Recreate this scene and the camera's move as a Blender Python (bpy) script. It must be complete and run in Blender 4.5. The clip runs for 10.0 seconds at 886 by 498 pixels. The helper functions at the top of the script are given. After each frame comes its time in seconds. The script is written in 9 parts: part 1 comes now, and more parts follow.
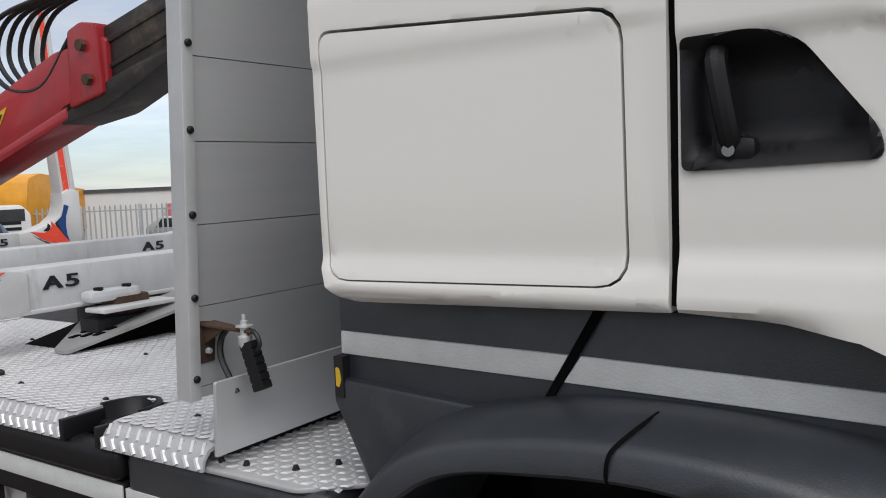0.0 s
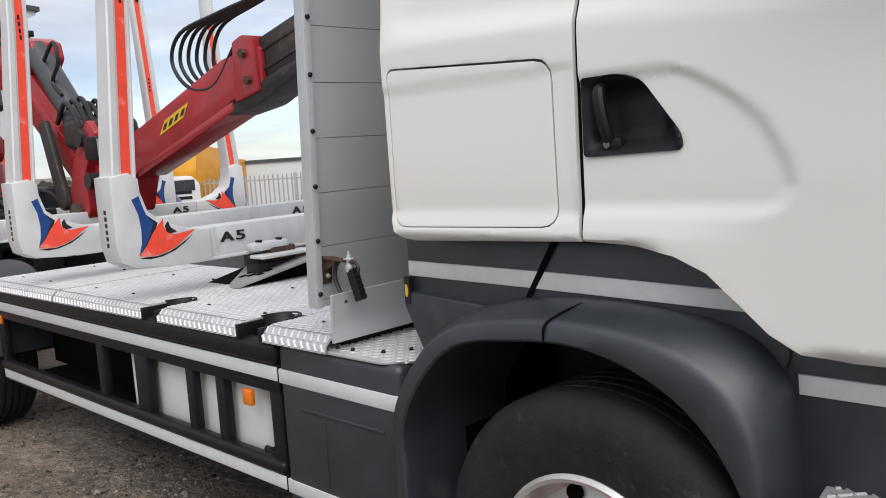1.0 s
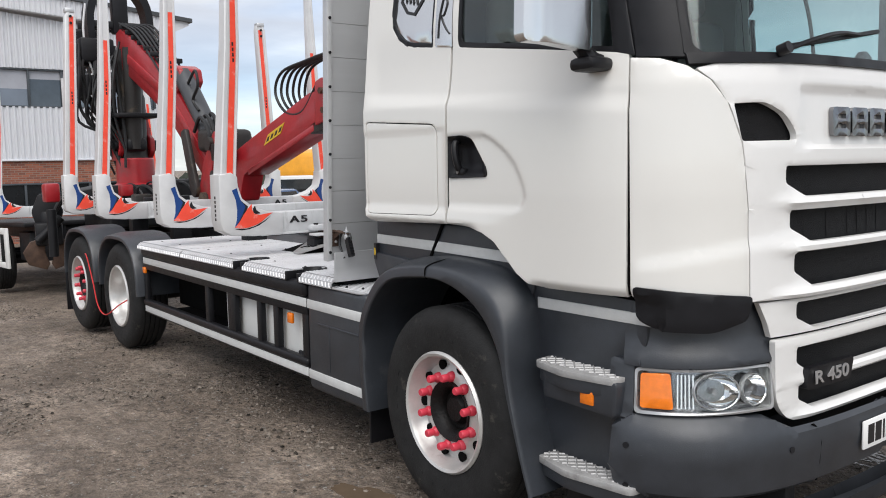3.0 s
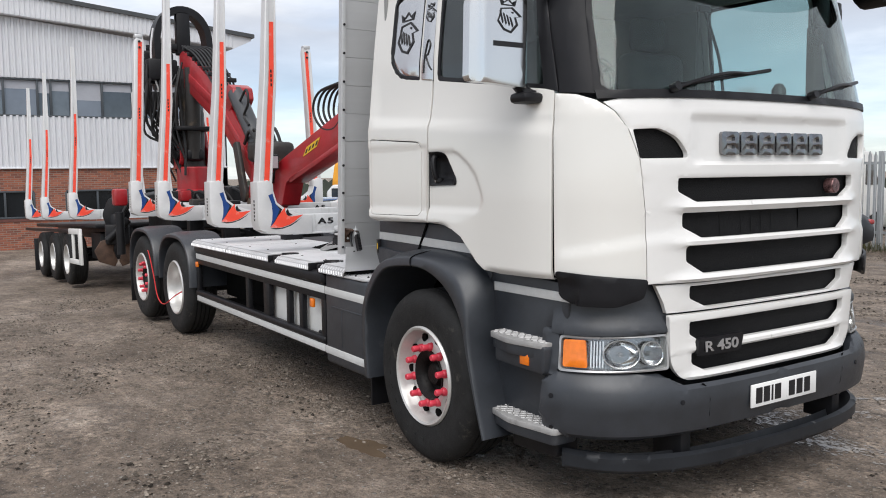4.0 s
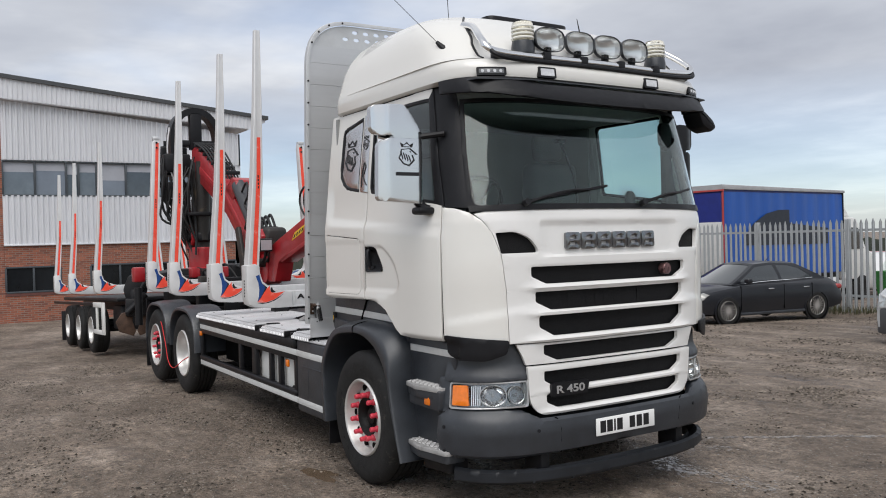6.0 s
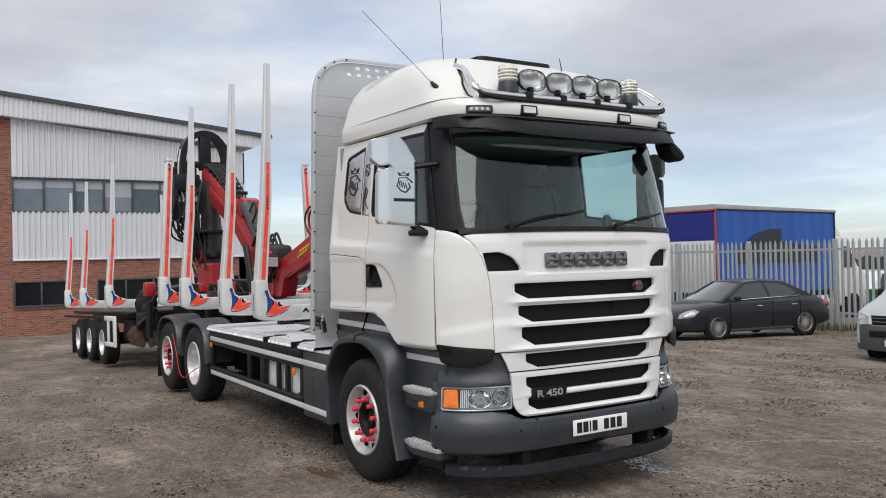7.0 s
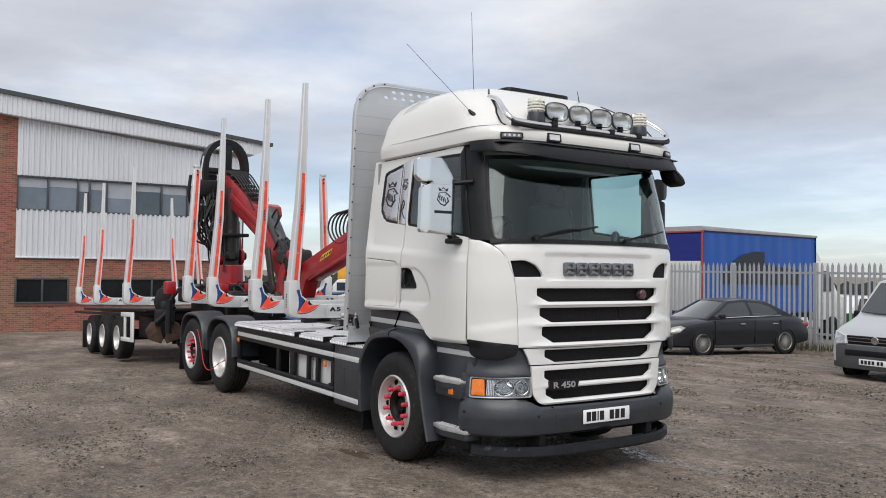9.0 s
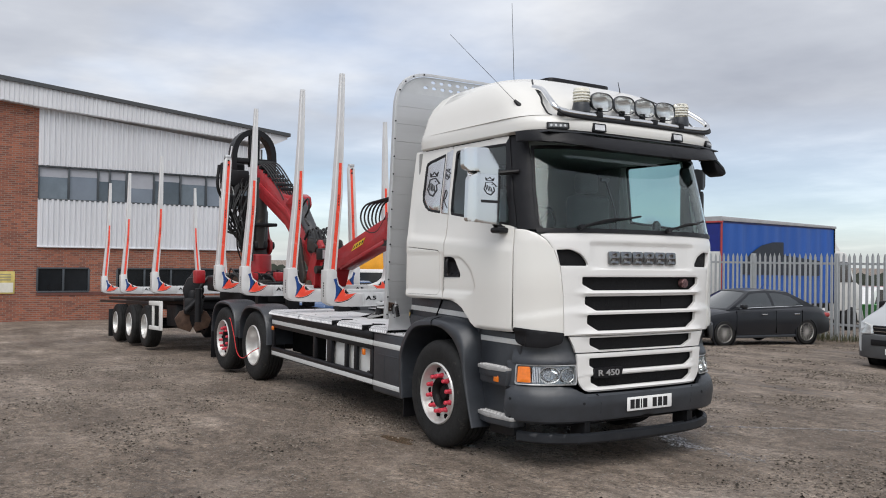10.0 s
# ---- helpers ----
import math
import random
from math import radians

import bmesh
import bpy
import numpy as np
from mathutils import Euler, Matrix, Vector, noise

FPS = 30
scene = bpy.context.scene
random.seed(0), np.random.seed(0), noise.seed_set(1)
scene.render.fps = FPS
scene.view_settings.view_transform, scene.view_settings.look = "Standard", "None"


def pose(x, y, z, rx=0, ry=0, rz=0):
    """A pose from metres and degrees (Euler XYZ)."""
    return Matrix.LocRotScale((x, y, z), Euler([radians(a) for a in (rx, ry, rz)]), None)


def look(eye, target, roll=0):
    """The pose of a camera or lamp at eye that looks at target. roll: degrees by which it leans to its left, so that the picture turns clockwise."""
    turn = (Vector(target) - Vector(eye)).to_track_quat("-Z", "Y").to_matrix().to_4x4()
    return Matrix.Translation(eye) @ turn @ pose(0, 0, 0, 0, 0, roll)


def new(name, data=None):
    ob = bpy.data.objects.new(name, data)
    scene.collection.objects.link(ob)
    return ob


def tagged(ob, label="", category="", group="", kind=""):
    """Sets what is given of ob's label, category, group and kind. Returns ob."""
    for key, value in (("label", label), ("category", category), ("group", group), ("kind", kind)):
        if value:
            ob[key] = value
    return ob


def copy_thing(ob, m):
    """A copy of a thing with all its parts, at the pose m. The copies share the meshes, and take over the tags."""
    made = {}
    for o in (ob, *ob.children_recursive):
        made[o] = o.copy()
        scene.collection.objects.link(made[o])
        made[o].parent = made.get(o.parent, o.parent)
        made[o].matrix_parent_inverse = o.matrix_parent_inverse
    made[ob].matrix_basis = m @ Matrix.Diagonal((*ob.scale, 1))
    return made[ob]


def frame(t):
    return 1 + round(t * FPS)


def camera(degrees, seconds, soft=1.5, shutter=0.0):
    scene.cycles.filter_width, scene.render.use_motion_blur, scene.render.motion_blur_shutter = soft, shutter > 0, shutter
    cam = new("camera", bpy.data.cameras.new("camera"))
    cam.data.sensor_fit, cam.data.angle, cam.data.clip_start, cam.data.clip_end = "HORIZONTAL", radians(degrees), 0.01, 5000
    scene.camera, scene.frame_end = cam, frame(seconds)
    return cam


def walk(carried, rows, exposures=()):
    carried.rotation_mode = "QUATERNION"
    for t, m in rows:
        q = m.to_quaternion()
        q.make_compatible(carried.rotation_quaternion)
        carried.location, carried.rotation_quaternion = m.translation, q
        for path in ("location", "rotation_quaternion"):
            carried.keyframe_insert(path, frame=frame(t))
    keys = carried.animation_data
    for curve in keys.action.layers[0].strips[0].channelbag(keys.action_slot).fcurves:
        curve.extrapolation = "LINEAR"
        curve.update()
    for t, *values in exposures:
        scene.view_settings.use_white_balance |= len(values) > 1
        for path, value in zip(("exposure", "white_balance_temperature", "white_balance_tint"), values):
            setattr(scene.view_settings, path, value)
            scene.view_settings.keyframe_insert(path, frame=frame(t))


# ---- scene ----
cam = camera(55.4, 10.0, soft=1.0)
PATH = [
    (0, (0.417, -2.398, 1.574), (-0.702, -0.752, 1.403), -2.5),
    (0.5, (0.784, -2.678, 1.603), (-0.435, -1.109, 1.374), -3.5),
    (1, (1.198, -2.913, 1.612), (-0.19, -1.492, 1.375), -4.0),
    (1.5, (1.639, -3.121, 1.603), (0.207, -1.745, 1.367), -3.4),
    (2, (2.1, -3.286, 1.603), (0.619, -1.956, 1.407), -2.4),
    (2.5, (2.546, -3.394, 1.608), (1.008, -2.13, 1.409), -1.4),
    (3, (3.028, -3.548, 1.636), (1.45, -2.337, 1.433), -1.2),
    (3.2, (3.246, -3.559, 1.617), (1.648, -2.374, 1.421), -1.1),
    (4.3, (4.271, -3.791, 1.651), (2.589, -2.722, 1.486), -0.9),
    (4.5, (4.453, -3.79, 1.674), (2.757, -2.742, 1.522), -1.2),
    (5, (4.876, -3.88, 1.706), (3.169, -2.843, 1.606), -1.7),
    (5.5, (5.278, -3.955, 1.74), (3.576, -2.906, 1.678), -1.6),
    (6, (5.617, -4.05, 1.783), (3.926, -2.982, 1.763), -1.5),
    (7.5, (6.405, -4.543, 1.809), (4.711, -3.48, 1.841), -1.2),
    (8, (6.573, -4.76, 1.825), (4.88, -3.696, 1.874), -1.0),
    (8.5, (6.702, -4.904, 1.785), (5.019, -3.824, 1.837), -0.1),
    (9, (6.715, -5.141, 1.742), (5.043, -4.043, 1.791), 0.7),
    (9.5, (6.666, -5.375, 1.734), (4.997, -4.274, 1.766), 0.8),
    (10, (6.62, -5.44, 1.724), (4.936, -4.362, 1.75), 0.8),
]
EXPOSURES = [(0.0, -0.11), (0.5, 0.11), (1.0, 0.17), (2.0, 0.22), (2.5, 0.17), (3.0, 0.19), (4.5, 0.16), (5.5, -0.06), (6.0, -0.08), (7.5, -0.03), (10.0, -0.03)]
walk(cam, [(t, look(eye, target, roll)) for t, eye, target, roll in PATH], EXPOSURES)

# ---------------------------------------------------------------- world and sun
world = bpy.data.worlds.new("overcast_sky")
scene.world = world
world.use_nodes = True
wn, wl = world.node_tree.nodes, world.node_tree.links
wn.clear()
w_out = wn.new("ShaderNodeOutputWorld")
w_bg = wn.new("ShaderNodeBackground")
sky = wn.new("ShaderNodeTexSky")
sky.sky_type = 'NISHITA'
sky.sun_disc = False
SUN_EL, SUN_AZ = 52.0, 126.0
sky.sun_elevation, sky.sun_rotation = radians(SUN_EL), radians(SUN_AZ)
sky.air_density, sky.dust_density = 1.0, 0.5
sky_dim = wn.new("ShaderNodeMixRGB")
sky_dim.blend_type = 'MULTIPLY'
sky_dim.inputs[0].default_value = 1.0
sky_dim.inputs[2].default_value = (0.102, 0.115, 0.134, 1)
wl.new(sky.outputs[0], sky_dim.inputs[1])
# cloud deck: flat layer seen in perspective, so that it streaks towards the horizon
tc = wn.new("ShaderNodeTexCoord")
sep = wn.new("ShaderNodeSeparateXYZ")
wl.new(tc.outputs["Generated"], sep.inputs[0])
up = wn.new("ShaderNodeMath"); up.operation = 'ADD'; up.inputs[1].default_value = 0.10
up0 = wn.new("ShaderNodeMath"); up0.operation = 'MAXIMUM'; up0.inputs[1].default_value = 0.0
wl.new(sep.outputs[2], up0.inputs[0]); wl.new(up0.outputs[0], up.inputs[0])
dx = wn.new("ShaderNodeMath"); dx.operation = 'DIVIDE'
dy = wn.new("ShaderNodeMath"); dy.operation = 'DIVIDE'
wl.new(sep.outputs[0], dx.inputs[0]); wl.new(up.outputs[0], dx.inputs[1])
wl.new(sep.outputs[1], dy.inputs[0]); wl.new(up.outputs[0], dy.inputs[1])
flat = wn.new("ShaderNodeCombineXYZ")
wl.new(dx.outputs[0], flat.inputs[0]); wl.new(dy.outputs[0], flat.inputs[1])
def w_noise(scale, detail, rough):
    n = wn.new("ShaderNodeTexNoise")
    n.inputs["Scale"].default_value, n.inputs["Detail"].default_value, n.inputs["Roughness"].default_value = scale, detail, rough
    wl.new(flat.outputs[0], n.inputs["Vector"])
    return n
def w_ramp(stops):
    r = wn.new("ShaderNodeValToRGB")
    while len(r.color_ramp.elements) < len(stops):
        r.color_ramp.elements.new(0.5)
    for e, (p, c) in zip(r.color_ramp.elements, stops):
        e.position, e.color = p, (*c, 1)
    return r
tone = w_ramp([(0.30, (0.36, 0.378, 0.43)), (0.50, (0.525, 0.545, 0.592)), (0.68, (0.84, 0.845, 0.855))])
wl.new(w_noise(0.55, 6, 0.55).outputs[0], tone.inputs[0])
gaps = w_ramp([(0.0, (1, 1, 1)), (0.58, (1, 1, 1)), (0.72, (0.45, 0.45, 0.45))])
wl.new(w_noise(0.33, 5, 0.5).outputs[0], gaps.inputs[0])
low = w_ramp([(0.0, (0.62, 0.62, 0.62)), (0.04, (0.48, 0.48, 0.48)), (0.12, (0.70, 0.70, 0.70)), (0.18, (0.95, 0.95, 0.95)), (1.0, (1, 1, 1))])
wl.new(sep.outputs[2], low.inputs[0])
cover = wn.new("ShaderNodeMath"); cover.operation = 'MULTIPLY'
wl.new(gaps.outputs[0], cover.inputs[0]); wl.new(low.outputs[0], cover.inputs[1])
clouds = wn.new("ShaderNodeMixRGB")
wl.new(cover.outputs[0], clouds.inputs[0]); wl.new(sky_dim.outputs[0], clouds.inputs[1]); wl.new(tone.outputs[0], clouds.inputs[2])
wl.new(clouds.outputs[0], w_bg.inputs[0])
w_bg.inputs[1].default_value = 1.22
wl.new(w_bg.outputs[0], w_out.inputs[0])

sun_data = bpy.data.lights.new("sun", 'SUN')
sun_data.energy, sun_data.angle, sun_data.color = 2.40, radians(55), (1.0, 0.97, 0.935)
sun = new("sun", sun_data)
sun.matrix_world = look((13, -9.5, 21), (0, 0, 0))

# ---------------------------------------------------------------- materials
def mat(name, col, rough=0.5, metal=0.0, var=0.10, scale=5.0, bump=0.0, bscale=60.0, coat=0.0, dirt=None, dirt_amt=0.0,
        rvar=0.1, stretch=(1, 1, 1), island=0.0, spec=0.5):
    """A procedural surface: base colour varied at two scales, uneven roughness, fine relief, and dirt in patches."""
    m = bpy.data.materials.new(name)
    m.use_nodes = True
    nt = m.node_tree
    n, l = nt.nodes, nt.links
    b = n["Principled BSDF"]
    co = n.new("ShaderNodeTexCoord")
    mp = n.new("ShaderNodeMapping")
    mp.inputs["Scale"].default_value = stretch
    l.new(co.outputs["Object"], mp.inputs[0])
    def noise_tex(s, d=4.0, r=0.6):
        t = n.new("ShaderNodeTexNoise")
        t.inputs["Scale"].default_value, t.inputs["Detail"].default_value, t.inputs["Roughness"].default_value = s, d, r
        l.new(mp.outputs[0], t.inputs["Vector"])
        return t
    def mixer(fac, a, c, kind='MIX'):
        x = n.new("ShaderNodeMixRGB")
        x.blend_type = kind
        for sock, v in ((x.inputs[0], fac), (x.inputs[1], a), (x.inputs[2], c)):
            if hasattr(v, "is_linked"):
                l.new(v, sock)
            else:
                sock.default_value = v
        return x.outputs[0]
    def ramp(sock, lo, hi):
        r = n.new("ShaderNodeMapRange")
        r.inputs[1].default_value, r.inputs[2].default_value = lo, hi
        l.new(sock, r.inputs[0])
        return r.outputs[0]
    big, fine = noise_tex(scale), noise_tex(scale * 9, 3.0)
    c0 = tuple(min(1, c * (1 - var)) for c in col) + (1,)
    c1 = tuple(min(1, c * (1 + var)) for c in col) + (1,)
    out = mixer(ramp(big.outputs[0], 0.3, 0.7), c0, c1)
    out = mixer(ramp(fine.outputs[0], 0.25, 0.75), out, mixer(1.0, out, (1 - var * 0.6,) * 3 + (1,), 'MULTIPLY'))
    if island:
        g = n.new("ShaderNodeNewGeometry")
        v = n.new("ShaderNodeHueSaturation")
        l.new(out, v.inputs["Color"])
        r = n.new("ShaderNodeMapRange")
        r.inputs[3].default_value, r.inputs[4].default_value = 1 - island, 1 + island
        l.new(g.outputs["Random Per Island"], r.inputs[0])
        l.new(r.outputs[0], v.inputs["Value"])
        out = v.outputs[0]
    rough_out = None
    if dirt:
        blot = noise_tex(scale * 0.8, 8.0, 0.7)
        msk = ramp(blot.outputs[0], 0.72 - dirt_amt * 0.5, 0.80 - dirt_amt * 0.2)
        mul = n.new("ShaderNodeMath"); mul.operation = 'MULTIPLY'; mul.inputs[1].default_value = min(1, 0.35 + dirt_amt)
        l.new(msk, mul.inputs[0])
        out = mixer(mul.outputs[0], out, (*dirt, 1))
    l.new(out, b.inputs["Base Color"])
    rr = n.new("ShaderNodeMapRange")
    rr.inputs[3].default_value, rr.inputs[4].default_value = max(0.02, rough - rvar), min(1, rough + rvar)
    l.new(noise_tex(scale * 2.5).outputs[0], rr.inputs[0])
    l.new(rr.outputs[0], b.inputs["Roughness"])
    b.inputs["Metallic"].default_value = metal
    b.inputs["Specular IOR Level"].default_value = spec
    if coat:
        b.inputs["Coat Weight"].default_value = coat
        b.inputs["Coat Roughness"].default_value = 0.06
    if bump:
        bp = n.new("ShaderNodeBump")
        bp.inputs["Strength"].default_value = bump
        bp.inputs["Distance"].default_value = 0.01
        l.new(noise_tex(bscale, 5.0).outputs[0], bp.inputs["Height"])
        l.new(bp.outputs[0], b.inputs["Normal"])
    return m

def glass(name, tint=(0.75, 0.85, 0.83), rough=0.0, ior=1.25):
    m = bpy.data.materials.new(name)
    m.use_nodes = True
    b = m.node_tree.nodes["Principled BSDF"]
    b.inputs["Base Color"].default_value = (*tint, 1)
    b.inputs["Roughness"].default_value = rough
    b.inputs["Transmission Weight"].default_value = 1.0
    b.inputs["IOR"].default_value = ior
    return m

WHITE = mat("cab_white_paint", (0.755, 0.742, 0.705), 0.24, var=0.012, scale=1.2, coat=0.6, rvar=0.03)
WHITE_G = mat("grille_white_paint", (0.775, 0.767, 0.75), 0.3, var=0.02, scale=3, coat=0.4, rvar=0.04)
GREY_P = mat("dark_grey_plastic", (0.0285, 0.0325, 0.040), 0.40, var=0.22, scale=6, bump=0.12, bscale=300, dirt=(0.085, 0.086, 0.088), dirt_amt=0.24, spec=0.70)
BLACK_P = mat("black_plastic", (0.009, 0.009, 0.011), 0.42, var=0.2, scale=8, bump=0.1, bscale=400, spec=0.3)
BLACK_M = mat("black_painted_steel", (0.011, 0.011, 0.013), 0.5, var=0.3, scale=6, dirt=(0.06, 0.052, 0.044), dirt_amt=0.18, bump=0.1, bscale=120, spec=0.3)
# near-black for seams and holes; also stands in for shade beneath the truck
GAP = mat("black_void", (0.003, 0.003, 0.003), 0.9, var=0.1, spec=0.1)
MESH_BLK = mat("grille_mesh_black", (0.007, 0.007, 0.008), 0.6, var=0.3, scale=40, bump=0.6, bscale=220, spec=0.2)
RUBBER = mat("tyre_rubber", (0.016, 0.016, 0.0163), 0.70, var=0.3, scale=11, bump=0.25, bscale=90, dirt=(0.13, 0.118, 0.10), dirt_amt=0.26, spec=0.3)
RIM = mat("silver_wheel_paint", (0.602, 0.5934, 0.5762), 0.33, 0.45, var=0.1, scale=9, dirt=(0.22, 0.19, 0.16), dirt_amt=0.2)
HUB_BLK = mat("greasy_hub_black", (0.007, 0.006, 0.006), 0.5, var=0.4, scale=14, bump=0.4, bscale=60, spec=0.25)
RED_CAP = mat("red_plastic_caps", (0.62, 0.045, 0.075), 0.4, var=0.12, scale=12)
ALU = mat("mill_aluminium", (0.60, 0.61, 0.62), 0.48, 0.55, var=0.08, scale=4, dirt=(0.33, 0.33, 0.33), dirt_amt=0.16, bump=0.08, bscale=140)
ALU_PLANK = mat("anodised_plank_aluminium", (0.57, 0.58, 0.595), 0.40, 0.45, var=0.05, scale=2, stretch=(1, 0.25, 3), dirt=(0.45, 0.45, 0.46), dirt_amt=0.12)
TREAD_BASE = mat("tread_plate_field", (0.5394, 0.5394, 0.5487), 0.5, 0.4, var=0.12, scale=5, dirt=(0.26, 0.245, 0.225), dirt_amt=0.22)
TREAD = mat("tread_plate_aluminium", (0.7068, 0.7068, 0.7161), 0.40, 0.4, var=0.08, scale=5, dirt=(0.36, 0.34, 0.31), dirt_amt=0.2)
STAKE = mat("stake_aluminium", (0.72, 0.72, 0.72), 0.42, 0.25, var=0.06, scale=5, dirt=(0.42, 0.41, 0.40), dirt_amt=0.18, bump=0.08, bscale=90)
BUNK = mat("light_grey_bunk_paint", (0.60, 0.61, 0.62), 0.5, var=0.08, scale=9, stretch=(1, 1, 0.35), dirt=(0.22, 0.20, 0.18), dirt_amt=0.30, bump=0.08, bscale=80)
ORANGE = mat("fluorescent_red_tape", (1.0, 0.085, 0.045), 0.45, var=0.10, scale=14, dirt=(0.85, 0.62, 0.57), dirt_amt=0.27)
BLUE = mat("blue_decal", (0.012, 0.06, 0.24), 0.4, var=0.1, scale=10)
DECAL_BLK = mat("black_decal", (0.012, 0.012, 0.014), 0.45, var=0.1)
YELLOW = mat("yellow_decal", (0.75, 0.48, 0.03), 0.45, var=0.1, scale=10)
CRANE_RED = mat("crane_red_paint", (0.37, 0.015, 0.021), 0.38, var=0.16, scale=4, coat=0.25, dirt=(0.10, 0.05, 0.045), dirt_amt=0.28, bump=0.1, bscale=60)
CRANE_BLK = mat("worn_boom_black", (0.026, 0.023, 0.021), 0.50, var=0.45, scale=4, dirt=(0.19, 0.135, 0.085), dirt_amt=0.30, bump=0.2, bscale=40)
CYL_GREY = mat("cylinder_grey_paint", (0.055, 0.058, 0.064), 0.42, var=0.12, scale=5, dirt=(0.05, 0.05, 0.05), dirt_amt=0.2)
HOSE = mat("hydraulic_hose_rubber", (0.013, 0.013, 0.014), 0.5, var=0.2, scale=20)
RUST = mat("rusty_steel", (0.085, 0.048, 0.032), 0.75, 0.2, var=0.35, scale=12, bump=0.4, bscale=60)
CHROME = mat("chrome", (0.86, 0.86, 0.86), 0.06, 1.0, var=0.01, rvar=0.02)
MIRROR_STEEL = mat("polished_stainless", (0.74, 0.74, 0.74), 0.20, 1.0, var=0.02, scale=2, rvar=0.04)
REFLECT = mat("silver_reflective_tape", (0.66, 0.67, 0.66), 0.4, 0.1, var=0.05, scale=20, bump=0.25, bscale=260, dirt=(0.40, 0.38, 0.35), dirt_amt=0.12)
AMBER = mat("amber_lens", (0.85, 0.20, 0.01), 0.18, var=0.12, scale=30, coat=0.6)
CLEAR = glass("clear_lens", (0.93, 0.95, 0.95), 0.0, 1.3)
SCREEN = glass("windscreen_glass", (0.70, 0.90, 0.88), 0.0, 1.45)
SIDE_G = glass("tinted_side_glass", (0.55, 0.63, 0.62), 0.0, 1.5)
REAR_TRIM = mat("rear_cab_trim", (0.2295, 0.2334, 0.2295), 0.8, var=0.1, scale=6)
HEADLINER = mat("light_headliner", (0.33, 0.335, 0.325), 0.8, var=0.1, scale=6)
CAB_IN = mat("grey_cab_trim", (0.10, 0.105, 0.105), 0.7, var=0.15, scale=6)
TANK = mat("white_plastic_tank", (0.72, 0.72, 0.70), 0.5, var=0.05, scale=4, dirt=(0.45, 0.42, 0.37), dirt_amt=0.15)
PLATE_W = mat("number_plate_white", (0.85, 0.85, 0.84), 0.3, var=0.02)

# ---------------------------------------------------------------- mesh helpers
def thing(name, place, label, category, group=""):
    ob = new(name)
    ob.matrix_basis = pose(*place) if not isinstance(place, Matrix) else place
    ob.empty_display_size = 0.3
    return tagged(ob, label, category, group)

def link_mesh(name, me, parent=None, label=""):
    ob = new(name, me)
    if parent:
        ob.parent = parent
    return tagged(ob, label)

def finish(name, bm, material, smooth=35, recalc=True):
    if recalc:
        bmesh.ops.recalc_face_normals(bm, faces=bm.faces[:])
    me = bpy.data.meshes.new(name)
    bm.to_mesh(me)
    bm.free()
    me.materials.append(material)
    if smooth:
        me.polygons.foreach_set("use_smooth", [True] * len(me.polygons))
        me.set_sharp_from_angle(angle=radians(smooth))
    return me

def part(name, bm, material, parent=None, label="", smooth=35, recalc=True):
    """One mesh object under a thing or a part, in that thing's own space."""
    return link_mesh(name, finish(name, bm, material, smooth, recalc), parent, label)

def B():
    return bmesh.new()

def box(bm, lo, hi, bevel=0.0, seg=2, m=None):
    """A box between two corners, with rounded edges."""
    c = [(a + b) / 2 for a, b in zip(lo, hi)]
    s = [abs(b - a) for a, b in zip(lo, hi)]
    r = bmesh.ops.create_cube(bm, size=1.0, matrix=Matrix.Translation(c) @ Matrix.Diagonal((*s, 1)))
    vs = r["verts"]
    if bevel:
        es = list({e for v in vs for e in v.link_edges})
        rr = bmesh.ops.bevel(bm, geom=es, offset=min(bevel, min(s) * 0.45), segments=seg, affect='EDGES', profile=0.5)
        vs = list({v for f in rr["faces"] for v in f.verts} | {v for v in vs if v.is_valid})
    if m is not None:
        bmesh.ops.transform(bm, matrix=m, verts=vs)
    return bm

def axis_matrix(p0, p1):
    p0, p1 = Vector(p0), Vector(p1)
    return Matrix.Translation(p0) @ (p1 - p0).to_track_quat("Z", "Y").to_matrix().to_4x4()

def rings(bm, loops, caps=True, closed=True):
    """Joins loops of points, all of one length, into a skin."""
    made = [[bm.verts.new(p) for p in lp] for lp in loops]
    n = len(made[0])
    for a, b in zip(made, made[1:]):
        for i in range(n if closed else n - 1):
            j = (i + 1) % n
            try:
                bm.faces.new((a[i], a[j], b[j], b[i]))
            except ValueError:
                pass
    if caps and closed:
        bm.faces.new(made[0][::-1])
        bm.faces.new(made[-1])
    return made

def cyl(bm, p0, p1, r, r1=None, seg=16, caps=True):
    m = axis_matrix(p0, p1)
    h = (Vector(p1) - Vector(p0)).length
    r1 = r if r1 is None else r1
    rings(bm, [[m @ Vector((rad * math.cos(2 * math.pi * i / seg), rad * math.sin(2 * math.pi * i / seg), z)) for i in range(seg)] for z, rad in ((0, r), (h, r1))], caps)
    return bm

def lathe(bm, profile, m, seg=32, caps=False):
    """Turns (radius, height) pairs about the z axis of m."""
    rings(bm, [[m @ Vector((max(r, 1e-4) * math.cos(2 * math.pi * i / seg), max(r, 1e-4) * math.sin(2 * math.pi * i / seg), z)) for i in range(seg)] for r, z in profile], caps)
    return bm

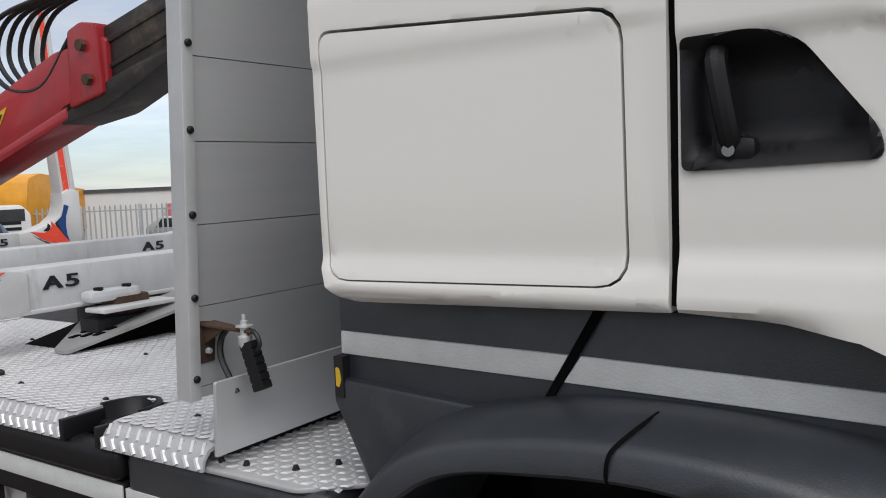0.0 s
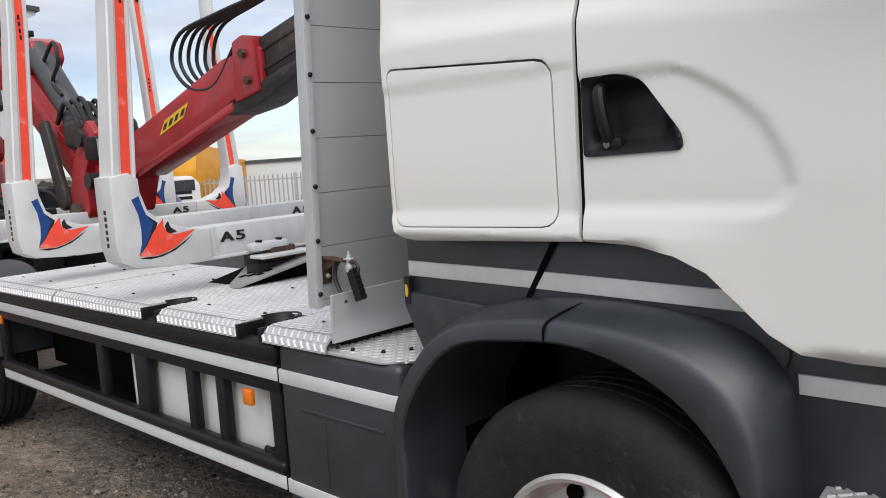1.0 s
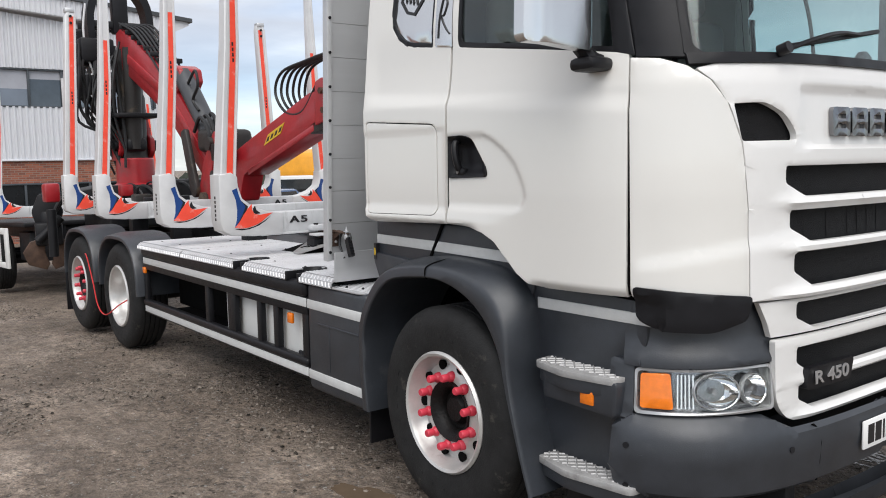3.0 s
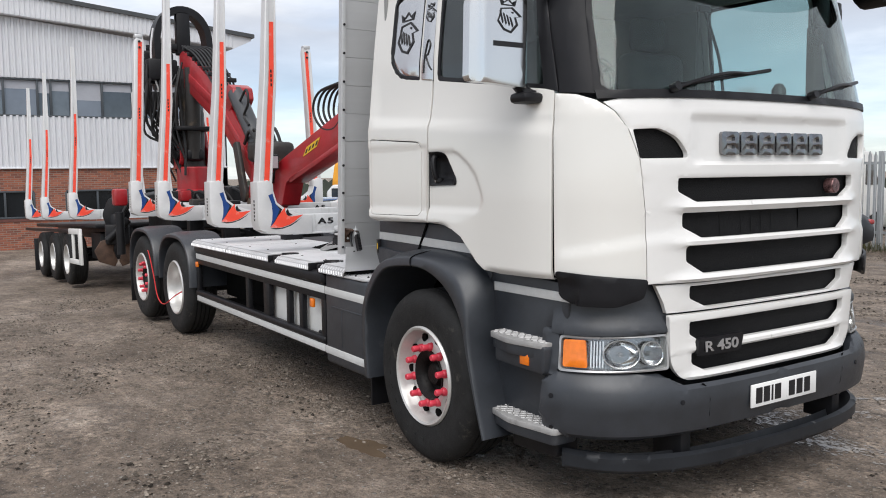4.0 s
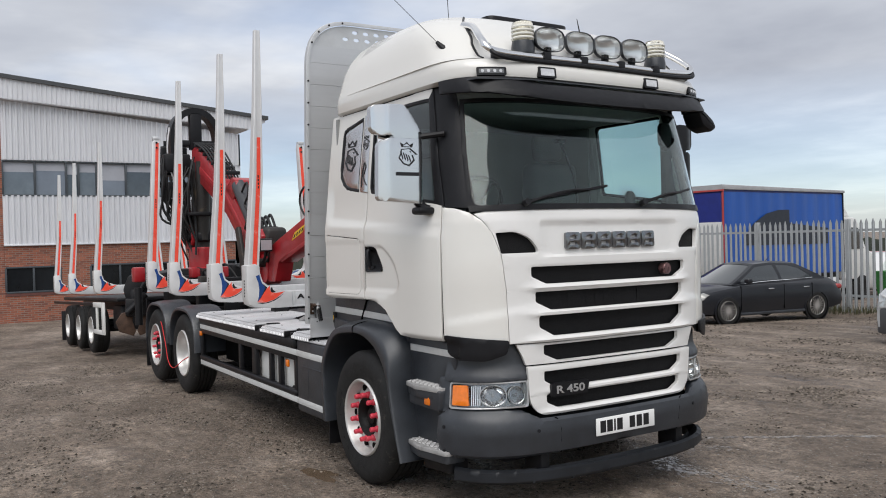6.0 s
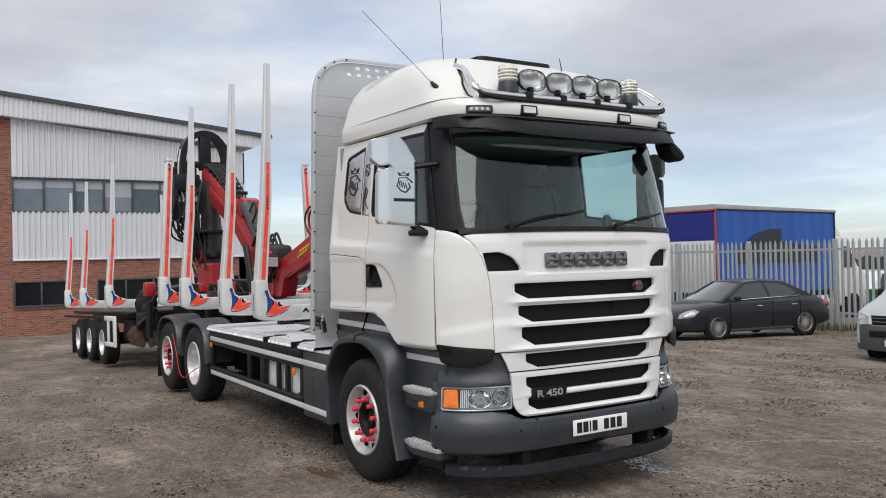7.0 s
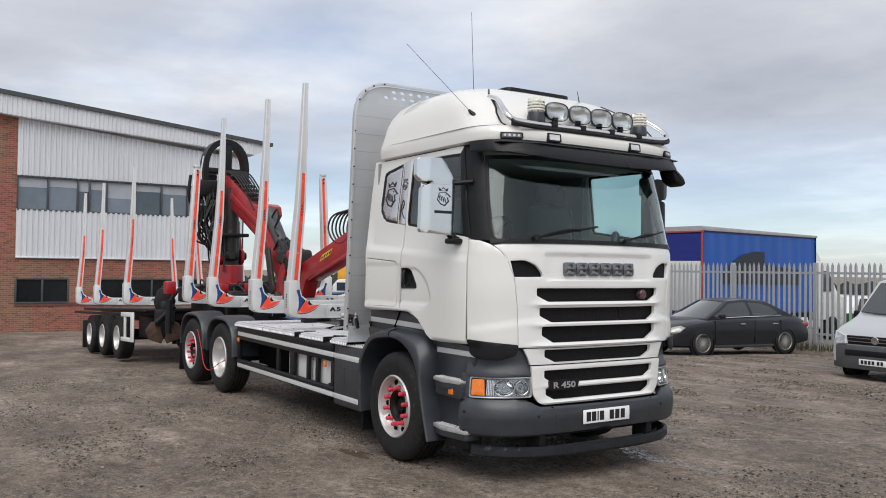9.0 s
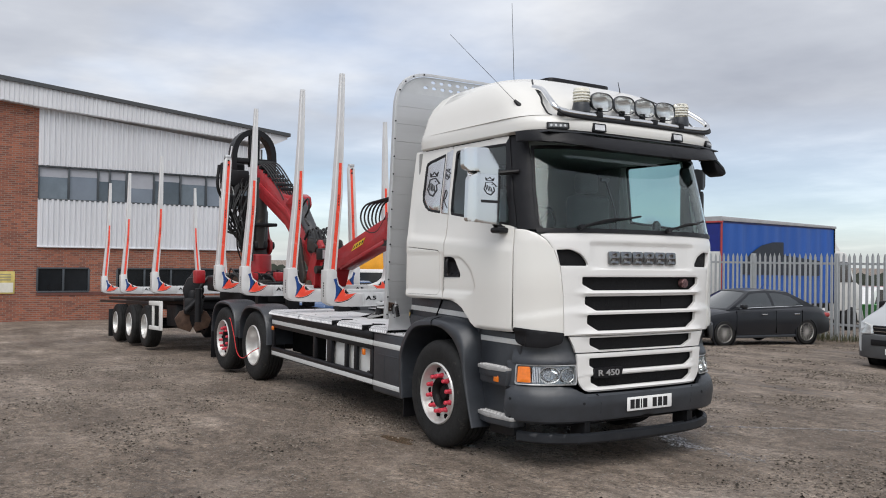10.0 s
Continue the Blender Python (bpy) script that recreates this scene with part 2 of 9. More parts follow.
def smooth_path(pts, n=8):
    """Catmull-Rom points through pts."""
    P = [Vector(p) for p in pts]
    P = [P[0] * 2 - P[1]] + P + [P[-1] * 2 - P[-2]]
    out = []
    for a, b, c, d in zip(P, P[1:], P[2:], P[3:]):
        for i in range(n):
            t = i / n
            out.append(0.5 * ((2 * b) + (c - a) * t + (2 * a - 5 * b + 4 * c - d) * t * t + (3 * b - a - 3 * c + d) * t ** 3))
    out.append(P[-2])
    return out

def tube(bm, pts, r, seg=8, n=8):
    """A round tube along a smooth path."""
    path = smooth_path(pts, n) if n > 1 else [Vector(p) for p in pts]
    loops, side = [], None
    for i, p in enumerate(path):
        d = (path[min(i + 1, len(path) - 1)] - path[max(i - 1, 0)]).normalized()
        if side is None:
            side = d.orthogonal().normalized()
        side = (side - d * side.dot(d)).normalized()
        up_v = d.cross(side)
        loops.append([p + (side * math.cos(2 * math.pi * k / seg) + up_v * math.sin(2 * math.pi * k / seg)) * r for k in range(seg)])
    rings(bm, loops)
    return bm

def prism(bm, outline, lo, hi, axis="y", bevel=0.0):
    """A flat outline given in the two other axes, extruded between lo and hi along axis."""
    def put(a, b, c):
        return {"x": (c, a, b), "y": (a, c, b), "z": (a, b, c)}[axis]
    start = set(bm.verts)
    a = [bm.verts.new(put(u, v, lo)) for u, v in outline]
    b = [bm.verts.new(put(u, v, hi)) for u, v in outline]
    n = len(outline)
    faces = [bm.faces.new(a[::-1]), bm.faces.new(b)]
    for i in range(n):
        j = (i + 1) % n
        faces.append(bm.faces.new((a[i], a[j], b[j], b[i])))
    if bevel:
        es = list({e for f in faces[:2] for e in f.edges})
        bmesh.ops.recalc_face_normals(bm, faces=faces)
        bmesh.ops.bevel(bm, geom=es, offset=bevel, segments=2, affect='EDGES', profile=0.5)
    return bm

def rounded(pts, r, n=4):
    """An outline with its corners rounded by r (one number or one for each corner)."""
    out = []
    rs = r if isinstance(r, (list, tuple)) else [r] * len(pts)
    for i, p in enumerate(pts):
        p = Vector(p).to_2d() if len(p) > 2 else Vector(p)
        a, b = Vector(pts[i - 1]), Vector(pts[(i + 1) % len(pts)])
        da, db = (a - p), (b - p)
        ra = min(rs[i], da.length * 0.48, db.length * 0.48)
        if ra < 1e-4:
            out.append((p.x, p.y))
            continue
        s, e = p + da.normalized() * ra, p + db.normalized() * ra
        for k in range(n + 1):
            t = k / n
            q = s * (1 - t) ** 2 + p * 2 * t * (1 - t) + e * t * t
            out.append((q.x, q.y))
    return out

def panel(bm, outline, fn, thick=0.02, step=0.06, holes=(), roll=0.003):
    """A sheet cut to an outline (u, v) with holes, laid on the surface fn(u, v, depth) and given thickness."""
    f = bmesh.new()
    edges = []
    for lp in (outline, *holes):
        vs = [f.verts.new((u, v, 0)) for u, v in lp]
        edges += [f.edges.new((vs[i], vs[(i + 1) % len(vs)])) for i in range(len(vs))]
    bmesh.ops.triangle_fill(f, use_beauty=True, edges=edges)
    us, vv = [p[0] for p in outline], [p[1] for p in outline]
    su, sv = step if isinstance(step, tuple) else (step, step)
    for k, (lo, hi, s) in enumerate(((min(us), max(us), su), (min(vv), max(vv), sv))):
        cnt = int((hi - lo) / s)
        for i in range(1, cnt + 1):
            c = lo + (hi - lo) * i / (cnt + 1)
            co = (c, 0, 0) if k == 0 else (0, c, 0)
            no = (1, 0, 0) if k == 0 else (0, 1, 0)
            bmesh.ops.bisect_plane(f, geom=f.verts[:] + f.edges[:] + f.faces[:], dist=1e-5, plane_co=co, plane_no=no)
    # one face for each cell of the grid
    lo_u, lo_v = min(us), min(vv)
    nu, nv = int((max(us) - lo_u) / su) + 1, int((max(vv) - lo_v) / sv) + 1
    cu, cv = (max(us) - lo_u) / nu, (max(vv) - lo_v) / nv
    cells = {}
    for face in f.faces:
        c = face.calc_center_median()
        cells.setdefault((int((c.x - lo_u) / cu), int((c.y - lo_v) / cv)), []).append(face)
    drop = set()
    for group in cells.values():
        ids = set(group)
        for face in group:
            for e in face.edges:
                if len(e.link_faces) == 2 and e.link_faces[0] in ids and e.link_faces[1] in ids:
                    drop.add(e)
    whole = set()
    for group in cells.values():
        if abs(sum(x.calc_area() for x in group) - cu * cv) < cu * cv * 0.001:
            whole |= {e for x in group for e in x.edges}
    bmesh.ops.dissolve_edges(f, edges=[e for e in drop if e in whole], use_verts=False)
    f.verts.index_update()
    rim = {v.index for e in f.edges if len(e.link_faces) == 1 for v in e.verts}
    outer = [bm.verts.new(fn(v.co.x, v.co.y, roll if v.index in rim else 0.0)) for v in f.verts]
    inner = [bm.verts.new(fn(v.co.x, v.co.y, thick)) for v in f.verts]
    for face in f.faces:
        ids = [v.index for v in face.verts]
        bm.faces.new([outer[i] for i in ids])
        bm.faces.new([inner[i] for i in reversed(ids)])
    for e in f.edges:
        if len(e.link_faces) == 1:
            a, b = (v.index for v in e.verts)
            bm.faces.new((outer[a], outer[b], inner[b], inner[a]))
    f.free()
    return bm

def text_mesh(words, size, depth=0.002):
    """Lettering in Blender's own font as a mesh, centred on its x axis, standing in the xy plane."""
    cu = bpy.data.curves.new("lettering", 'FONT')
    cu.offset = size * 0.02
    cu.body, cu.size, cu.extrude, cu.align_x, cu.align_y = words, size, depth, 'CENTER', 'CENTER'
    ob = bpy.data.objects.new("lettering", cu)
    scene.collection.objects.link(ob)
    dg = bpy.context.evaluated_depsgraph_get()
    me = bpy.data.meshes.new_from_object(ob.evaluated_get(dg))
    bpy.data.objects.remove(ob)
    return me

def lettering(words, size, m, material, parent, name="lettering", label="", stretch=1.0):
    me = text_mesh(words, size)
    me.transform(m @ Matrix.Diagonal((stretch, 1, 1, 1)))
    me.materials.clear()
    me.materials.append(material)
    return link_mesh(name, me, parent, label)

def lerp(a, b, t):
    return a + (b - a) * t

def sstep(a, b, x):
    t = min(1, max(0, (x - a) / (b - a)))
    return t * t * (3 - 2 * t)

# ---------------------------------------------------------------- ground
def ground_z(x, y):
    """The yard falls away gently behind the truck and towards the fence."""
    a = -0.030 * (max(0.0, -x - 4.5) ** 1.03) * (1 if x > -60 else 1)
    b = -0.026 * max(0.0, min(y, 60) - 2.5)
    return max(a, -1.6) + b * 0.9

def yard_z(x, y):
    """Height of the yard's uneven surface."""
    z = ground_z(x, y)
    if -30 < x < 25 and -25 < y < 25:
        z += 0.022 * noise.noise((x * 0.55, y * 0.55, 3.1)) + 0.010 * noise.noise((x * 2.1, y * 2.1, 7.7))
        # worn wheel ruts along the truck's way
        for c in (-3.1, -4.6):
            z -= 0.016 * math.exp(-((y - c - 0.35 * math.sin(x * 0.21)) / 0.28) ** 2)
        if abs(x) < 9 and abs(y) < 6.5:
            z += 0.006 * noise.noise((x * 6.3, y * 6.3, 1.7))
        near = math.exp(-((y + 0.0) / 1.6) ** 4) * math.exp(-((x + 3) / 6.5) ** 8)
        z = lerp(z, ground_z(x, y) - 0.004, 0.75 * near)
    return z

def ground_build():
    """One sheet: fine under the camera and round the truck, coarse towards the horizon."""
    def axis(lo, hi, fine_lo, fine_hi, step):
        out, v, s = [], fine_hi, step
        inner = list(np.arange(fine_lo, fine_hi + 1e-6, step))
        while v < hi:
            s *= 1.35
            v += s
            out.append(min(v, hi))
        left, v, s = [], fine_lo, step
        while v > lo:
            s *= 1.35
            v -= s
            left.append(max(v, lo))
        return left[::-1] + inner + out
    xs = axis(-1500, 1500, -9, 8, 0.10)
    ys = axis(-1500, 1500, -6.5, 4, 0.10)
    verts = [(x, y, yard_z(x, y)) for x in xs for y in ys]
    ny = len(ys)
    faces = [(i * ny + j, (i + 1) * ny + j, (i + 1) * ny + j + 1, i * ny + j + 1) for i in range(len(xs) - 1) for j in range(ny - 1)]
    me = bpy.data.meshes.new("ground")
    me.from_pydata(verts, [], faces)
    me.materials.append(YARD)
    me.polygons.foreach_set("use_smooth", [True] * len(me.polygons))
    ob = new("ground", me)
    return tagged(ob, "compacted brown gravel and mud yard with damp patches", "ground", kind="structure")

def yard_material():
    m = bpy.data.materials.new("muddy_gravel")
    m.use_nodes = True
    n, l = m.node_tree.nodes, m.node_tree.links
    b = n["Principled BSDF"]
    co = n.new("ShaderNodeTexCoord")
    def nz(s, d, r, vec=None):
        t = n.new("ShaderNodeTexNoise")
        t.inputs["Scale"].default_value, t.inputs["Detail"].default_value, t.inputs["Roughness"].default_value = s, d, r
        l.new(vec or co.outputs["Object"], t.inputs["Vector"])
        return t.outputs[0]
    def rp(sock, stops):
        r = n.new("ShaderNodeValToRGB")
        while len(r.color_ramp.elements) < len(stops):
            r.color_ramp.elements.new(0.5)
        for e, (p, c) in zip(r.color_ramp.elements, stops):
            e.position, e.color = p, (*c, 1)
        l.new(sock, r.inputs[0])
        return r.outputs[0]
    def mx(f, a, c, kind='MIX'):
        x = n.new("ShaderNodeMixRGB")
        x.blend_type = kind
        for s, v in ((x.inputs[0], f), (x.inputs[1], a), (x.inputs[2], c)):
            if hasattr(v, "is_linked"):
                l.new(v, s)
            else:
                s.default_value = v
        return x.outputs[0]
    mud = rp(nz(0.6, 8, 0.66), [(0.32, (0.138, 0.106, 0.082)), (0.50, (0.222, 0.177, 0.141)), (0.68, (0.33, 0.274, 0.230))])
    stretch = n.new("ShaderNodeMapping")
    stretch.inputs["Scale"].default_value = (0.45, 1.5, 1)
    stretch.inputs["Rotation"].default_value = (0, 0, 0.35)
    l.new(co.outputs["Object"], stretch.inputs[0])
    tracks = rp(nz(0.9, 7, 0.70, stretch.outputs[0]), [(0.38, (0.66, 0.65, 0.64)), (0.52, (1, 1, 1)), (0.64, (1.32, 1.32, 1.32))])
    col = mx(0.85, mud, tracks, 'MULTIPLY')
    lumps = nz(7, 8, 0.75)
    col = mx(0.9, col, rp(lumps, [(0.37, (0.58, 0.57, 0.56)), (0.5, (1, 1, 1)), (0.62, (1.38, 1.38, 1.37))]), 'MULTIPLY')
    grain = nz(46, 5, 0.8)
    crumb = nz(21, 4, 0.62)
    clump = rp(nz(1.5, 7, 0.72), [(0.43, (0.22, 0.22, 0.22)), (0.57, (1, 1, 1))])
    pits = rp(crumb, [(0.38, (0.36, 0.35, 0.34)), (0.45, (1, 1, 1)), (0.57, (1, 1, 1)), (0.63, (1.42, 1.41, 1.39))])
    col = mx(clump, col, mx(1.0, col, pits, 'MULTIPLY'))
    col = mx(rp(clump, [(0.0, (0.42, 0.42, 0.42)), (1.0, (0.95, 0.95, 0.95))]), col, rp(grain, [(0.38, (0.60, 0.59, 0.58)), (0.5, (1, 1, 1)), (0.62, (1.32, 1.31, 1.29))]), 'MULTIPLY')
    vor = n.new("ShaderNodeTexVoronoi")
    vor.inputs["Scale"].default_value = 24
    l.new(co.outputs["Object"], vor.inputs["Vector"])
    peb = rp(vor.outputs["Distance"], [(0.0, (1, 1, 1)), (0.22, (0.9, 0.9, 0.9)), (0.30, (0, 0, 0))])
    vor_col = n.new("ShaderNodeSeparateColor")
    l.new(vor.outputs["Color"], vor_col.inputs[0])
    pick = rp(vor_col.outputs[0], [(0.78, (0, 0, 0)), (0.82, (1, 1, 1))])
    stones = mx(1.0, peb, pick, 'MULTIPLY')
    col = mx(stones, col, mx(vor_col.outputs[1], (0.06, 0.054, 0.048, 1), (0.42, 0.40, 0.37, 1)))
    small = n.new("ShaderNodeTexVoronoi")
    small.inputs["Scale"].default_value = 62
    l.new(co.outputs["Object"], small.inputs["Vector"])
    small_col = n.new("ShaderNodeSeparateColor")
    l.new(small.outputs["Color"], small_col.inputs[0])
    grit = mx(1.0, rp(small.outputs["Distance"], [(0.24, (1, 1, 1)), (0.34, (0, 0, 0))]), rp(small_col.outputs[0], [(0.72, (0, 0, 0)), (0.76, (1, 1, 1))]), 'MULTIPLY')
    col = mx(grit, col, mx(small_col.outputs[1], (0.09, 0.078, 0.066, 1), (0.50, 0.47, 0.43, 1)))
    wet = rp(nz(0.50, 7, 0.60, stretch.outputs[0]), [(0.55, (0, 0, 0)), (0.66, (1, 1, 1))])
    wet = mx(1.0, wet, rp(lumps, [(0.44, (1, 1, 1)), (0.58, (0.15, 0.15, 0.15))]), 'MULTIPLY')
    col = mx(wet, col, mx(1.0, col, (0.66, 0.63, 0.60, 1), 'MULTIPLY'))
    l.new(col, b.inputs["Base Color"])
    rg = n.new("ShaderNodeMapRange")
    rg.inputs[3].default_value, rg.inputs[4].default_value = 0.72, 0.28
    l.new(wet, rg.inputs[0])
    l.new(rg.outputs[0], b.inputs["Roughness"])
    b.inputs["Specular IOR Level"].default_value = 0.40
    h = mx(0.5, grain, stones, 'ADD')
    h = mx(0.9, h, rp(crumb, [(0.40, (0, 0, 0)), (0.62, (1, 1, 1))]), 'ADD')
    h = mx(0.35, h, lumps, 'ADD')
    h = mx(0.7, h, grit, 'ADD')
    bp = n.new("ShaderNodeBump")
    bp.inputs["Strength"].default_value, bp.inputs["Distance"].default_value = 1.0, 0.014
    l.new(h, bp.inputs["Height"])
    l.new(bp.outputs[0], b.inputs["Normal"])
    return m

YARD = yard_material()
ground_build()

def loose_stones():
    """Scattered gravel lying on the yard, denser in patches."""
    rnd = random.Random(11)
    vs, fs = [], []
    count = 0
    while count < 74000:
        far = count > 58000
        x, y = (rnd.uniform(-13, 7), rnd.uniform(4, 15.6)) if far else (rnd.uniform(-9.5, 8), rnd.uniform(-6.5, 8.5))
        if noise.noise((x * 0.9, y * 1.5, 5.5)) + 0.6 * noise.noise((x * 3.1, y * 3.7, 8.5)) < rnd.uniform(-0.10, 0.5):
            continue
        count += 1
        r = 0.006 + 0.011 * rnd.random() ** 3 + (0.008 if rnd.random() < 0.04 else 0.0) + (rnd.uniform(0.004, 0.014) if far else 0.0)
        z = yard_z(x, y) + r * 0.15
        a = rnd.uniform(0, 6.28)
        k = len(vs)
        for i in range(4):
            q = a + i * 1.57 + rnd.uniform(-0.3, 0.3)
            rr = r * rnd.uniform(0.75, 1.3)
            vs.append((x + rr * math.cos(q), y + rr * math.sin(q), z + r * rnd.uniform(-0.1, 0.3)))
        vs.append((x + r * rnd.uniform(-0.3, 0.3), y + r * rnd.uniform(-0.3, 0.3), z + r * rnd.uniform(0.5, 0.9)))
        fs += [(k + i, k + (i + 1) % 4, k + 4) for i in range(4)]
    me = bpy.data.meshes.new("loose_gravel")
    me.from_pydata(vs, [], fs)
    me.materials.append(mat("loose_stone", (0.160, 0.137, 0.115), 0.9, spec=0.08, var=0.15, scale=30, island=0.88))
    tagged(new("loose_gravel", me), "scattered small brown and grey gravel stones on the yard", "gravel", kind="stuff")
loose_stones()

def puddle(x, y, a, b, turn, material, label):
    """A flat pool with an uneven edge, a hair above the dip it lies in."""
    z = max(yard_z(x + a * i * 0.5, y + b * j * 0.5) for i in (-1, 0, 1) for j in (-1, 0, 1)) + 0.002
    bm = B()
    ring = []
    for i in range(64):
        q = 2 * math.pi * i / 64
        k = 1 + 0.55 * noise.noise((math.cos(q) * 1.6 + x * 9, math.sin(q) * 1.6 + y * 7, 2.0)) + 0.22 * noise.noise((math.cos(q) * 5, math.sin(q) * 5, x))
        p = Matrix.Rotation(radians(turn), 2) @ Vector((a * k * math.cos(q), b * k * math.sin(q)))
        ring.append((x + p.x, y + p.y, z))
    rings(bm, [[(px, py, pz - 0.03) for px, py, pz in ring], ring])
    me = finish("puddle", bm, material)
    tagged(new("puddle", me), label, "puddle", kind="structure")
MUD_WATER = mat("muddy_water", (0.135, 0.098, 0.068), 0.10, var=0.12, scale=3, rvar=0.05, bump=0.03, bscale=20)
puddle(-0.45, -1.42, 0.20, 0.09, 8, MUD_WATER, "shallow brown puddle on the gravel")
WET_MUD = mat("wet_mud_film", (0.27, 0.235, 0.20), 0.22, var=0.25, scale=6, rvar=0.14, bump=0.5, bscale=14)
def water_film(name, spots, label):
    """Many small wet scraps lying close together, like water left in tyre marks."""
    rnd = random.Random(7)
    vs, fs = [], []
    for (xa, ya), (xb, yb), wide, count, size in spots:
        turn = math.atan2(yb - ya, xb - xa)
        for _ in range(count):
            t, o = rnd.random(), rnd.gauss(0, wide)
            x, y = lerp(xa, xb, t) - math.sin(turn) * o, lerp(ya, yb, t) + math.cos(turn) * o
            a, w = size * rnd.uniform(0.5, 1.8), size * rnd.uniform(0.25, 0.6)
            k = len(vs)
            q = turn + rnd.uniform(-0.25, 0.25)
            for i in range(14):
                g = 2 * math.pi * i / 14
                r = rnd.uniform(0.6, 1.25)
                px, py = a * r * math.cos(g), w * r * math.sin(g)
                gx, gy = x + px * math.cos(q) - py * math.sin(q), y + px * math.sin(q) + py * math.cos(q)
                vs.append((gx, gy, yard_z(gx, gy) + 0.003))
            fs.append(tuple(range(k, k + 14)))
    me = bpy.data.meshes.new(name)
    me.from_pydata(vs, [], fs)
    me.materials.append(WET_MUD)
    tagged(new(name, me), label, "water", kind="stuff")
water_film("water_film", [((0.55, 1.66), (1.84, 3.60), 0.020, 260, 0.020), ((0.60, 1.00), (1.35, 0.86), 0.08, 260, 0.016), ((1.0, 0.84), (1.95, 0.97), 0.06, 200, 0.016), ((0.50, 1.0), (1.0, 1.65), 0.05, 90, 0.016)],
           "thin shiny streaks of water in the tyre marks")

# ---------------------------------------------------------------- truck
truck = thing("timber_truck", (0, 0, 0), "white high-roof timber truck with dark grey bumper and arches", "truck")

DARK_CHROME = mat("dark_chrome", (0.24, 0.24, 0.25), 0.12, 1.0, var=0.1, scale=30)

class Hull:
    """A shell with straight sides and a rounded nose. rows: z, half width, front x. u runs along the side as x, then round the nose."""
    def __init__(self, rows, xc=0.6, n=4.0):
        self.rows, self.xc = rows, xc
        k = 400
        phi = np.linspace(0, math.pi / 2, k)
        cx, cy = np.sin(phi) ** (2 / n), np.cos(phi) ** (2 / n)
        arc = np.concatenate([[0], np.cumsum(np.hypot(np.diff(cx) * 0.8, np.diff(cy) * 1.2))])
        self.arc, self.cx, self.cy, self.nose = arc, cx, cy, xc + arc[-1]
        self.dent = lambda u, z: 0.0
    def dims(self, z):
        zs = [r[0] for r in self.rows]
        return float(np.interp(z, zs, [r[1] for r in self.rows])), float(np.interp(z, zs, [r[2] for r in self.rows]))
    def raw(self, u, z):
        flip = u > self.nose
        if flip:
            u = 2 * self.nose - u
        w, xf = self.dims(z)
        if u <= self.xc:
            x, y = u, -w
        else:
            a = u - self.xc
            x = self.xc + (xf - self.xc) * float(np.interp(a, self.arc, self.cx))
            y = -w * float(np.interp(a, self.arc, self.cy))
        return Vector((x, -y if flip else y, z))
    def at(self, u, z, d=0.0):
        p = self.raw(u, z)
        e = 0.004
        tu, tz = self.raw(u + e, z) - self.raw(u - e, z), self.raw(u, z + e) - self.raw(u, z - e)
        nrm = tu.cross(tz)
        nrm = nrm.normalized() if nrm.length > 1e-9 else Vector((1, 0, 0))
        uu = 2 * self.nose - u if u > self.nose else u
        return p - nrm * (d + self.dent(uu, z))
    def left(self, u, z, d=0.0):
        p = self.at(u, z, d)
        p.y = -p.y
        return p
    def ux(self, x, xf=1.39):
        return x if x <= self.xc else self.xc + float(np.interp((x - self.xc) / (xf - self.xc), self.cx, self.arc))
    def uy(self, y, w=1.2):
        a = self.xc + float(np.interp(-abs(y) / w, -self.cy, self.arc))
        return a if y <= 0 else 2 * self.nose - a

CAB = Hull([(0.6, 1.18, 1.385), (0.95, 1.195, 1.395), (1.12, 1.20, 1.40), (1.5, 1.205, 1.40), (1.9, 1.20, 1.385), (2.0, 1.185, 1.365), (2.4, 1.14, 1.27), (2.7, 1.105, 1.19), (2.84, 1.09, 1.15)], n=3.75)

HANDLE_Z = (1.42, 1.45, 1.49, 1.53, 1.568, 1.626, 1.672, 1.70, 1.735, 1.765)
HANDLE_U = (0.44, 0.50, 0.525, 0.515, 0.497, 0.462, 0.412, 0.372, 0.312, 0.24)

def cab_dent(u, z):
    """Pressed shapes of the door and side panels: shoulder line, handle field, locker field."""
    d = 0.0
    if u < 1.15:
        d += 0.014 * sstep(1.868, 1.955, z + 0.072 * u) * (1 - sstep(2.05, 2.3, z)) * (1 - sstep(0.98, 1.15, u)) * sstep(-0.70, -0.56, u)
        if 0.012 < u < 0.75:
            edge = float(np.interp(z, HANDLE_Z, HANDLE_U)) + 0.016
            f = sstep(1.415, 1.455, z) * (1 - sstep(1.735, 1.768, z)) * (1 - sstep(edge - 0.040, edge, u))
            d += 0.010 * f
        if u < -0.0:
            f = sstep(1.405, 1.435, z) * (1 - sstep(1.778, 1.80, z)) 
            d += 0.005 * f
        d -= 0.010 * (1 - sstep(1.36, 1.44, z)) * (1 - sstep(0.2, 0.5, u))
        d += 0.030 * (1 - sstep(1.115, 1.16, z)) * sstep(0.5, 0.6, u)
        d += 0.035 * (1 - sstep(1.335, 1.375, z)) * (1 - sstep(0.1, 0.25, u))
    if u > 1.03:
        k = z - 0.16 * (u - 1.03)
        d += 0.009 * sstep(1.225, 1.275, k) * (1 - sstep(1.275, 1.62, k)) * sstep(1.03, 1.10, u)
    return d
CAB.dent = cab_dent

UX = CAB.ux
def both(fn_build):
    """Builds a part for the driver's side and its mirror image."""
    fn_build(CAB.at, "")
    fn_build(CAB.left, "far")

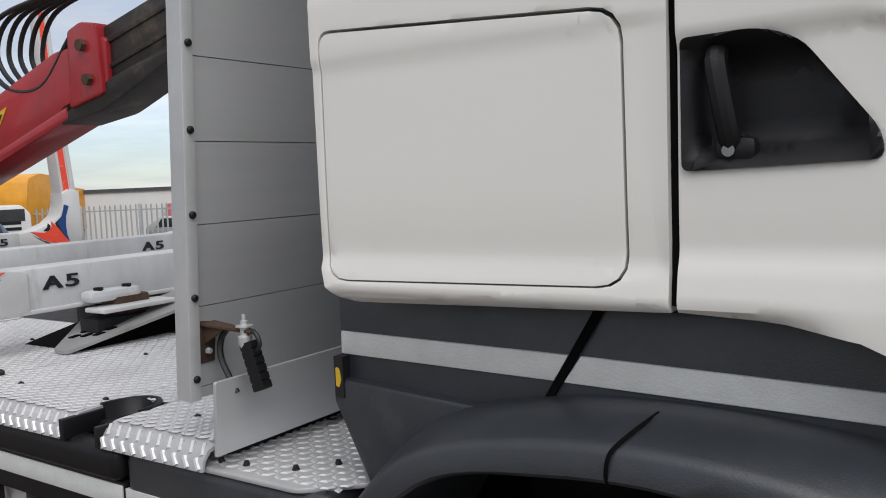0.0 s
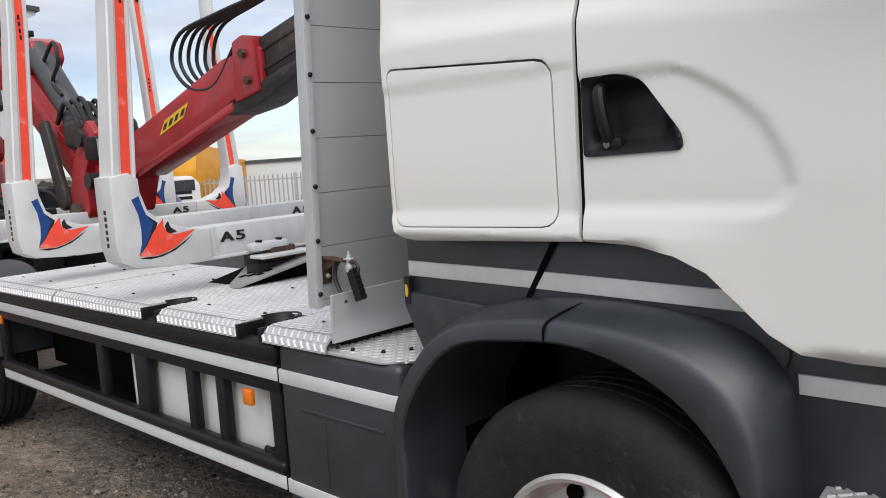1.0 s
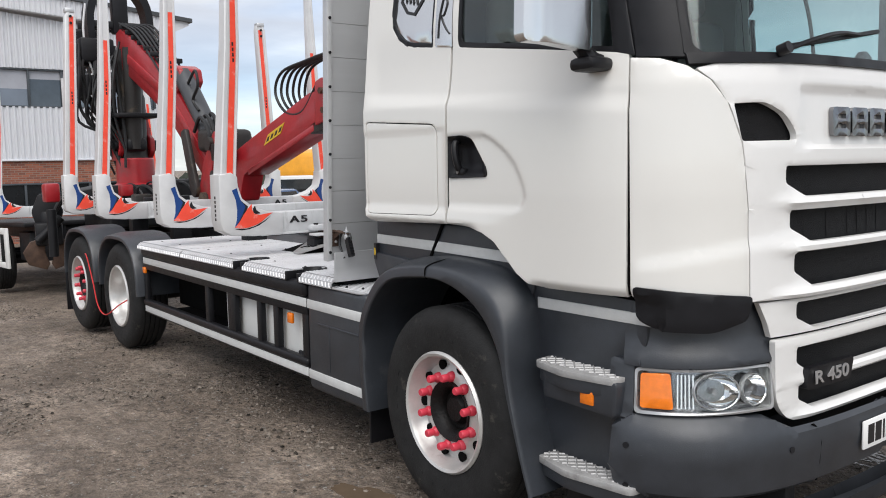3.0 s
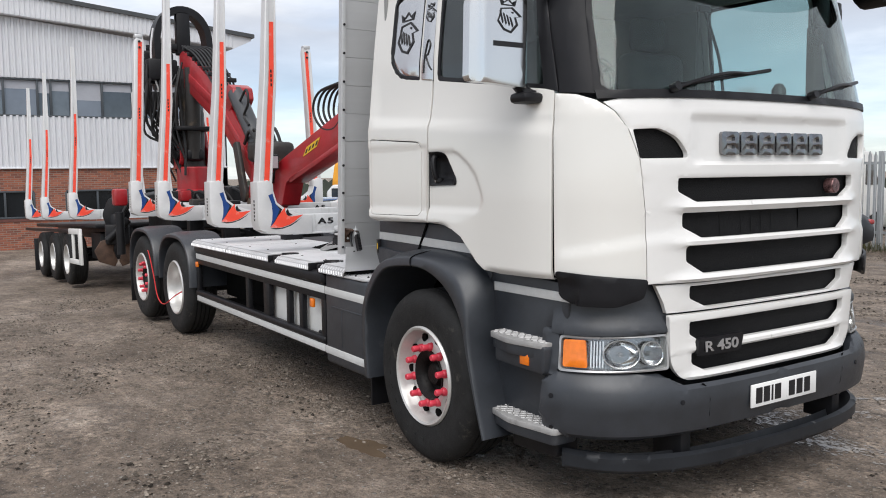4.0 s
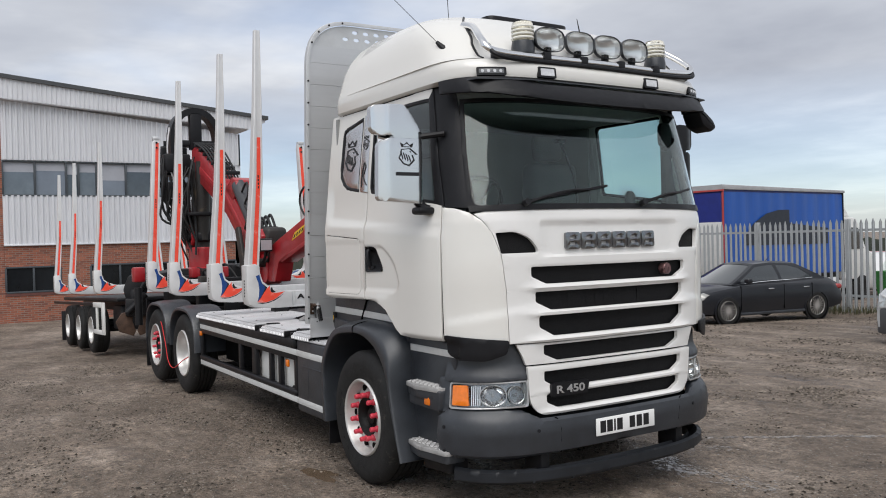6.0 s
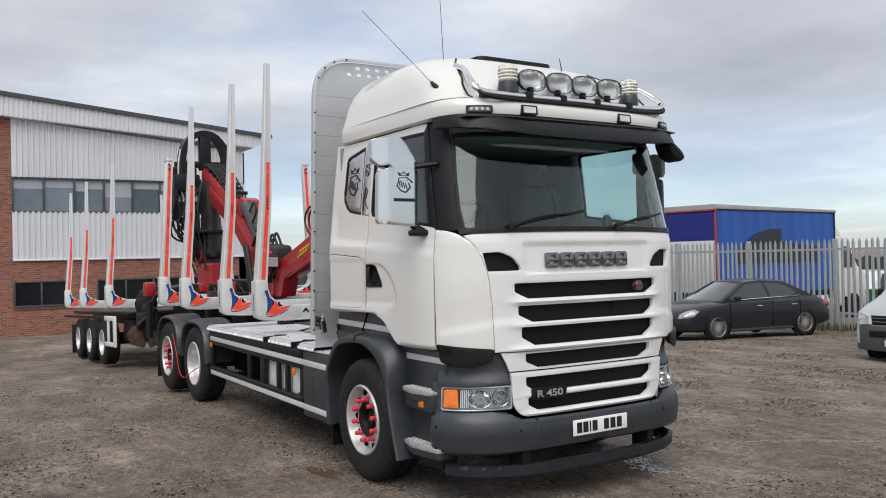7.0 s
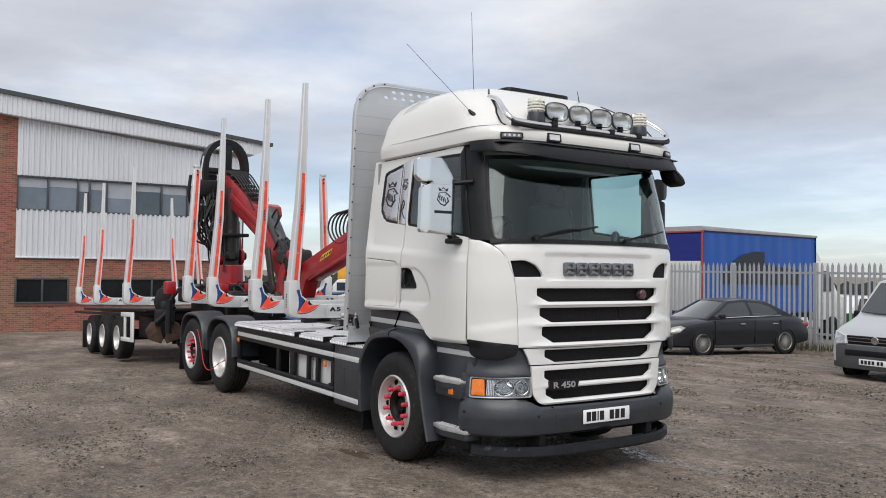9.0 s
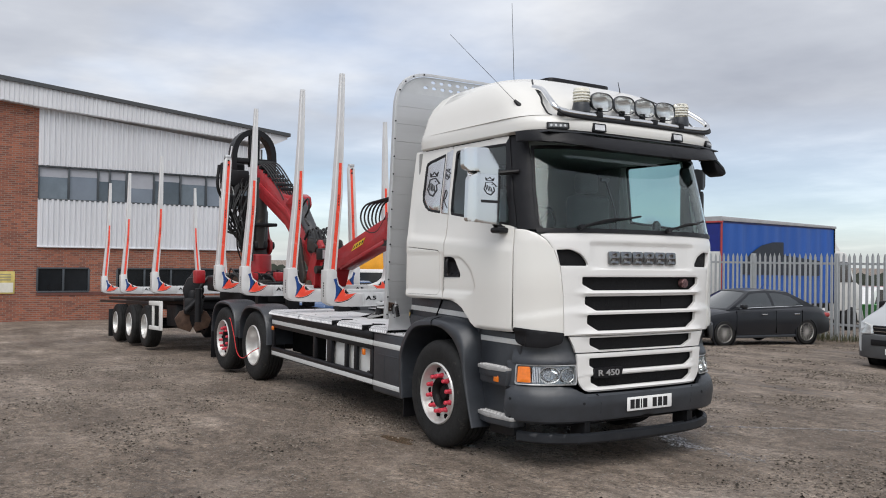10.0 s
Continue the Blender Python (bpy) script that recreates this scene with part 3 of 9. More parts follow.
DOOR_LOW = [(0.014, 1.362), (0.16, 1.352), (0.255, 1.335), (0.33, 1.300), (0.40, 1.235), (0.464, 1.175), (0.53, 1.138), (0.62, 1.126), (UX(1.013), 1.132)]
u_seam = UX(1.02)
SEAM = 0.010
def cab_side(at, which):
    # rear quarter with side window opening and locker door opening
    quarter = [(-0.676, 1.46), (-0.675, 1.41), (-0.664, 1.375), (-0.642, 1.353), (-0.605, 1.345), (0.002, 1.360), (0.004, 2.10), (-0.011, 2.80), (-0.684, 2.80), (-0.690, 2.4), (-0.680, 1.9)]
    window = rounded([(-0.47, 2.30), (-0.37, 2.20), (-0.13, 2.165), (-0.125, 2.735), (-0.47, 2.67)], [0.05, 0.08, 0.012, 0.012, 0.05])
    locker = rounded([(-0.660, 1.387), (-0.060, 1.394), (-0.064, 1.814), (-0.659, 1.852)], [0.05, 0.05, 0.05, 0.03])
    bm = panel(B(), quarter, at, 0.03, (0.026, 0.010), holes=(window, locker), roll=0.0006)
    q = part("side_panel", bm, WHITE, truck)
    lock_in = rounded([(-0.6565, 1.390), (-0.065, 1.397), (-0.069, 1.808), (-0.6555, 1.846)], [0.048, 0.048, 0.048, 0.028])
    part("locker_door", panel(B(), lock_in, at, 0.02, (0.022, 0.018), roll=0.0006), WHITE, truck)
    w2 = rounded([(-0.475, 2.295), (-0.37, 2.195), (-0.125, 2.16), (-0.12, 2.74), (-0.475, 2.675)], [0.05, 0.08, 0.012, 0.012, 0.05])
    w3 = rounded([(-0.452, 2.305), (-0.36, 2.218), (-0.14, 2.185), (-0.137, 2.715), (-0.452, 2.655)], [0.045, 0.07, 0.012, 0.012, 0.045])
    part("window_seal", panel(B(), w2, lambda u, v, d: at(u, v, d - 0.002), 0.02, 0.08, holes=(w3,)), BLACK_P, q)
    win = part("side_window", panel(B(), w3, lambda u, v, d: at(u, v, d + 0.006), 0.006, 0.08), MIRROR_STEEL if not which else SIDE_G, q,
               "side window covered with mirror-finish foil" if not which else "tinted side window")
    pil = [(-0.112, 2.166), (0.012, 2.150), (0.004, 2.765), (-0.108, 2.742)]
    part("pillar_cover", panel(B(), rounded(pil, 0.01), lambda u, v, d: at(u, v, d - 0.004), 0.012, 0.06), MIRROR_STEEL, q, "polished steel pillar cover")
    # door with its window opening
    top = 2.795
    outline = DOOR_LOW + [(UX(1.02), 1.6), (UX(1.025), 2.0), (UX(0.93), top), (0.0, top), (0.018, 2.12)]
    dwin = rounded([(0.055, 2.145), (UX(0.99), 2.02), (UX(0.90), 2.735), (0.045, 2.745)], [0.025, 0.02, 0.03, 0.04])
    hand = rounded([(0.022, 1.566), (0.283, 1.572), (0.277, 1.61), (0.180, 1.738), (0.13, 1.755), (0.022, 1.753)], [0.012, 0.02, 0.03, 0.03, 0.03, 0.012])
    door = part("door", panel(B(), outline, at, 0.035, (0.011, 0.011), holes=(dwin, hand), roll=0.0006), WHITE, truck, "white cab door with a pressed handle field")
    dw2 = rounded([(0.075, 2.165), (UX(0.965), 2.045), (UX(0.885), 2.715), (0.068, 2.722)], [0.02, 0.02, 0.03, 0.035])
    part("window_seal", panel(B(), [(u, v) for u, v in dwin], lambda u, v, d: at(u, v, d - 0.001), 0.02, 0.09, holes=(dw2,)), BLACK_P, door)
    g = part("door_window", panel(B(), dw2, lambda u, v, d: at(u, v, d + 0.008), 0.006, 0.09), SIDE_G, door, "tinted door window")
    g.visible_shadow = False
    # black strips added behind the gaps round the door, standing in for their shade
    for (ua, za), (ub, zb) in (((0.010, 1.37), (0.013, 2.13)), ((0.006, 2.13), (-0.004, 2.79)), ((u_seam + 0.004, 1.14), (UX(1.026), 1.995))):
        part("door_seal", panel(B(), [(ua - 0.024, za), (ua + 0.024, za), (ub + 0.024, zb), (ub - 0.024, zb)], lambda u, v, d: at(u, v, d + 0.013), 0.008, (0.03, 0.05), roll=0), GAP, door)
    # black window post between the door glass and the windscreen pillar
    post = [(UX(0.962), 2.025), (UX(1.048), 2.004), (UX(0.945), 2.79), (UX(0.885), 2.735)]
    part("window_post", panel(B(), post, lambda u, v, d: at(u, v, d - 0.003), 0.012, (0.03, 0.05)), BLACK_P, door, "black front window post")
    # handle: dished black tray and a vertical grip
    s = -1 if not which else 1
    def yy(v):
        return v if s < 0 else -v
    def tray(u, v, d):
        du = min((u - 0.022) / 0.05, (0.283 - u) / 0.07, 1.0)
        dv = min((v - 1.566) / 0.05, (1.755 - v) / 0.05, 1.0)
        return at(u, v, d + 0.046 * sstep(0, 1, max(0, min(du, dv))) - 0.012)
    tr = part("handle_tray", panel(B(), [(u, v) for u, v in hand], tray, 0.012, (0.018, 0.018), roll=0.004), BLACK_P, door, "black plastic door handle recess")
    bm = tube(B(), [(0.088, yy(-1.180), 1.595), (0.088, yy(-1.196), 1.615), (0.082, yy(-1.206), 1.66), (0.072, yy(-1.200), 1.715), (0.070, yy(-1.170), 1.735)], 0.016, 10, 6)
    part("door_grip", bm, BLACK_P, door, "black door grip")
    part("door_lock", cyl(B(), (0.088, yy(-1.185), 1.593), (0.088, yy(-1.203), 1.593), 0.009, seg=16), DARK_CHROME, door, "round metal door lock")
    box_b = box(B(), (0.066, yy(-1.165), 1.575), (0.125, yy(-1.198), 1.612), 0.012)
    part("lock_housing", box_b, BLACK_P, door)
    # black A-pillar
    pil2 = [(UX(1.050), 2.0), (UX(1.14, 1.27), 1.985), (UX(1.02, 1.19), 2.72), (UX(0.995, 1.17), 2.80), (UX(0.936), 2.795)]
    part("windscreen_pillar", panel(B(), pil2, lambda u, v, d: at(u, v, d + 0.004), 0.03, 0.06), BLACK_P, truck, "black windscreen pillar")
    # white corner panel beside the grille
    uy = CAB.uy
    corner = [(u_seam + SEAM, 1.134), (uy(-1.04), 1.128), (uy(-0.865), 1.118), (uy(-0.870), 1.45), (uy(-0.895), 1.68), (uy(-0.945), 1.825), (uy(-1.0), 1.905), (uy(-1.06), 1.955), (uy(-1.12), 1.985), (u_seam + SEAM, 1.998)]
    part("corner_panel", panel(B(), corner, at, 0.03, (0.022, 0.022), roll=0.004), WHITE, truck, "white rounded corner panel")
both(cab_side)

# rear wall, floor and inner walls of the cab
bm = B()
box(bm, (-0.670, -1.175, 1.36), (-0.60, 1.175, 2.0), 0.03)
box(bm, (-0.65, -1.10, 1.95), (-0.60, 1.10, 2.80), 0.03)
part("rear_wall", bm, WHITE, truck)
bm = box(B(), (-0.60, -1.02, 1.30), (1.02, 1.02, 1.36), 0.01)
part("cab_floor", bm, GREY_P, truck)

# grille hood between the corner panels, with vents and slots cut through
UYF = CAB.uy
def slot(y, z0, z1, cut=0.11, r=0.012):
    pts = [(-y, z1), (-y, lerp(z0, z1, 0.45)), (-y + cut, z0), (y - cut, z0), (y, lerp(z0, z1, 0.45)), (y, z1)]
    return [(UYF(a), b) for a, b in rounded(pts, r, 2)]
def vent(s, grow=0.0):
    g = grow
    pts = [(-0.925 - g, 1.822 + g), (-0.80, 1.828 + g), (-0.70 + g, 1.785 + g), (-0.648 + g, 1.72), (-0.645 + g, 1.692 - g), (-0.895 - g, 1.690 - g)]
    pts = [(UYF(a * s), b) for a, b in rounded(pts, [0.01, 0.03, 0.03, 0.02, 0.012, 0.01], 3)]
    return pts
SLOTS = [(0.700, 1.487, 1.600), (0.672, 1.318, 1.438), (0.655, 1.150, 1.285)]
hood_half = [(0.0, 1.112), (-0.861, 1.116), (-0.867, 1.45), (-0.892, 1.68), (-0.942, 1.822), (-0.997, 1.906), (-1.038, 1.946), (-0.98, 1.962), (-0.6, 1.972), (0.0, 1.976)]
hood_out = [(UYF(a), b) for a, b in hood_half] + [(UYF(-a), b) for a, b in reversed(hood_half[1:-1])]
def hood_at(u, z, d=0.0):
    # ledges between the slots stand proud and fade out towards the ends
    y = abs(CAB.raw(u, z).y)
    k = 0.0
    for _, z0, z1 in SLOTS:
        k += 0.022 * math.exp(-((z - z0 + 0.020) / 0.018) ** 2) * (1 - sstep(0.62, 0.80, y))
    k -= 0.016 * sstep(1.66, 1.68, z) * (1 - sstep(1.865, 1.90, z)) * (1 - sstep(0.58, 0.64, y))
    return CAB.at(u, z, d - k)
hood = part("grille_hood", panel(B(), hood_out, hood_at, 0.03, (0.045, 0.018), holes=[slot(*s) for s in SLOTS] + [vent(1), vent(-1)]), WHITE_G, truck,
            "white front hood with three black grille slots")
for s in SLOTS:
    y, z0, z1 = s
    part("grille_mesh", panel(B(), [(UYF(-y - 0.03), z0 - 0.02), (UYF(y + 0.03), z0 - 0.02), (UYF(y + 0.03), z1 + 0.02), (UYF(-y - 0.03), z1 + 0.02)], lambda u, v, d: CAB.at(u, v, d + 0.045), 0.01, (0.08, 0.2), roll=0), MESH_BLK, hood, "black grille mesh")
for sgn in (1, -1):
    part("air_vent", panel(B(), vent(sgn, 0.012), lambda u, v, d: CAB.at(u, v, d + 0.034), 0.01, (0.06, 0.2)), MESH_BLK, hood, "black air intake mesh")
# chrome lettering as six plain blocks
for i in range(6):
    y0 = -0.430 + i * 0.137
    u0, u1 = UYF(y0), UYF(y0 + 0.122)
    cut_a = rounded([(u0, 1.706), (u1, 1.706), (u1, 1.816), (u0, 1.816)], 0.018)
    mid = [(lerp(u0, u1, 0.28), 1.735), (lerp(u0, u1, 0.74), 1.735), (lerp(u0, u1, 0.74), 1.752), (lerp(u0, u1, 0.28), 1.752)]
    mid2 = [(lerp(u0, u1, 0.28), 1.772), (lerp(u0, u1, 0.74), 1.772), (lerp(u0, u1, 0.74), 1.789), (lerp(u0, u1, 0.28), 1.789)]
    part("badge_block", panel(B(), cut_a, lambda u, v, d: CAB.at(u, v, d - 0.008), 0.022, 0.06, holes=(mid, mid2), roll=0.004), DARK_CHROME, hood, "chrome badge block")
m_b = look(CAB.at(UYF(0.495), 1.545), CAB.at(UYF(0.495), 1.545, -1))
bm = lathe(B(), [(0.0, -0.06), (0.036, -0.06), (0.040, -0.055), (0.040, -0.01)], m_b @ pose(0, 0, 0.045), 20)
part("round_badge", bm, mat("badge_red_silver", (0.22, 0.12, 0.12), 0.3, 0.6, var=0.9, scale=45), hood, "small round red and silver badge")

# middle bar and lower grille
def mid_at(u, z, d=0.0):
    return CAB.at(u, z, d + 0.012)
mid_out = [(UYF(a), b) for a, b in [(-0.815, 1.106), (-0.775, 1.03), (-0.752, 0.972), (0.752, 0.972), (0.775, 1.03), (0.815, 1.106)]]
mid_bar = part("grille_bar", panel(B(), mid_out, mid_at, 0.03, (0.05, 0.02), holes=[slot(0.62, 0.985, 1.092)]), WHITE_G, truck, "white grille bar with one black slot")
part("grille_mesh", panel(B(), [(UYF(-0.66), 0.978), (UYF(0.66), 0.978), (UYF(0.66), 1.10), (UYF(-0.66), 1.10)], lambda u, v, d: CAB.at(u, v, d + 0.05), 0.01, (0.08, 0.2), roll=0), MESH_BLK, mid_bar)
def low_at(u, z, d=0.0):
    y = abs(CAB.raw(u, z).y)
    k = 0.018 * (math.exp(-((z - 0.795) / 0.012) ** 2) + math.exp(-((z - 0.658) / 0.016) ** 2)) * (1 - sstep(0.5, 0.72, y))
    return CAB.at(u, z, d - k - 0.004)
low_out = [(UYF(a), b) for a, b in rounded([(-0.748, 0.962), (-0.735, 0.72), (-0.665, 0.645), (0.665, 0.645), (0.735, 0.72), (0.748, 0.962)], [0.01, 0.06, 0.06, 0.06, 0.06, 0.01], 4)]
low_gr = part("lower_grille", panel(B(), low_out, low_at, 0.03, (0.045, 0.016), holes=[slot(0.63, 0.815, 0.925, 0.09), slot(0.615, 0.680, 0.775, 0.09)]), WHITE_G, truck, "white lower grille with two black slots")
for z0, z1 in ((0.80, 0.94), (0.665, 0.79)):
    part("grille_mesh", panel(B(), [(UYF(-0.67), z0), (UYF(0.67), z0), (UYF(0.67), z1), (UYF(-0.67), z1)], lambda u, v, d: CAB.at(u, v, d + 0.04), 0.01, (0.08, 0.2), roll=0), MESH_BLK, low_gr)
bdg = rounded([(UYF(-0.60), 0.760), (UYF(-0.30), 0.760), (UYF(-0.28), 0.845), (UYF(-0.59), 0.845)], 0.02)
bd = part("engine_badge", panel(B(), bdg, lambda u, v, d: CAB.at(u, v, d - 0.030), 0.03, 0.1), BLACK_P, low_gr, "black badge with silver lettering")
p_a, p_b = CAB.at(UYF(-0.58), 0.80), CAB.at(UYF(-0.31), 0.80)
lettering("R 450", 0.070, Matrix.Translation((p_a + p_b) / 2 + Vector((0.034, -0.002, 0.0))) @ Euler((radians(90), 0, math.atan2(p_b.y - p_a.y, p_b.x - p_a.x))).to_matrix().to_4x4(), mat("badge_silver", (0.60, 0.60, 0.61), 0.3, 0.7, var=0.03), bd, stretch=1.40)

# ---- lower front: bumper, corner covers, headlights, spoiler
LOW = Hull([(0.1, 1.16, 1.40), (0.36, 1.17, 1.415), (0.42, 1.205, 1.435), (0.55, 1.215, 1.45), (0.63, 1.205, 1.44), (0.69, 1.175, 1.405), (0.9, 1.145, 1.375), (1.15, 1.145, 1.36)], 0.6, 3.6)
LU, LY = (lambda x, f=1.43: LOW.ux(x, f)), (lambda y, w=1.23: LOW.uy(y, w))
bump_half = [(LU(0.955), 0.64), (LU(0.945), 0.50), (LU(0.965), 0.41), (LU(1.10), 0.385), (LY(-0.6), 0.395), (LY(0.0), 0.415)]
bump_top = [(LU(0.975), 0.676), (LU(1.05), 0.700), (LY(-0.95), 0.700), (LY(-0.83), 0.694), (LY(-0.765), 0.668), (LY(-0.70), 0.640), (LY(0), 0.636)]
mir = lambda u: 2 * LOW.nose - u
bump_out = bump_half + [(mir(u), v) for u, v in reversed(bump_half[:-1])] + [(mir(u), v) for u, v in bump_top] + [(u, v) for u, v in reversed(bump_top[:-1])]
bumper = part("front_bumper", panel(B(), bump_out, LOW.at, 0.05, (0.05, 0.03), roll=0.012), GREY_P, truck, "dark grey plastic front bumper, slightly scuffed")
for a, z in ((LY(-0.72), 0.56), (LY(0.72), 0.56), (LU(1.02), 0.585), (LU(1.02), 0.43), (mir(LU(1.02)), 0.585)):
    mm = look(LOW.at(a, z), LOW.at(a, z, -1))
    part("bumper_bolt", cyl(B(), mm @ Vector((0, 0, -0.004)), mm @ Vector((0, 0, 0.02)), 0.012, seg=10), BLACK_P, bumper)
for a, q in ((LY(-0.55), -1), (LY(0.55), 1)):
    part("bumper_seam", panel(B(), [(a - 0.005, 0.40), (a + 0.005, 0.40), (a + 0.005, 0.60), (a + 0.005 + 0.04 * q, 0.634), (a - 0.005 + 0.04 * q, 0.634), (a - 0.005, 0.60)], lambda u, v, d: LOW.at(u, v, d - 0.001), 0.01, 0.1), GAP, bumper)
# number plate with plain bars
px = LOW.at(LOW.nose, 0.53).x
bm = box(B(), (px + 0.004, -0.268, 0.468), (px + 0.014, 0.268, 0.584), 0.008)
plate = part("number_plate", bm, PLATE_W, truck, "white number plate with dark characters")
for i, (y0, wd) in enumerate(((-0.235, 0.05), (-0.175, 0.05), (-0.112, 0.014), (-0.085, 0.05), (0.03, 0.05), (0.095, 0.05), (0.16, 0.05))):
    part("plate_bar", box(B(), (px + 0.0135, y0, 0.487), (px + 0.0155, y0 + wd, 0.565)), DECAL_BLK, plate)
# lower spoiler bar on brackets
SP = Hull([(0.1, 1.12, 1.42), (0.22, 1.16, 1.455), (0.30, 1.16, 1.455), (0.33, 1.14, 1.43)], 0.6, 3.2)
SPOILER_P = mat("dark_spoiler_plastic", (0.016, 0.018, 0.022), 0.5, var=0.2, scale=6, dirt=(0.07, 0.065, 0.06), dirt_amt=0.2, spec=0.35)
sp_out = [(SP.uy(-1.10, 1.16), 0.205), (SP.nose, 0.195), (SP.uy(1.10, 1.16), 0.205), (SP.uy(1.12, 1.16), 0.28), (SP.nose, 0.285), (SP.uy(-1.12, 1.16), 0.28)]
sp_out = [(SP.uy(-1.12 + 2.24 * i / 24, 1.16), 0.212 + 0.012 * abs(i / 12 - 1)) for i in range(25)] + [(SP.uy(1.12 - 2.24 * i / 24, 1.16), 0.308 + 0.016 * abs(i / 12 - 1)) for i in range(25)]
spoiler = part("lower_spoiler", panel(B(), sp_out, SP.at, 0.10, (0.06, 0.03), roll=0.015), SPOILER_P, truck, "dark grey underrun spoiler bar")
for y in (-0.62, 0.62):
    part("spoiler_bracket", box(B(), (1.18, y - 0.035, 0.24), (1.36, y + 0.035, 0.44), 0.01), BLACK_M, truck)
bm = box(B(), (0.95, -0.86, 0.34), (1.24, 0.86, 0.62), 0.03)
part("bumper_core", bm, BLACK_M, truck)

TREAD_STEP = mat("worn_step_aluminium", (0.38, 0.375, 0.37), 0.6, 0.25, var=0.15, scale=14, dirt=(0.16, 0.15, 0.14), dirt_amt=0.3, bump=0.3, bscale=160)
TREAD_RIDGE = mat("worn_ridge_aluminium", (0.46, 0.455, 0.45), 0.5, 0.3, var=0.12, scale=20, dirt=(0.25, 0.24, 0.22), dirt_amt=0.25)
LAMP_BACK = mat("lamp_backing", (0.30, 0.30, 0.31), 0.22, 1.0, var=0.1)
def low_side(at, which):
    s = 1 if which else -1
    tag = lambda u: u
    # dark corner cover over the headlight and the air deflector flap above it
    cov = [(LU(1.0), 0.875), (LU(1.07), 0.868), (LY(-0.90), 0.876), (LY(-0.760), 0.882), (LY(-0.755), 0.96), (LY(-0.785), 1.04), (LY(-0.83), 1.115), (LU(1.05), 1.12), (LU(1.03), 1.10), (LU(0.99), 0.98)]
    def bulge(u, z, d):
        k = 0.03 * (1 - sstep(0.88, 0.98, z)) - 0.015
        return at(u, z, d - k)
    part("corner_cover", panel(B(), cov, bulge, 0.03, (0.04, 0.03), roll=0.006), GREY_P, truck, "dark grey corner cover")
    cab_at = CAB.left if which else CAB.at
    flap = rounded([(UX(1.045), 1.055), (UX(1.11), 1.022), (CAB.uy(-1.0), 1.015), (CAB.uy(-0.885), 1.055), (CAB.uy(-0.865), 1.140), (CAB.uy(-1.03), 1.158), (UX(1.045), 1.178)], [0.03, 0.03, 0.03, 0.02, 0.02, 0.05, 0.015])
    part("air_deflector", panel(B(), flap, lambda u, v, d: cab_at(u, v, d - 0.022), 0.015, (0.04, 0.03)), BLACK_P, truck, "black air deflector flap")
    # headlight: chrome bowl behind, indicator, two reflectors and a clear cover
    h0, h1, hz0, hz1 = LU(1.055), LY(-0.790), 0.712, 0.863
    hl = part("headlight", panel(B(), rounded([(h0 - 0.012, hz0 - 0.012), (h1 + 0.012, hz0 - 0.002), (h1 + 0.012, hz1 + 0.012), (h0 - 0.012, hz1 + 0.004)], 0.02), lambda u, v, d: at(u, v, d + 0.055), 0.02, 0.05), LAMP_BACK, truck, "clear headlight unit with an amber indicator")
    rim_o = rounded([(h0 - 0.012, hz0 - 0.012), (h1 + 0.012, hz0 - 0.002), (h1 + 0.012, hz1 + 0.012), (h0 - 0.012, hz1 + 0.004)], 0.02)
    rim_i = rounded([(h0 - 0.002, hz0 + 0.000), (h1 + 0.002, hz0 + 0.006), (h1 + 0.002, hz1 + 0.002), (h0 - 0.002, hz1 - 0.006)], 0.02)
    part("headlight_rim", panel(B(), rim_o, lambda u, v, d: at(u, v, d - 0.004), 0.06, 0.05, holes=(rim_i,)), mat("lamp_rim_grey", (0.42, 0.425, 0.43), 0.3, 0.4, var=0.05), hl)
    ind_u = lerp(h0, h1, 0.255)
    part("indicator_lens", panel(B(), rounded([(h0 + 0.010, hz0 + 0.010), (ind_u, hz0 + 0.012), (ind_u - 0.012, hz1 - 0.010), (h0 + 0.010, hz1 - 0.015)], 0.012), lambda u, v, d: at(u, v, d - 0.001), 0.03, 0.05), AMBER, hl, "amber indicator lens")
    for f, r, wide in ((0.565, 0.064, 1.30), (0.868, 0.054, 0.95)):
        c = at(lerp(h0, h1, f), 0.788, 0.010)
        mm = look(c, at(lerp(h0, h1, f), 0.788, -1.0))
        bm = B()
        prof = [(r * 1.06, -0.010), (r * 1.0, -0.008), (r * 0.93, 0.006), (r * 0.78, 0.024), (r * 0.55, 0.038), (r * 0.30, 0.046), (0.001, 0.049)]
        lathe(bm, prof, mm @ pose(0, 0, 0.012) @ Matrix.Diagonal((wide, 1.0, 1, 1)), 36)
        part("reflector", bm, CHROME, hl, "chrome headlight reflector")
        part("bulb", lathe(B(), [(0.013, 0.06), (0.013, 0.02), (0.009, 0.012), (0.0005, 0.010)], mm, 12), mat("bulb_shield", (0.25, 0.25, 0.26), 0.2, 0.8, var=0.05), hl)
        part("bowl_rim", lathe(B(), [(r * 1.0, -0.004), (r * 1.03, -0.007), (r * 1.06, -0.004), (r * 1.06, 0.02)], mm @ Matrix.Diagonal((wide, 1.0, 1, 1)), 36), mat("lamp_rim_silver", (0.55, 0.56, 0.57), 0.25, 0.6, var=0.04), hl)
    bm = B()
    for i in range(5):
        u = lerp(ind_u + 0.012, ind_u + 0.07, i / 4)
        panel(bm, [(u, hz0 + 0.016), (u + 0.006, hz0 + 0.016), (u + 0.006, hz1 - 0.014), (u, hz1 - 0.014)], lambda a, b, d: at(a, b, d + 0.01), 0.02, 0.1)
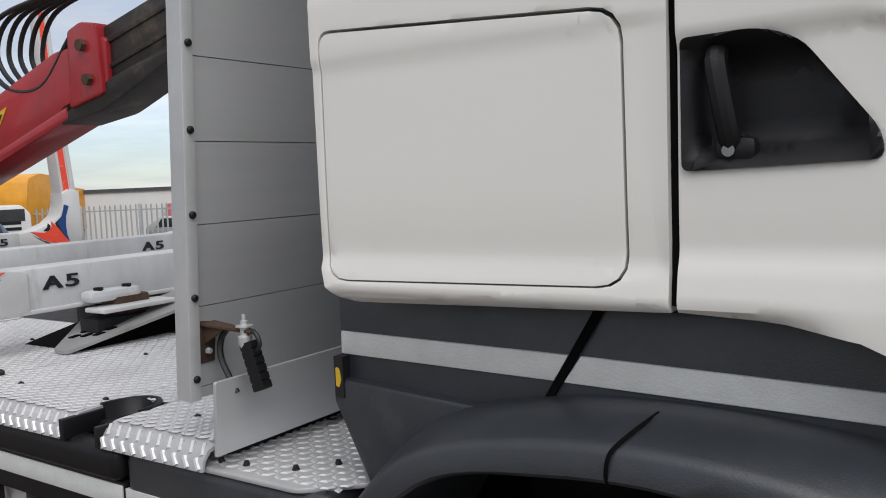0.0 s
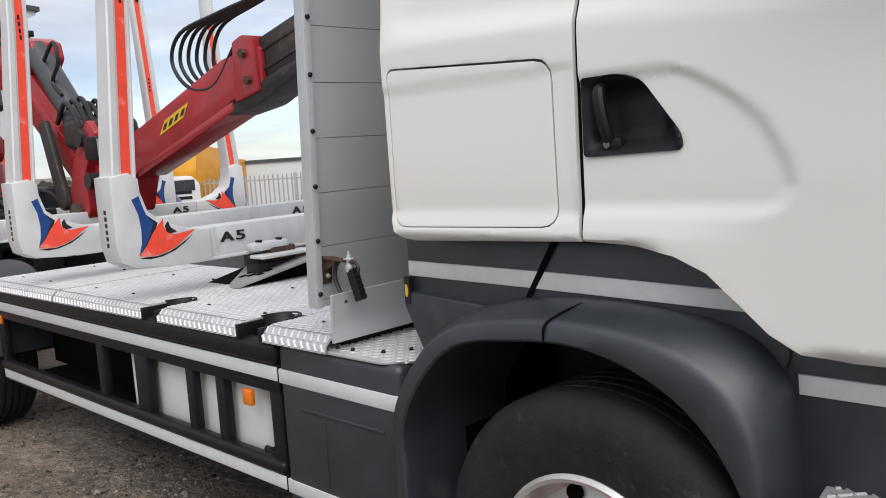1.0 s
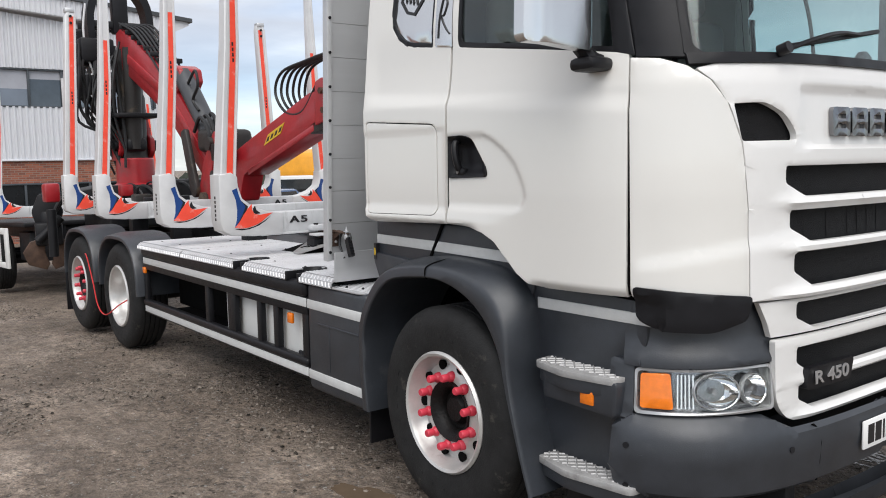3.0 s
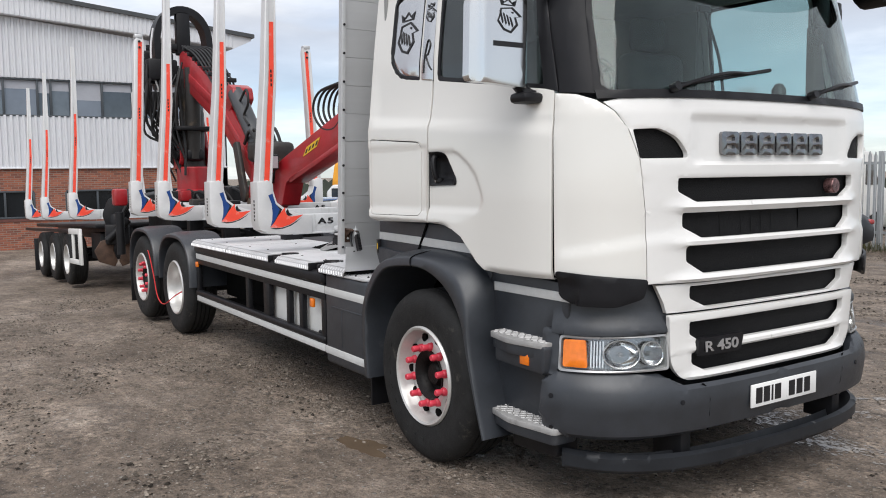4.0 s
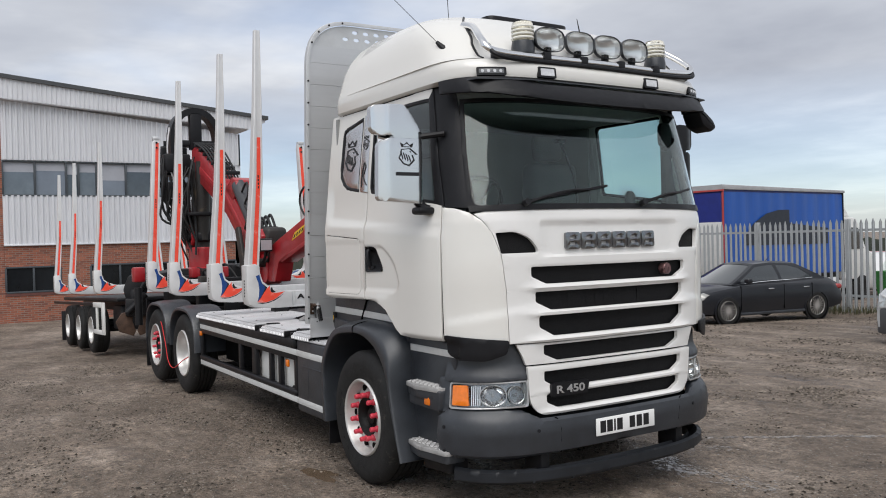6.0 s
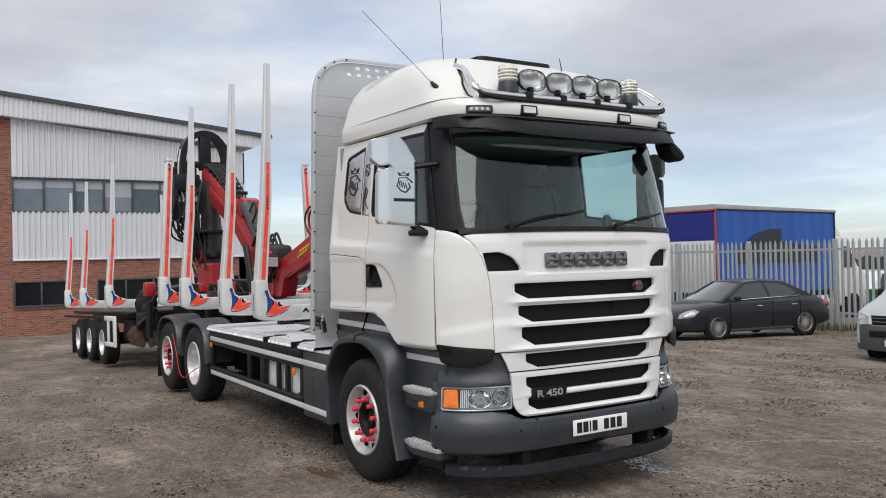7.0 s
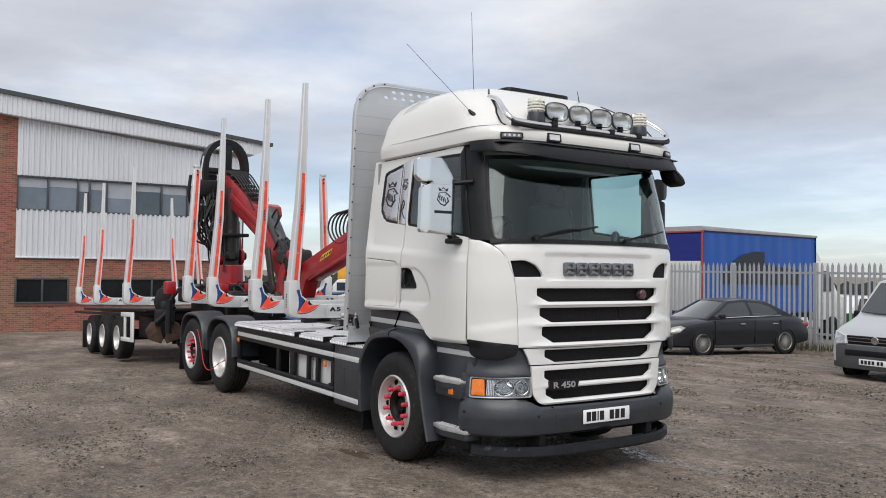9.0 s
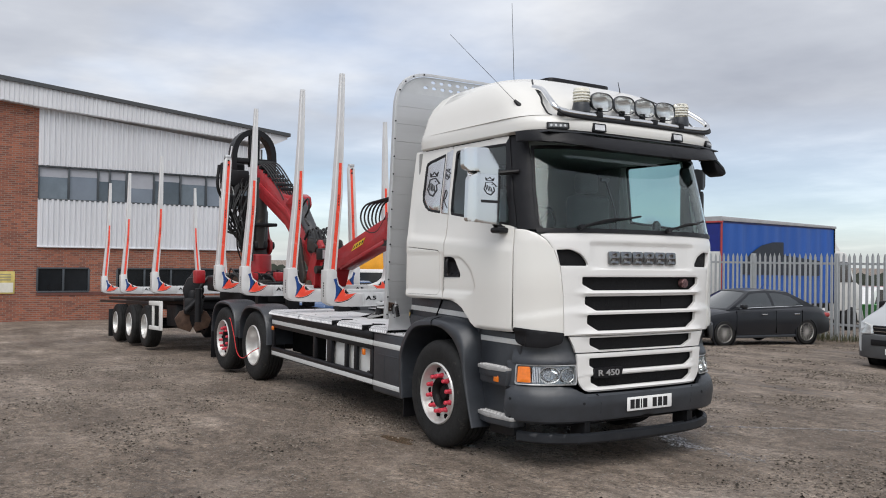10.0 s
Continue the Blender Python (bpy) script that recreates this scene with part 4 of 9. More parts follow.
    part("lamp_flutes", bm, mat("fluted_silver", (0.78, 0.78, 0.80), 0.2, 0.7, var=0.03), hl)
    part("headlight_housing", panel(B(), rounded([(LU(0.935), 0.665), (h0 - 0.016, 0.680), (h0 - 0.016, 0.885), (LU(0.935), 0.895)], 0.02), lambda u, v, d: at(u, v, d - 0.004), 0.05, 0.04, roll=0.008), GREY_P, hl, "dark grey headlight housing")
    lens = part("headlight_cover", panel(B(), rounded([(ind_u + 0.004, hz0 + 0.004), (h1, hz0 + 0.008), (h1, hz1), (ind_u - 0.008, hz1 - 0.005)], 0.012), lambda u, v, d: at(u, v, d), 0.006, 0.05), CLEAR, hl, "clear lamp cover")
    lens.visible_shadow = False
    Y = lambda v: v if s < 0 else -v
    # panel between arch and bumper, with stripe, steps and side lamp
    pan = [(0.44, 1.13), (0.44, 1.0), (0.44, 0.98), (0.46, 0.5), (0.56, 0.30), (0.96, 0.30), (0.965, 0.91), (1.05, 0.94), (1.06, 1.11)]
    sp = part("step_panel", prism(B(), pan, Y(-1.045), Y(-1.095), "y", 0.01), GREY_P, truck, "dark grey step well panel")
    part("reflective_strip", prism(B(), [(0.486, 1.022), (1.085, 1.022), (1.080, 1.066), (0.484, 1.068)], Y(-1.090), Y(-1.101), "y", 0.003), REFLECT, sp, "silver reflective strip")
    bm = prism(B(), rounded([(0.60, 0.68), (0.985, 0.67), (0.99, 0.815), (0.60, 0.815)], 0.025), Y(-1.05), Y(-1.19), "y", 0.015)
    st = part("upper_step", bm, GREY_P, truck, "dark grey upper cab step")
    part("side_lamp", box(B(), (0.812, Y(-1.185), 0.700), (0.880, Y(-1.198), 0.758), 0.006), AMBER, st, "amber side marker lamp")
    for z, x0, x1 in ((0.818, 0.53, 0.985), (0.418, 0.54, 1.06)):
        tread = part("step_tread", prism(B(), rounded([(x0, Y(-1.03)), (x1, Y(-1.03)), (x1, Y(-1.19)), (x0 + 0.22, Y(-1.23)), (x0 + 0.02, Y(-1.185))], 0.03), z - 0.022, z + 0.006, "z", 0.003), TREAD_STEP, truck, "worn aluminium tread step")
        part("step_body", prism(B(), rounded([(x0 + 0.01, Y(-1.03)), (x1 - 0.01, Y(-1.03)), (x1 - 0.01, Y(-1.18)), (x0 + 0.22, Y(-1.218)), (x0 + 0.03, Y(-1.175))], 0.03), z - 0.075, z - 0.009, "z", 0.006), GREY_P, tread)
        bm = B()
        def ridge(p, q):
            (xa, ya), (xb, yb) = p, q
            n = Vector((-(yb - ya), xb - xa)).normalized() * 0.0045
            lo = [(xa - n.x, Y(ya - n.y), z + 0.004), (xa + n.x, Y(ya + n.y), z + 0.004), (xa + n.x * 0.4, Y(ya + n.y * 0.4), z + 0.0105), (xa - n.x * 0.4, Y(ya - n.y * 0.4), z + 0.0105)]
            rings(bm, [lo, [(v[0] + xb - xa, v[1] + Y(yb - ya), v[2]) for v in lo]])
        w = 0.135
        for i in range(-2, 10):
            xa = x0 + 0.055 + i * 0.052
            for way in (1, -1):
                ya, yb = (-1.045, -1.045 - w) if way > 0 else (-1.045 - w, -1.045)
                t0, t1 = max(0.0, (x0 + 0.03 - xa) / 0.135), min(1.0, (x1 - 0.012 - xa) / 0.135)
                if t1 - t0 > 0.12:
                    ridge((xa + 0.135 * t0, lerp(ya, yb, t0)), (xa + 0.135 * t1, lerp(ya, yb, t1)))
        tagged(part("tread_relief", bm, TREAD_RIDGE, tread, "worn crossing ridges", smooth=0), kind="stuff")
    part("lower_step_box", prism(B(), rounded([(0.66, 0.24), (1.0, 0.26), (1.0, 0.36), (0.66, 0.36)], 0.02), Y(-0.98), Y(-1.12), "y", 0.01), BLACK_P, truck)
low_side(LOW.at, "")
low_side(LOW.left, "far")

# ---- windscreen, visor, roof
ws_half = [(0.0, 1.985), (-0.7, 1.982), (-1.03, 1.975), (-1.055, 2.0), (-1.035, 2.35), (-1.0, 2.70), (-0.6, 2.715), (0.0, 2.72)]
def wy(y, z):
    return CAB.uy(y, CAB.dims(z)[0])
ws_out = [(wy(a, b), b) for a, b in ws_half] + [(wy(-a, b), b) for a, b in reversed(ws_half[1:-1])]
def shrink(pts, k, zc=2.35):
    c = CAB.nose
    return [(c + (u - c) * (1 - k), zc + (v - zc) * (1 - k * 2.2)) for u, v in pts]
wsc = part("windscreen", panel(B(), shrink(ws_out, 0.015), lambda u, v, d: CAB.at(u, v, d + 0.002), 0.006, (0.07, 0.07), roll=0.0), SCREEN, truck, "large clear windscreen")
wsc.visible_shadow = False
part("windscreen_seal", panel(B(), ws_out, lambda u, v, d: CAB.at(u, v, d - 0.002), 0.03, (0.07, 0.07), holes=(shrink(ws_out, 0.03),)), BLACK_P, truck, "black windscreen surround")
cowl = [(wy(-1.05, 1.96) , 1.955), (CAB.nose, 1.972), (wy(1.05, 1.96), 1.955), (wy(1.05, 2.02), 2.03), (CAB.nose, 2.05), (wy(-1.05, 2.02), 2.03)]
cowl = [(wy(-1.05 + 2.1 * i / 16, 1.97), 1.958 + 0.014 * (1 - (i / 8 - 1) ** 2)) for i in range(17)] + [(wy(1.05 - 2.1 * i / 16, 2.02), 1.996 + 0.010 * (1 - (i / 8 - 1) ** 2)) for i in range(17)]
part("wiper_cowl", panel(B(), cowl, lambda u, v, d: CAB.at(u, v, d - 0.012), 0.04, (0.08, 0.05)), BLACK_P, truck, "black plastic wiper cowl")
def wiper(y0, y1, z1):
    a, b = CAB.at(wy(y0, 2.0), 2.0, -0.03), CAB.at(wy(y1, z1), z1, -0.02)
    arm = part("wiper_arm", tube(B(), [a, CAB.at(wy(lerp(y0, y1, 0.3), 2.08), lerp(2.0, z1, 0.45), -0.05), CAB.at(wy(lerp(y0, y1, 0.65), 2.1), lerp(2.0, z1, 0.85), -0.04), b], 0.009, 6, 4), BLACK_P, truck, "black wiper arm")
    pts = [CAB.at(wy(lerp(y0 + 0.02, y1 + (y1 - y0) * 0.35, t), 2.08), lerp(2.02, z1 + 0.03, t), -0.012) for t in (0.05, 0.35, 0.7, 1.0)]
    part("wiper_blade", tube(B(), pts, 0.010, 5, 4), BLACK_P, arm)
    part("wiper_pivot", cyl(B(), a - Vector((0.02, 0, 0)), a + Vector((0.02, 0, 0.012)), 0.022, seg=12), BLACK_P, arm)
wiper(-0.72, -0.20, 2.095)
wiper(0.28, 0.72, 2.085)

ROOF = [(2.80, 1.10, -0.625, 1.20), (2.815, 1.125, -0.625, 1.36), (2.87, 1.13, -0.62, 1.375), (2.925, 1.126, -0.615, 1.345), (2.952, 1.118, -0.61, 1.27), (2.99, 1.109, -0.60, 1.225),
        (3.12, 1.075, -0.585, 1.10), (3.21, 1.035, -0.56, 0.97), (3.295, 0.975, -0.51, 0.82), (3.36, 0.89, -0.44, 0.70), (3.40, 0.77, -0.36, 0.58), (3.43, 0.58, -0.26, 0.46), (3.45, 0.35, -0.15, 0.32), (3.455, 0.10, 0.0, 0.12)]
def roof_loop(z, w, xr, xf, k=20):
    xc = max(xr + 0.1, xf - 0.62)
    pts = []
    for i in range(k + 1):
        p = math.pi / 2 * i / k
        pts.append((xc + (xf - xc) * math.sin(p) ** 0.5, -w * math.cos(p) ** 0.5))
    rear = []
    for i in range(7):
        p = math.pi / 2 * i / 6
        rear.append((xr + 0.12 - 0.12 * math.sin(p), -(w - 0.10) - 0.10 * math.cos(p)))
    half = rear[::-1] + [(lerp(rear[0][0], xc, t), -w) for t in (0.25, 0.5, 0.75)] + pts
    return [Vector((x, y, z)) for x, y in half] + [Vector((x, -y, z)) for x, y in reversed(half[:-1])]
bm = B()
rings(bm, [roof_loop(*r) for r in ROOF])
roof = part("high_roof", bm, WHITE, truck, "white rounded high roof", smooth=50)
# side fairings: follow the dome round to its front corners and end there in a rolled edge with a black seal
def fairing_rows():
    out = []
    for z, turn in ((2.935, 10), (2.96, 10), (2.99, 10), (3.06, 10), (3.12, 10.4), (3.21, 10.8), (3.295, 11.4), (3.36, 11.8)):
        w, xr, xf = (float(np.interp(z, [r[0] for r in ROOF], [r[k] for r in ROOF])) for k in (1, 2, 3))
        out.append((z, w, xr, xf, turn))
    return out
for sd in (1, -1):
    loops, seal = [], []
    for z, w, xr, xf, turn in fairing_rows():
        xc = max(xr + 0.1, xf - 0.62)
        def at_turn(p, off):
            return (xc + (xf - xc) * math.sin(p) ** 0.5 + off * math.sin(p), -(w * math.cos(p) ** 0.5 + off * math.cos(p)) * sd, z)
        ps = [math.pi / 2 * turn / 20 * k / 14 for k in range(15)]
        outer = [(xr + 0.25, -(w + 0.002) * sd, z)] + [at_turn(p, 0.012) for p in ps]
        inner = [at_turn(p, -0.02) for p in reversed(ps)] + [(xr + 0.25, -(w - 0.02) * sd, z)]
        loops.append(outer + inner)
        seal.append(at_turn(ps[-1] + 0.02, 0.004))
    bm = B()
    rings(bm, loops)
    fr_ = part("side_fairing", bm, WHITE, roof, "white roof side fairing", smooth=60)
    part("fairing_seal", tube(B(), seal, 0.008, 6, 4), BLACK_P, fr_)
bm = B()
for z0 in (2.797,):
    rings(bm, [roof_loop(z0 - 0.006, 1.095, -0.62, 1.18), roof_loop(z0 + 0.001, 1.095, -0.62, 1.18)])
part("roof_seam", bm, GAP, roof)
# roof hatch
part("roof_hatch", prism(B(), rounded([(0.02, -0.36), (0.50, -0.36), (0.50, 0.42), (0.02, 0.42)], 0.08), 3.39, 3.460, "z", 0.012), BLACK_P, roof, "black roof hatch")
# black sun visor
VIS = Hull([(2.55, 1.13, 1.50), (2.62, 1.14, 1.50), (2.70, 1.145, 1.475), (2.78, 1.14, 1.42), (2.86, 1.135, 1.36)], 0.75, 4.0)
vis_bot = [(VIS.uy(-1.135 + 2.27 * i / 30, 1.14), 2.650 + 0.075 * abs(i / 15 - 1) ** 3) for i in range(31)]
vis_top = [(VIS.uy(1.135 - 2.27 * i / 30, 1.14), 2.765 - 0.0 * abs(i / 15 - 1) + (0.045 if abs(i / 15 - 1) > 0.72 else 0.045 * sstep(0.55, 0.72, abs(i / 15 - 1)))) for i in range(31)]
visor = part("sun_visor", panel(B(), vis_bot + vis_top, VIS.at, 0.02, (0.06, 0.03), roll=0.004), BLACK_P, truck, "black sun visor above the windscreen")
MARK_LENS = mat("marker_lens", (0.72, 0.73, 0.74), 0.12, 0.4, var=0.15, scale=40)
LED_LENS = mat("smoked_lamp_lens", (0.16, 0.165, 0.17), 0.15, 0.2, var=0.15, scale=40)
# dark plate added between visor and roof; blocks the roof's reflection in the windscreen
part("visor_bracket", panel(B(), [(-1.08, 0.0), (1.08, 0.0), (1.04, 0.17), (0.7, 0.272), (-0.7, 0.272), (-1.04, 0.17)], lambda u, v, d: Vector((1.135 + v, u, 2.792 - d)), 0.008, 0.3, roll=0), GREY_P, visor)
for y, wd, nm in ((-0.915, 0.17, "corner_lamp"), (0.915, 0.17, "corner_lamp"), (-0.535, 0.14, "position_lamp"), (0.40, 0.14, "position_lamp")):
    u0, u1 = CAB.uy(y - wd / 2, 1.13), CAB.uy(y + wd / 2, 1.13)
    R2 = Hull([(2.80, 1.13, 1.372), (2.96, 1.128, 1.352)], 0.75, 4.0)
    u0, u1 = R2.uy(y - wd / 2, 1.13), R2.uy(y + wd / 2, 1.13)
    z0, z1 = (2.815, 2.868) if nm == "corner_lamp" else (2.815, 2.885)
    lam = part(nm, panel(B(), rounded([(u0, z0), (u1, z0), (u1, z1), (u0, z1)], 0.012), lambda u, v, d: R2.at(u, v, d - 0.018), 0.03, 0.06), BLACK_P, roof, "black framed roof marker lamp")
    part("lamp_lens", panel(B(), rounded([(u0 + 0.018, z0 + 0.012), (u1 - 0.018, z0 + 0.012), (u1 - 0.018, z1 - 0.012), (u0 + 0.018, z1 - 0.012)], 0.006), lambda u, v, d: R2.at(u, v, d - 0.021), 0.01, 0.06), LED_LENS if nm == "corner_lamp" else MARK_LENS, lam)
    if nm == "corner_lamp":
        for i in range(4):
            uc = lerp(u0, u1, 0.2 + 0.2 * i)
            zc = (z0 + z1) / 2
            part("led", panel(B(), [(uc + 0.011 * math.cos(a), zc + 0.011 * math.sin(a)) for a in np.linspace(0, 2 * math.pi, 11)[:-1]], lambda u, v, d: R2.at(u, v, d - 0.024), 0.006, 0.06), MARK_LENS, lam)

# lamp bar with four spotlights and two beacons
bar_pts = [(0.84, -0.82, 3.245), (0.98, -0.84, 3.195), (1.21, -0.935, 3.055), (1.285, -0.90, 2.975), (1.305, -0.6, 2.960), (1.315, 0, 2.962), (1.305, 0.6, 2.960), (1.275, 0.90, 2.985), (1.20, 0.955, 3.065), (1.00, 0.90, 3.20), (0.86, 0.82, 3.25)]
lbar = part("lamp_bar", tube(B(), bar_pts, 0.025, 12, 8), CHROME, truck, "chrome roof lamp bar")
part("lower_rail", tube(B(), [(x + 0.040, y * 0.985, z - 0.036) for x, y, z in bar_pts[2:-2]], 0.016, 8, 6), BLACK_P, lbar)
for y in (-0.85, -0.5, -0.18, 0.16, 0.5, 0.85):
    part("bar_clamp", box(B(), (1.27 if abs(y) < 0.8 else 1.22, y - 0.03, 2.93), (1.345 if abs(y) < 0.8 else 1.295, y + 0.03, 2.995), 0.01), BLACK_P, lbar)
def squared(bm, m):
    """Pulls a turned shape towards a rounded square and sets it in place."""
    for v in bm.verts:
        r = math.hypot(v.co.x / 0.75, v.co.y / 1.19)
        if r > 1e-3:
            c, s = abs(v.co.x / 0.75) / r, abs(v.co.y / 1.19) / r
            f = (c ** 2.8 + s ** 2.8) ** (-1 / 2.8)
            v.co.x, v.co.y = v.co.x * f, v.co.y * f
        v.co = m @ v.co
    return bm
SPOT_BOWL = mat("satin_reflector", (0.90, 0.90, 0.90), 0.34, 1.0, var=0.02)
for y in (-0.455, -0.195, 0.055, 0.31):
    mm = pose(1.285, y, 3.085, 0, 90, 0)
    sh = [(0.0, -0.10), (0.05, -0.095), (0.085, -0.06), (0.100, -0.01), (0.104, 0.02), (0.098, 0.028)]
    k = Matrix.Diagonal((0.75, 1.19, 1, 1))
    sp_l = part("spotlight", squared(lathe(B(), sh, k, 36), mm), CHROME, lbar, "chrome spotlight with a rounded square face")
    part("spot_reflector", squared(lathe(B(), [(0.099, 0.020), (0.086, -0.008), (0.05, -0.028), (0.02, -0.036), (0.001, -0.037)], k, 36), mm), SPOT_BOWL, sp_l)
    part("spot_rim", squared(lathe(B(), [(0.104, 0.008), (0.107, 0.020), (0.106, 0.032), (0.102, 0.036), (0.099, 0.028)], k, 36), mm), GREY_P, sp_l)
    gl = part("spot_glass", squared(lathe(B(), [(0.001, 0.033), (0.06, 0.030), (0.099, 0.022), (0.099, 0.026), (0.06, 0.035), (0.001, 0.038)], k, 36), mm), CLEAR, sp_l, "clear spotlight glass")
    part("spot_bracket", box(B(), (1.26, y - 0.02, 2.955), (1.30, y + 0.02, 3.04), 0.006), BLACK_P, sp_l)
BEACON = glass("beacon_clear", (0.90, 0.88, 0.80), 0.15, 1.3)
for y in (-0.635, 0.575):
    mm = pose(1.25, y, 2.965)
    be = part("beacon", lathe(B(), [(0.0, 0.0), (0.055, 0.0), (0.075, 0.02), (0.078, 0.055), (0.070, 0.10), (0.0, 0.10)], mm, 24), GREY_P, lbar, "clear roof beacon on a black base")
    dome = part("beacon_dome", lathe(B(), [(0.066, 0.10), (0.072, 0.105), (0.072, 0.20), (0.064, 0.222), (0.0, 0.226)], mm, 24), BEACON, be, "clear beacon dome")
    part("beacon_core", lathe(B(), [(0.0, 0.10), (0.05, 0.10), (0.05, 0.17), (0.035, 0.205), (0.0, 0.21)], mm, 16), mat("beacon_cream", (0.80, 0.77, 0.66), 0.3, var=0.1), be)
    bm = B()
    for i in range(4):
        lathe(bm, [(0.0725, 0.112 + i * 0.024), (0.0755, 0.116 + i * 0.024), (0.0755, 0.122 + i * 0.024), (0.0725, 0.126 + i * 0.024)], mm, 24)
    part("dome_ribs", bm, mat("beacon_ribs", (0.80, 0.79, 0.73), 0.25, var=0.05), be)
# aerials
for (x, y, z), tip, r in (((0.95, -1.065, 3.045), (0.15, -1.25, 3.79), 0.0022), ((-0.06, -0.35, 3.455), (-0.10, -0.36, 4.30), 0.003)):
    ae = part("aerial", cyl(B(), (x, y, z), tip, r, 0.002, 6), BLACK_P, roof, "thin black whip aerial")
    part("aerial_base", cyl(B(), (x, y + 0.03, z - 0.02), Vector((x, y, z)) + (Vector(tip) - Vector((x, y, z))).normalized() * 0.07, 0.028, 0.012, 10), BLACK_P, ae)
part("aerial", cyl(B(), (0.70, 0.35, 3.35), (0.66, 0.36, 3.47), 0.006, 0.003, 6), BLACK_P, roof)

# mirrors: polished covers on black arms
def mirror(s, skin, label):
    Y = lambda v: v * s
    def out(pts):
        return [(Y(a), b) for a, b in pts]
    low_m = rounded([(-1.528, 2.045), (-1.218, 2.024), (-1.214, 2.445), (-1.455, 2.445), (-1.520, 2.420)], [0.03, 0.02, 0.005, 0.01, 0.03])
    top_m = rounded([(-1.560, 2.500), (-1.530, 2.468), (-1.430, 2.461), (-1.430, 2.446), (-1.214, 2.446), (-1.222, 2.480), (-1.294, 2.605), (-1.345, 2.664), (-1.545, 2.655), (-1.562, 2.635)], [0.02, 0.03, 0.004, 0.004, 0.004, 0.02, 0.03, 0.03, 0.03, 0.02])
    def skin_at(u, z, d=0.0):
        # rolled outer edge
        a = abs(u)
        x = 0.915 - 0.055 * sstep(1.43, 1.56, a) ** 1.5 - 0.012 * sstep(1.24, 1.22, a)
        return Vector((x - d, u, z))
    body = part("wing_mirror", panel(B(), out(low_m), skin_at, 0.05, (0.02, 0.06), roll=0.0012), skin, truck, label)
    part("upper_cover", panel(B(), out(top_m), skin_at, 0.05, (0.02, 0.06), roll=0.0012), skin, body)
    part("mirror_glass", box(B(), (0.825, Y(-1.50), 2.06), (0.832, Y(-1.25), 2.62), 0.002), CHROME, body, "mirror glass")
    bm = B()
    tube(bm, [(0.86, Y(-1.24), 2.05), (0.88, Y(-1.20), 2.0), (0.90, Y(-1.17), 1.985)], 0.032, 8, 4)
    box(bm, (0.83, Y(-1.15), 1.955), (0.95, Y(-1.27), 2.005), 0.02)
    tube(bm, [(0.88, Y(-1.24), 2.46), (0.92, Y(-1.17), 2.47), (0.99, Y(-1.09), 2.48)], 0.020, 8, 4)
    box(bm, (0.84, Y(-1.21), 2.0), (0.90, Y(-1.235), 2.5), 0.01)
    part("mirror_arm", bm, BLACK_P, body, "black mirror arm")
    return body
near_m = mirror(1, MIRROR_STEEL, "polished stainless wing mirror cover with a black emblem")
mirror(-1, BLACK_P, "black wing mirror on the passenger side").location.y = -0.17
# plain emblem shapes on the mirror cover and the window foil
def emblem(name, parent, fn, k, c):
    crown = [(-0.5, 0.62), (0.5, 0.62), (0.62, 1.0), (0.3, 0.78), (0.0, 1.05), (-0.3, 0.78), (-0.62, 1.0)]
    head = [(-0.55, 0.45), (0.30, 0.55), (0.75, 0.25), (1.0, 0.05), (0.55, -0.02), (0.72, -0.45), (0.2, -0.95), (-0.35, -0.80), (-0.8, -0.3), (-0.62, 0.1)]
    inner = [(x * 0.84 - 0.02, y * 0.86) for x, y in head]
    at = lambda pts: [(c[0] + x * k, c[1] + y * k) for x, y in pts]
    bm = B()
    panel(bm, at(crown), fn, 0.002, 0.2, holes=(at([(x * 0.74, (y - 0.8) * 0.6 + 0.79) for x, y in crown]),), roll=0)
    panel(bm, at(head), fn, 0.002, 0.2, holes=(at(inner),), roll=0)
    for j in range(4):
        q = -0.62 + 0.24 * j
        panel(bm, at([(q, 0.30 - 0.1 * j), (q + 0.10, 0.22 - 0.1 * j), (q + 0.26, -0.30 - 0.06 * j), (q + 0.20, -0.42 - 0.06 * j)]), fn, 0.002, 0.2, roll=0)
    panel(bm, at([(0.22, 0.28), (0.38, 0.30), (0.36, 0.18)]), fn, 0.002, 0.2, roll=0)
    part(name, bm, DECAL_BLK, parent, "plain black emblem outline")
emblem("emblem", near_m, lambda u, v, d: Vector((0.918 - d, u, v)), 0.078, (-1.335, 2.34))
part("emblem_bar", box(B(), (0.914, -1.42, 2.205), (0.918, -1.25, 2.228)), DECAL_BLK, near_m)
foil = [o for o in truck.children_recursive if o.name.startswith("side_window")][0]
emblem("emblem", foil, lambda u, v, d: CAB.at(u, v, d + 0.002), 0.125, (-0.31, 2.45))
emblem("emblem", foil, lambda u, v, d: CAB.at(u, v, d - 0.008), 0.055, (-0.05, 2.53))
tube_pts = [(-0.085, 2.20), (-0.075, 2.30), (-0.05, 2.38), (-0.025, 2.35), (-0.045, 2.30), (-0.065, 2.295), (-0.03, 2.24), (0.0, 2.21)]
part("script_mark", tube(B(), [CAB.at(u, v, -0.006) for u, v in tube_pts], 0.004, 5, 5), DECAL_BLK, foil, "black script flourish")
# front kerb mirror on the far side
bm = prism(B(), rounded([(0.93, 2.70), (0.99, 2.715), (1.10, 2.64), (1.135, 2.58), (1.08, 2.545), (0.98, 2.59)], 0.03), 1.16, 1.34, "x", 0.03)
part("kerb_mirror", bm, BLACK_P, truck, "black front kerb mirror")

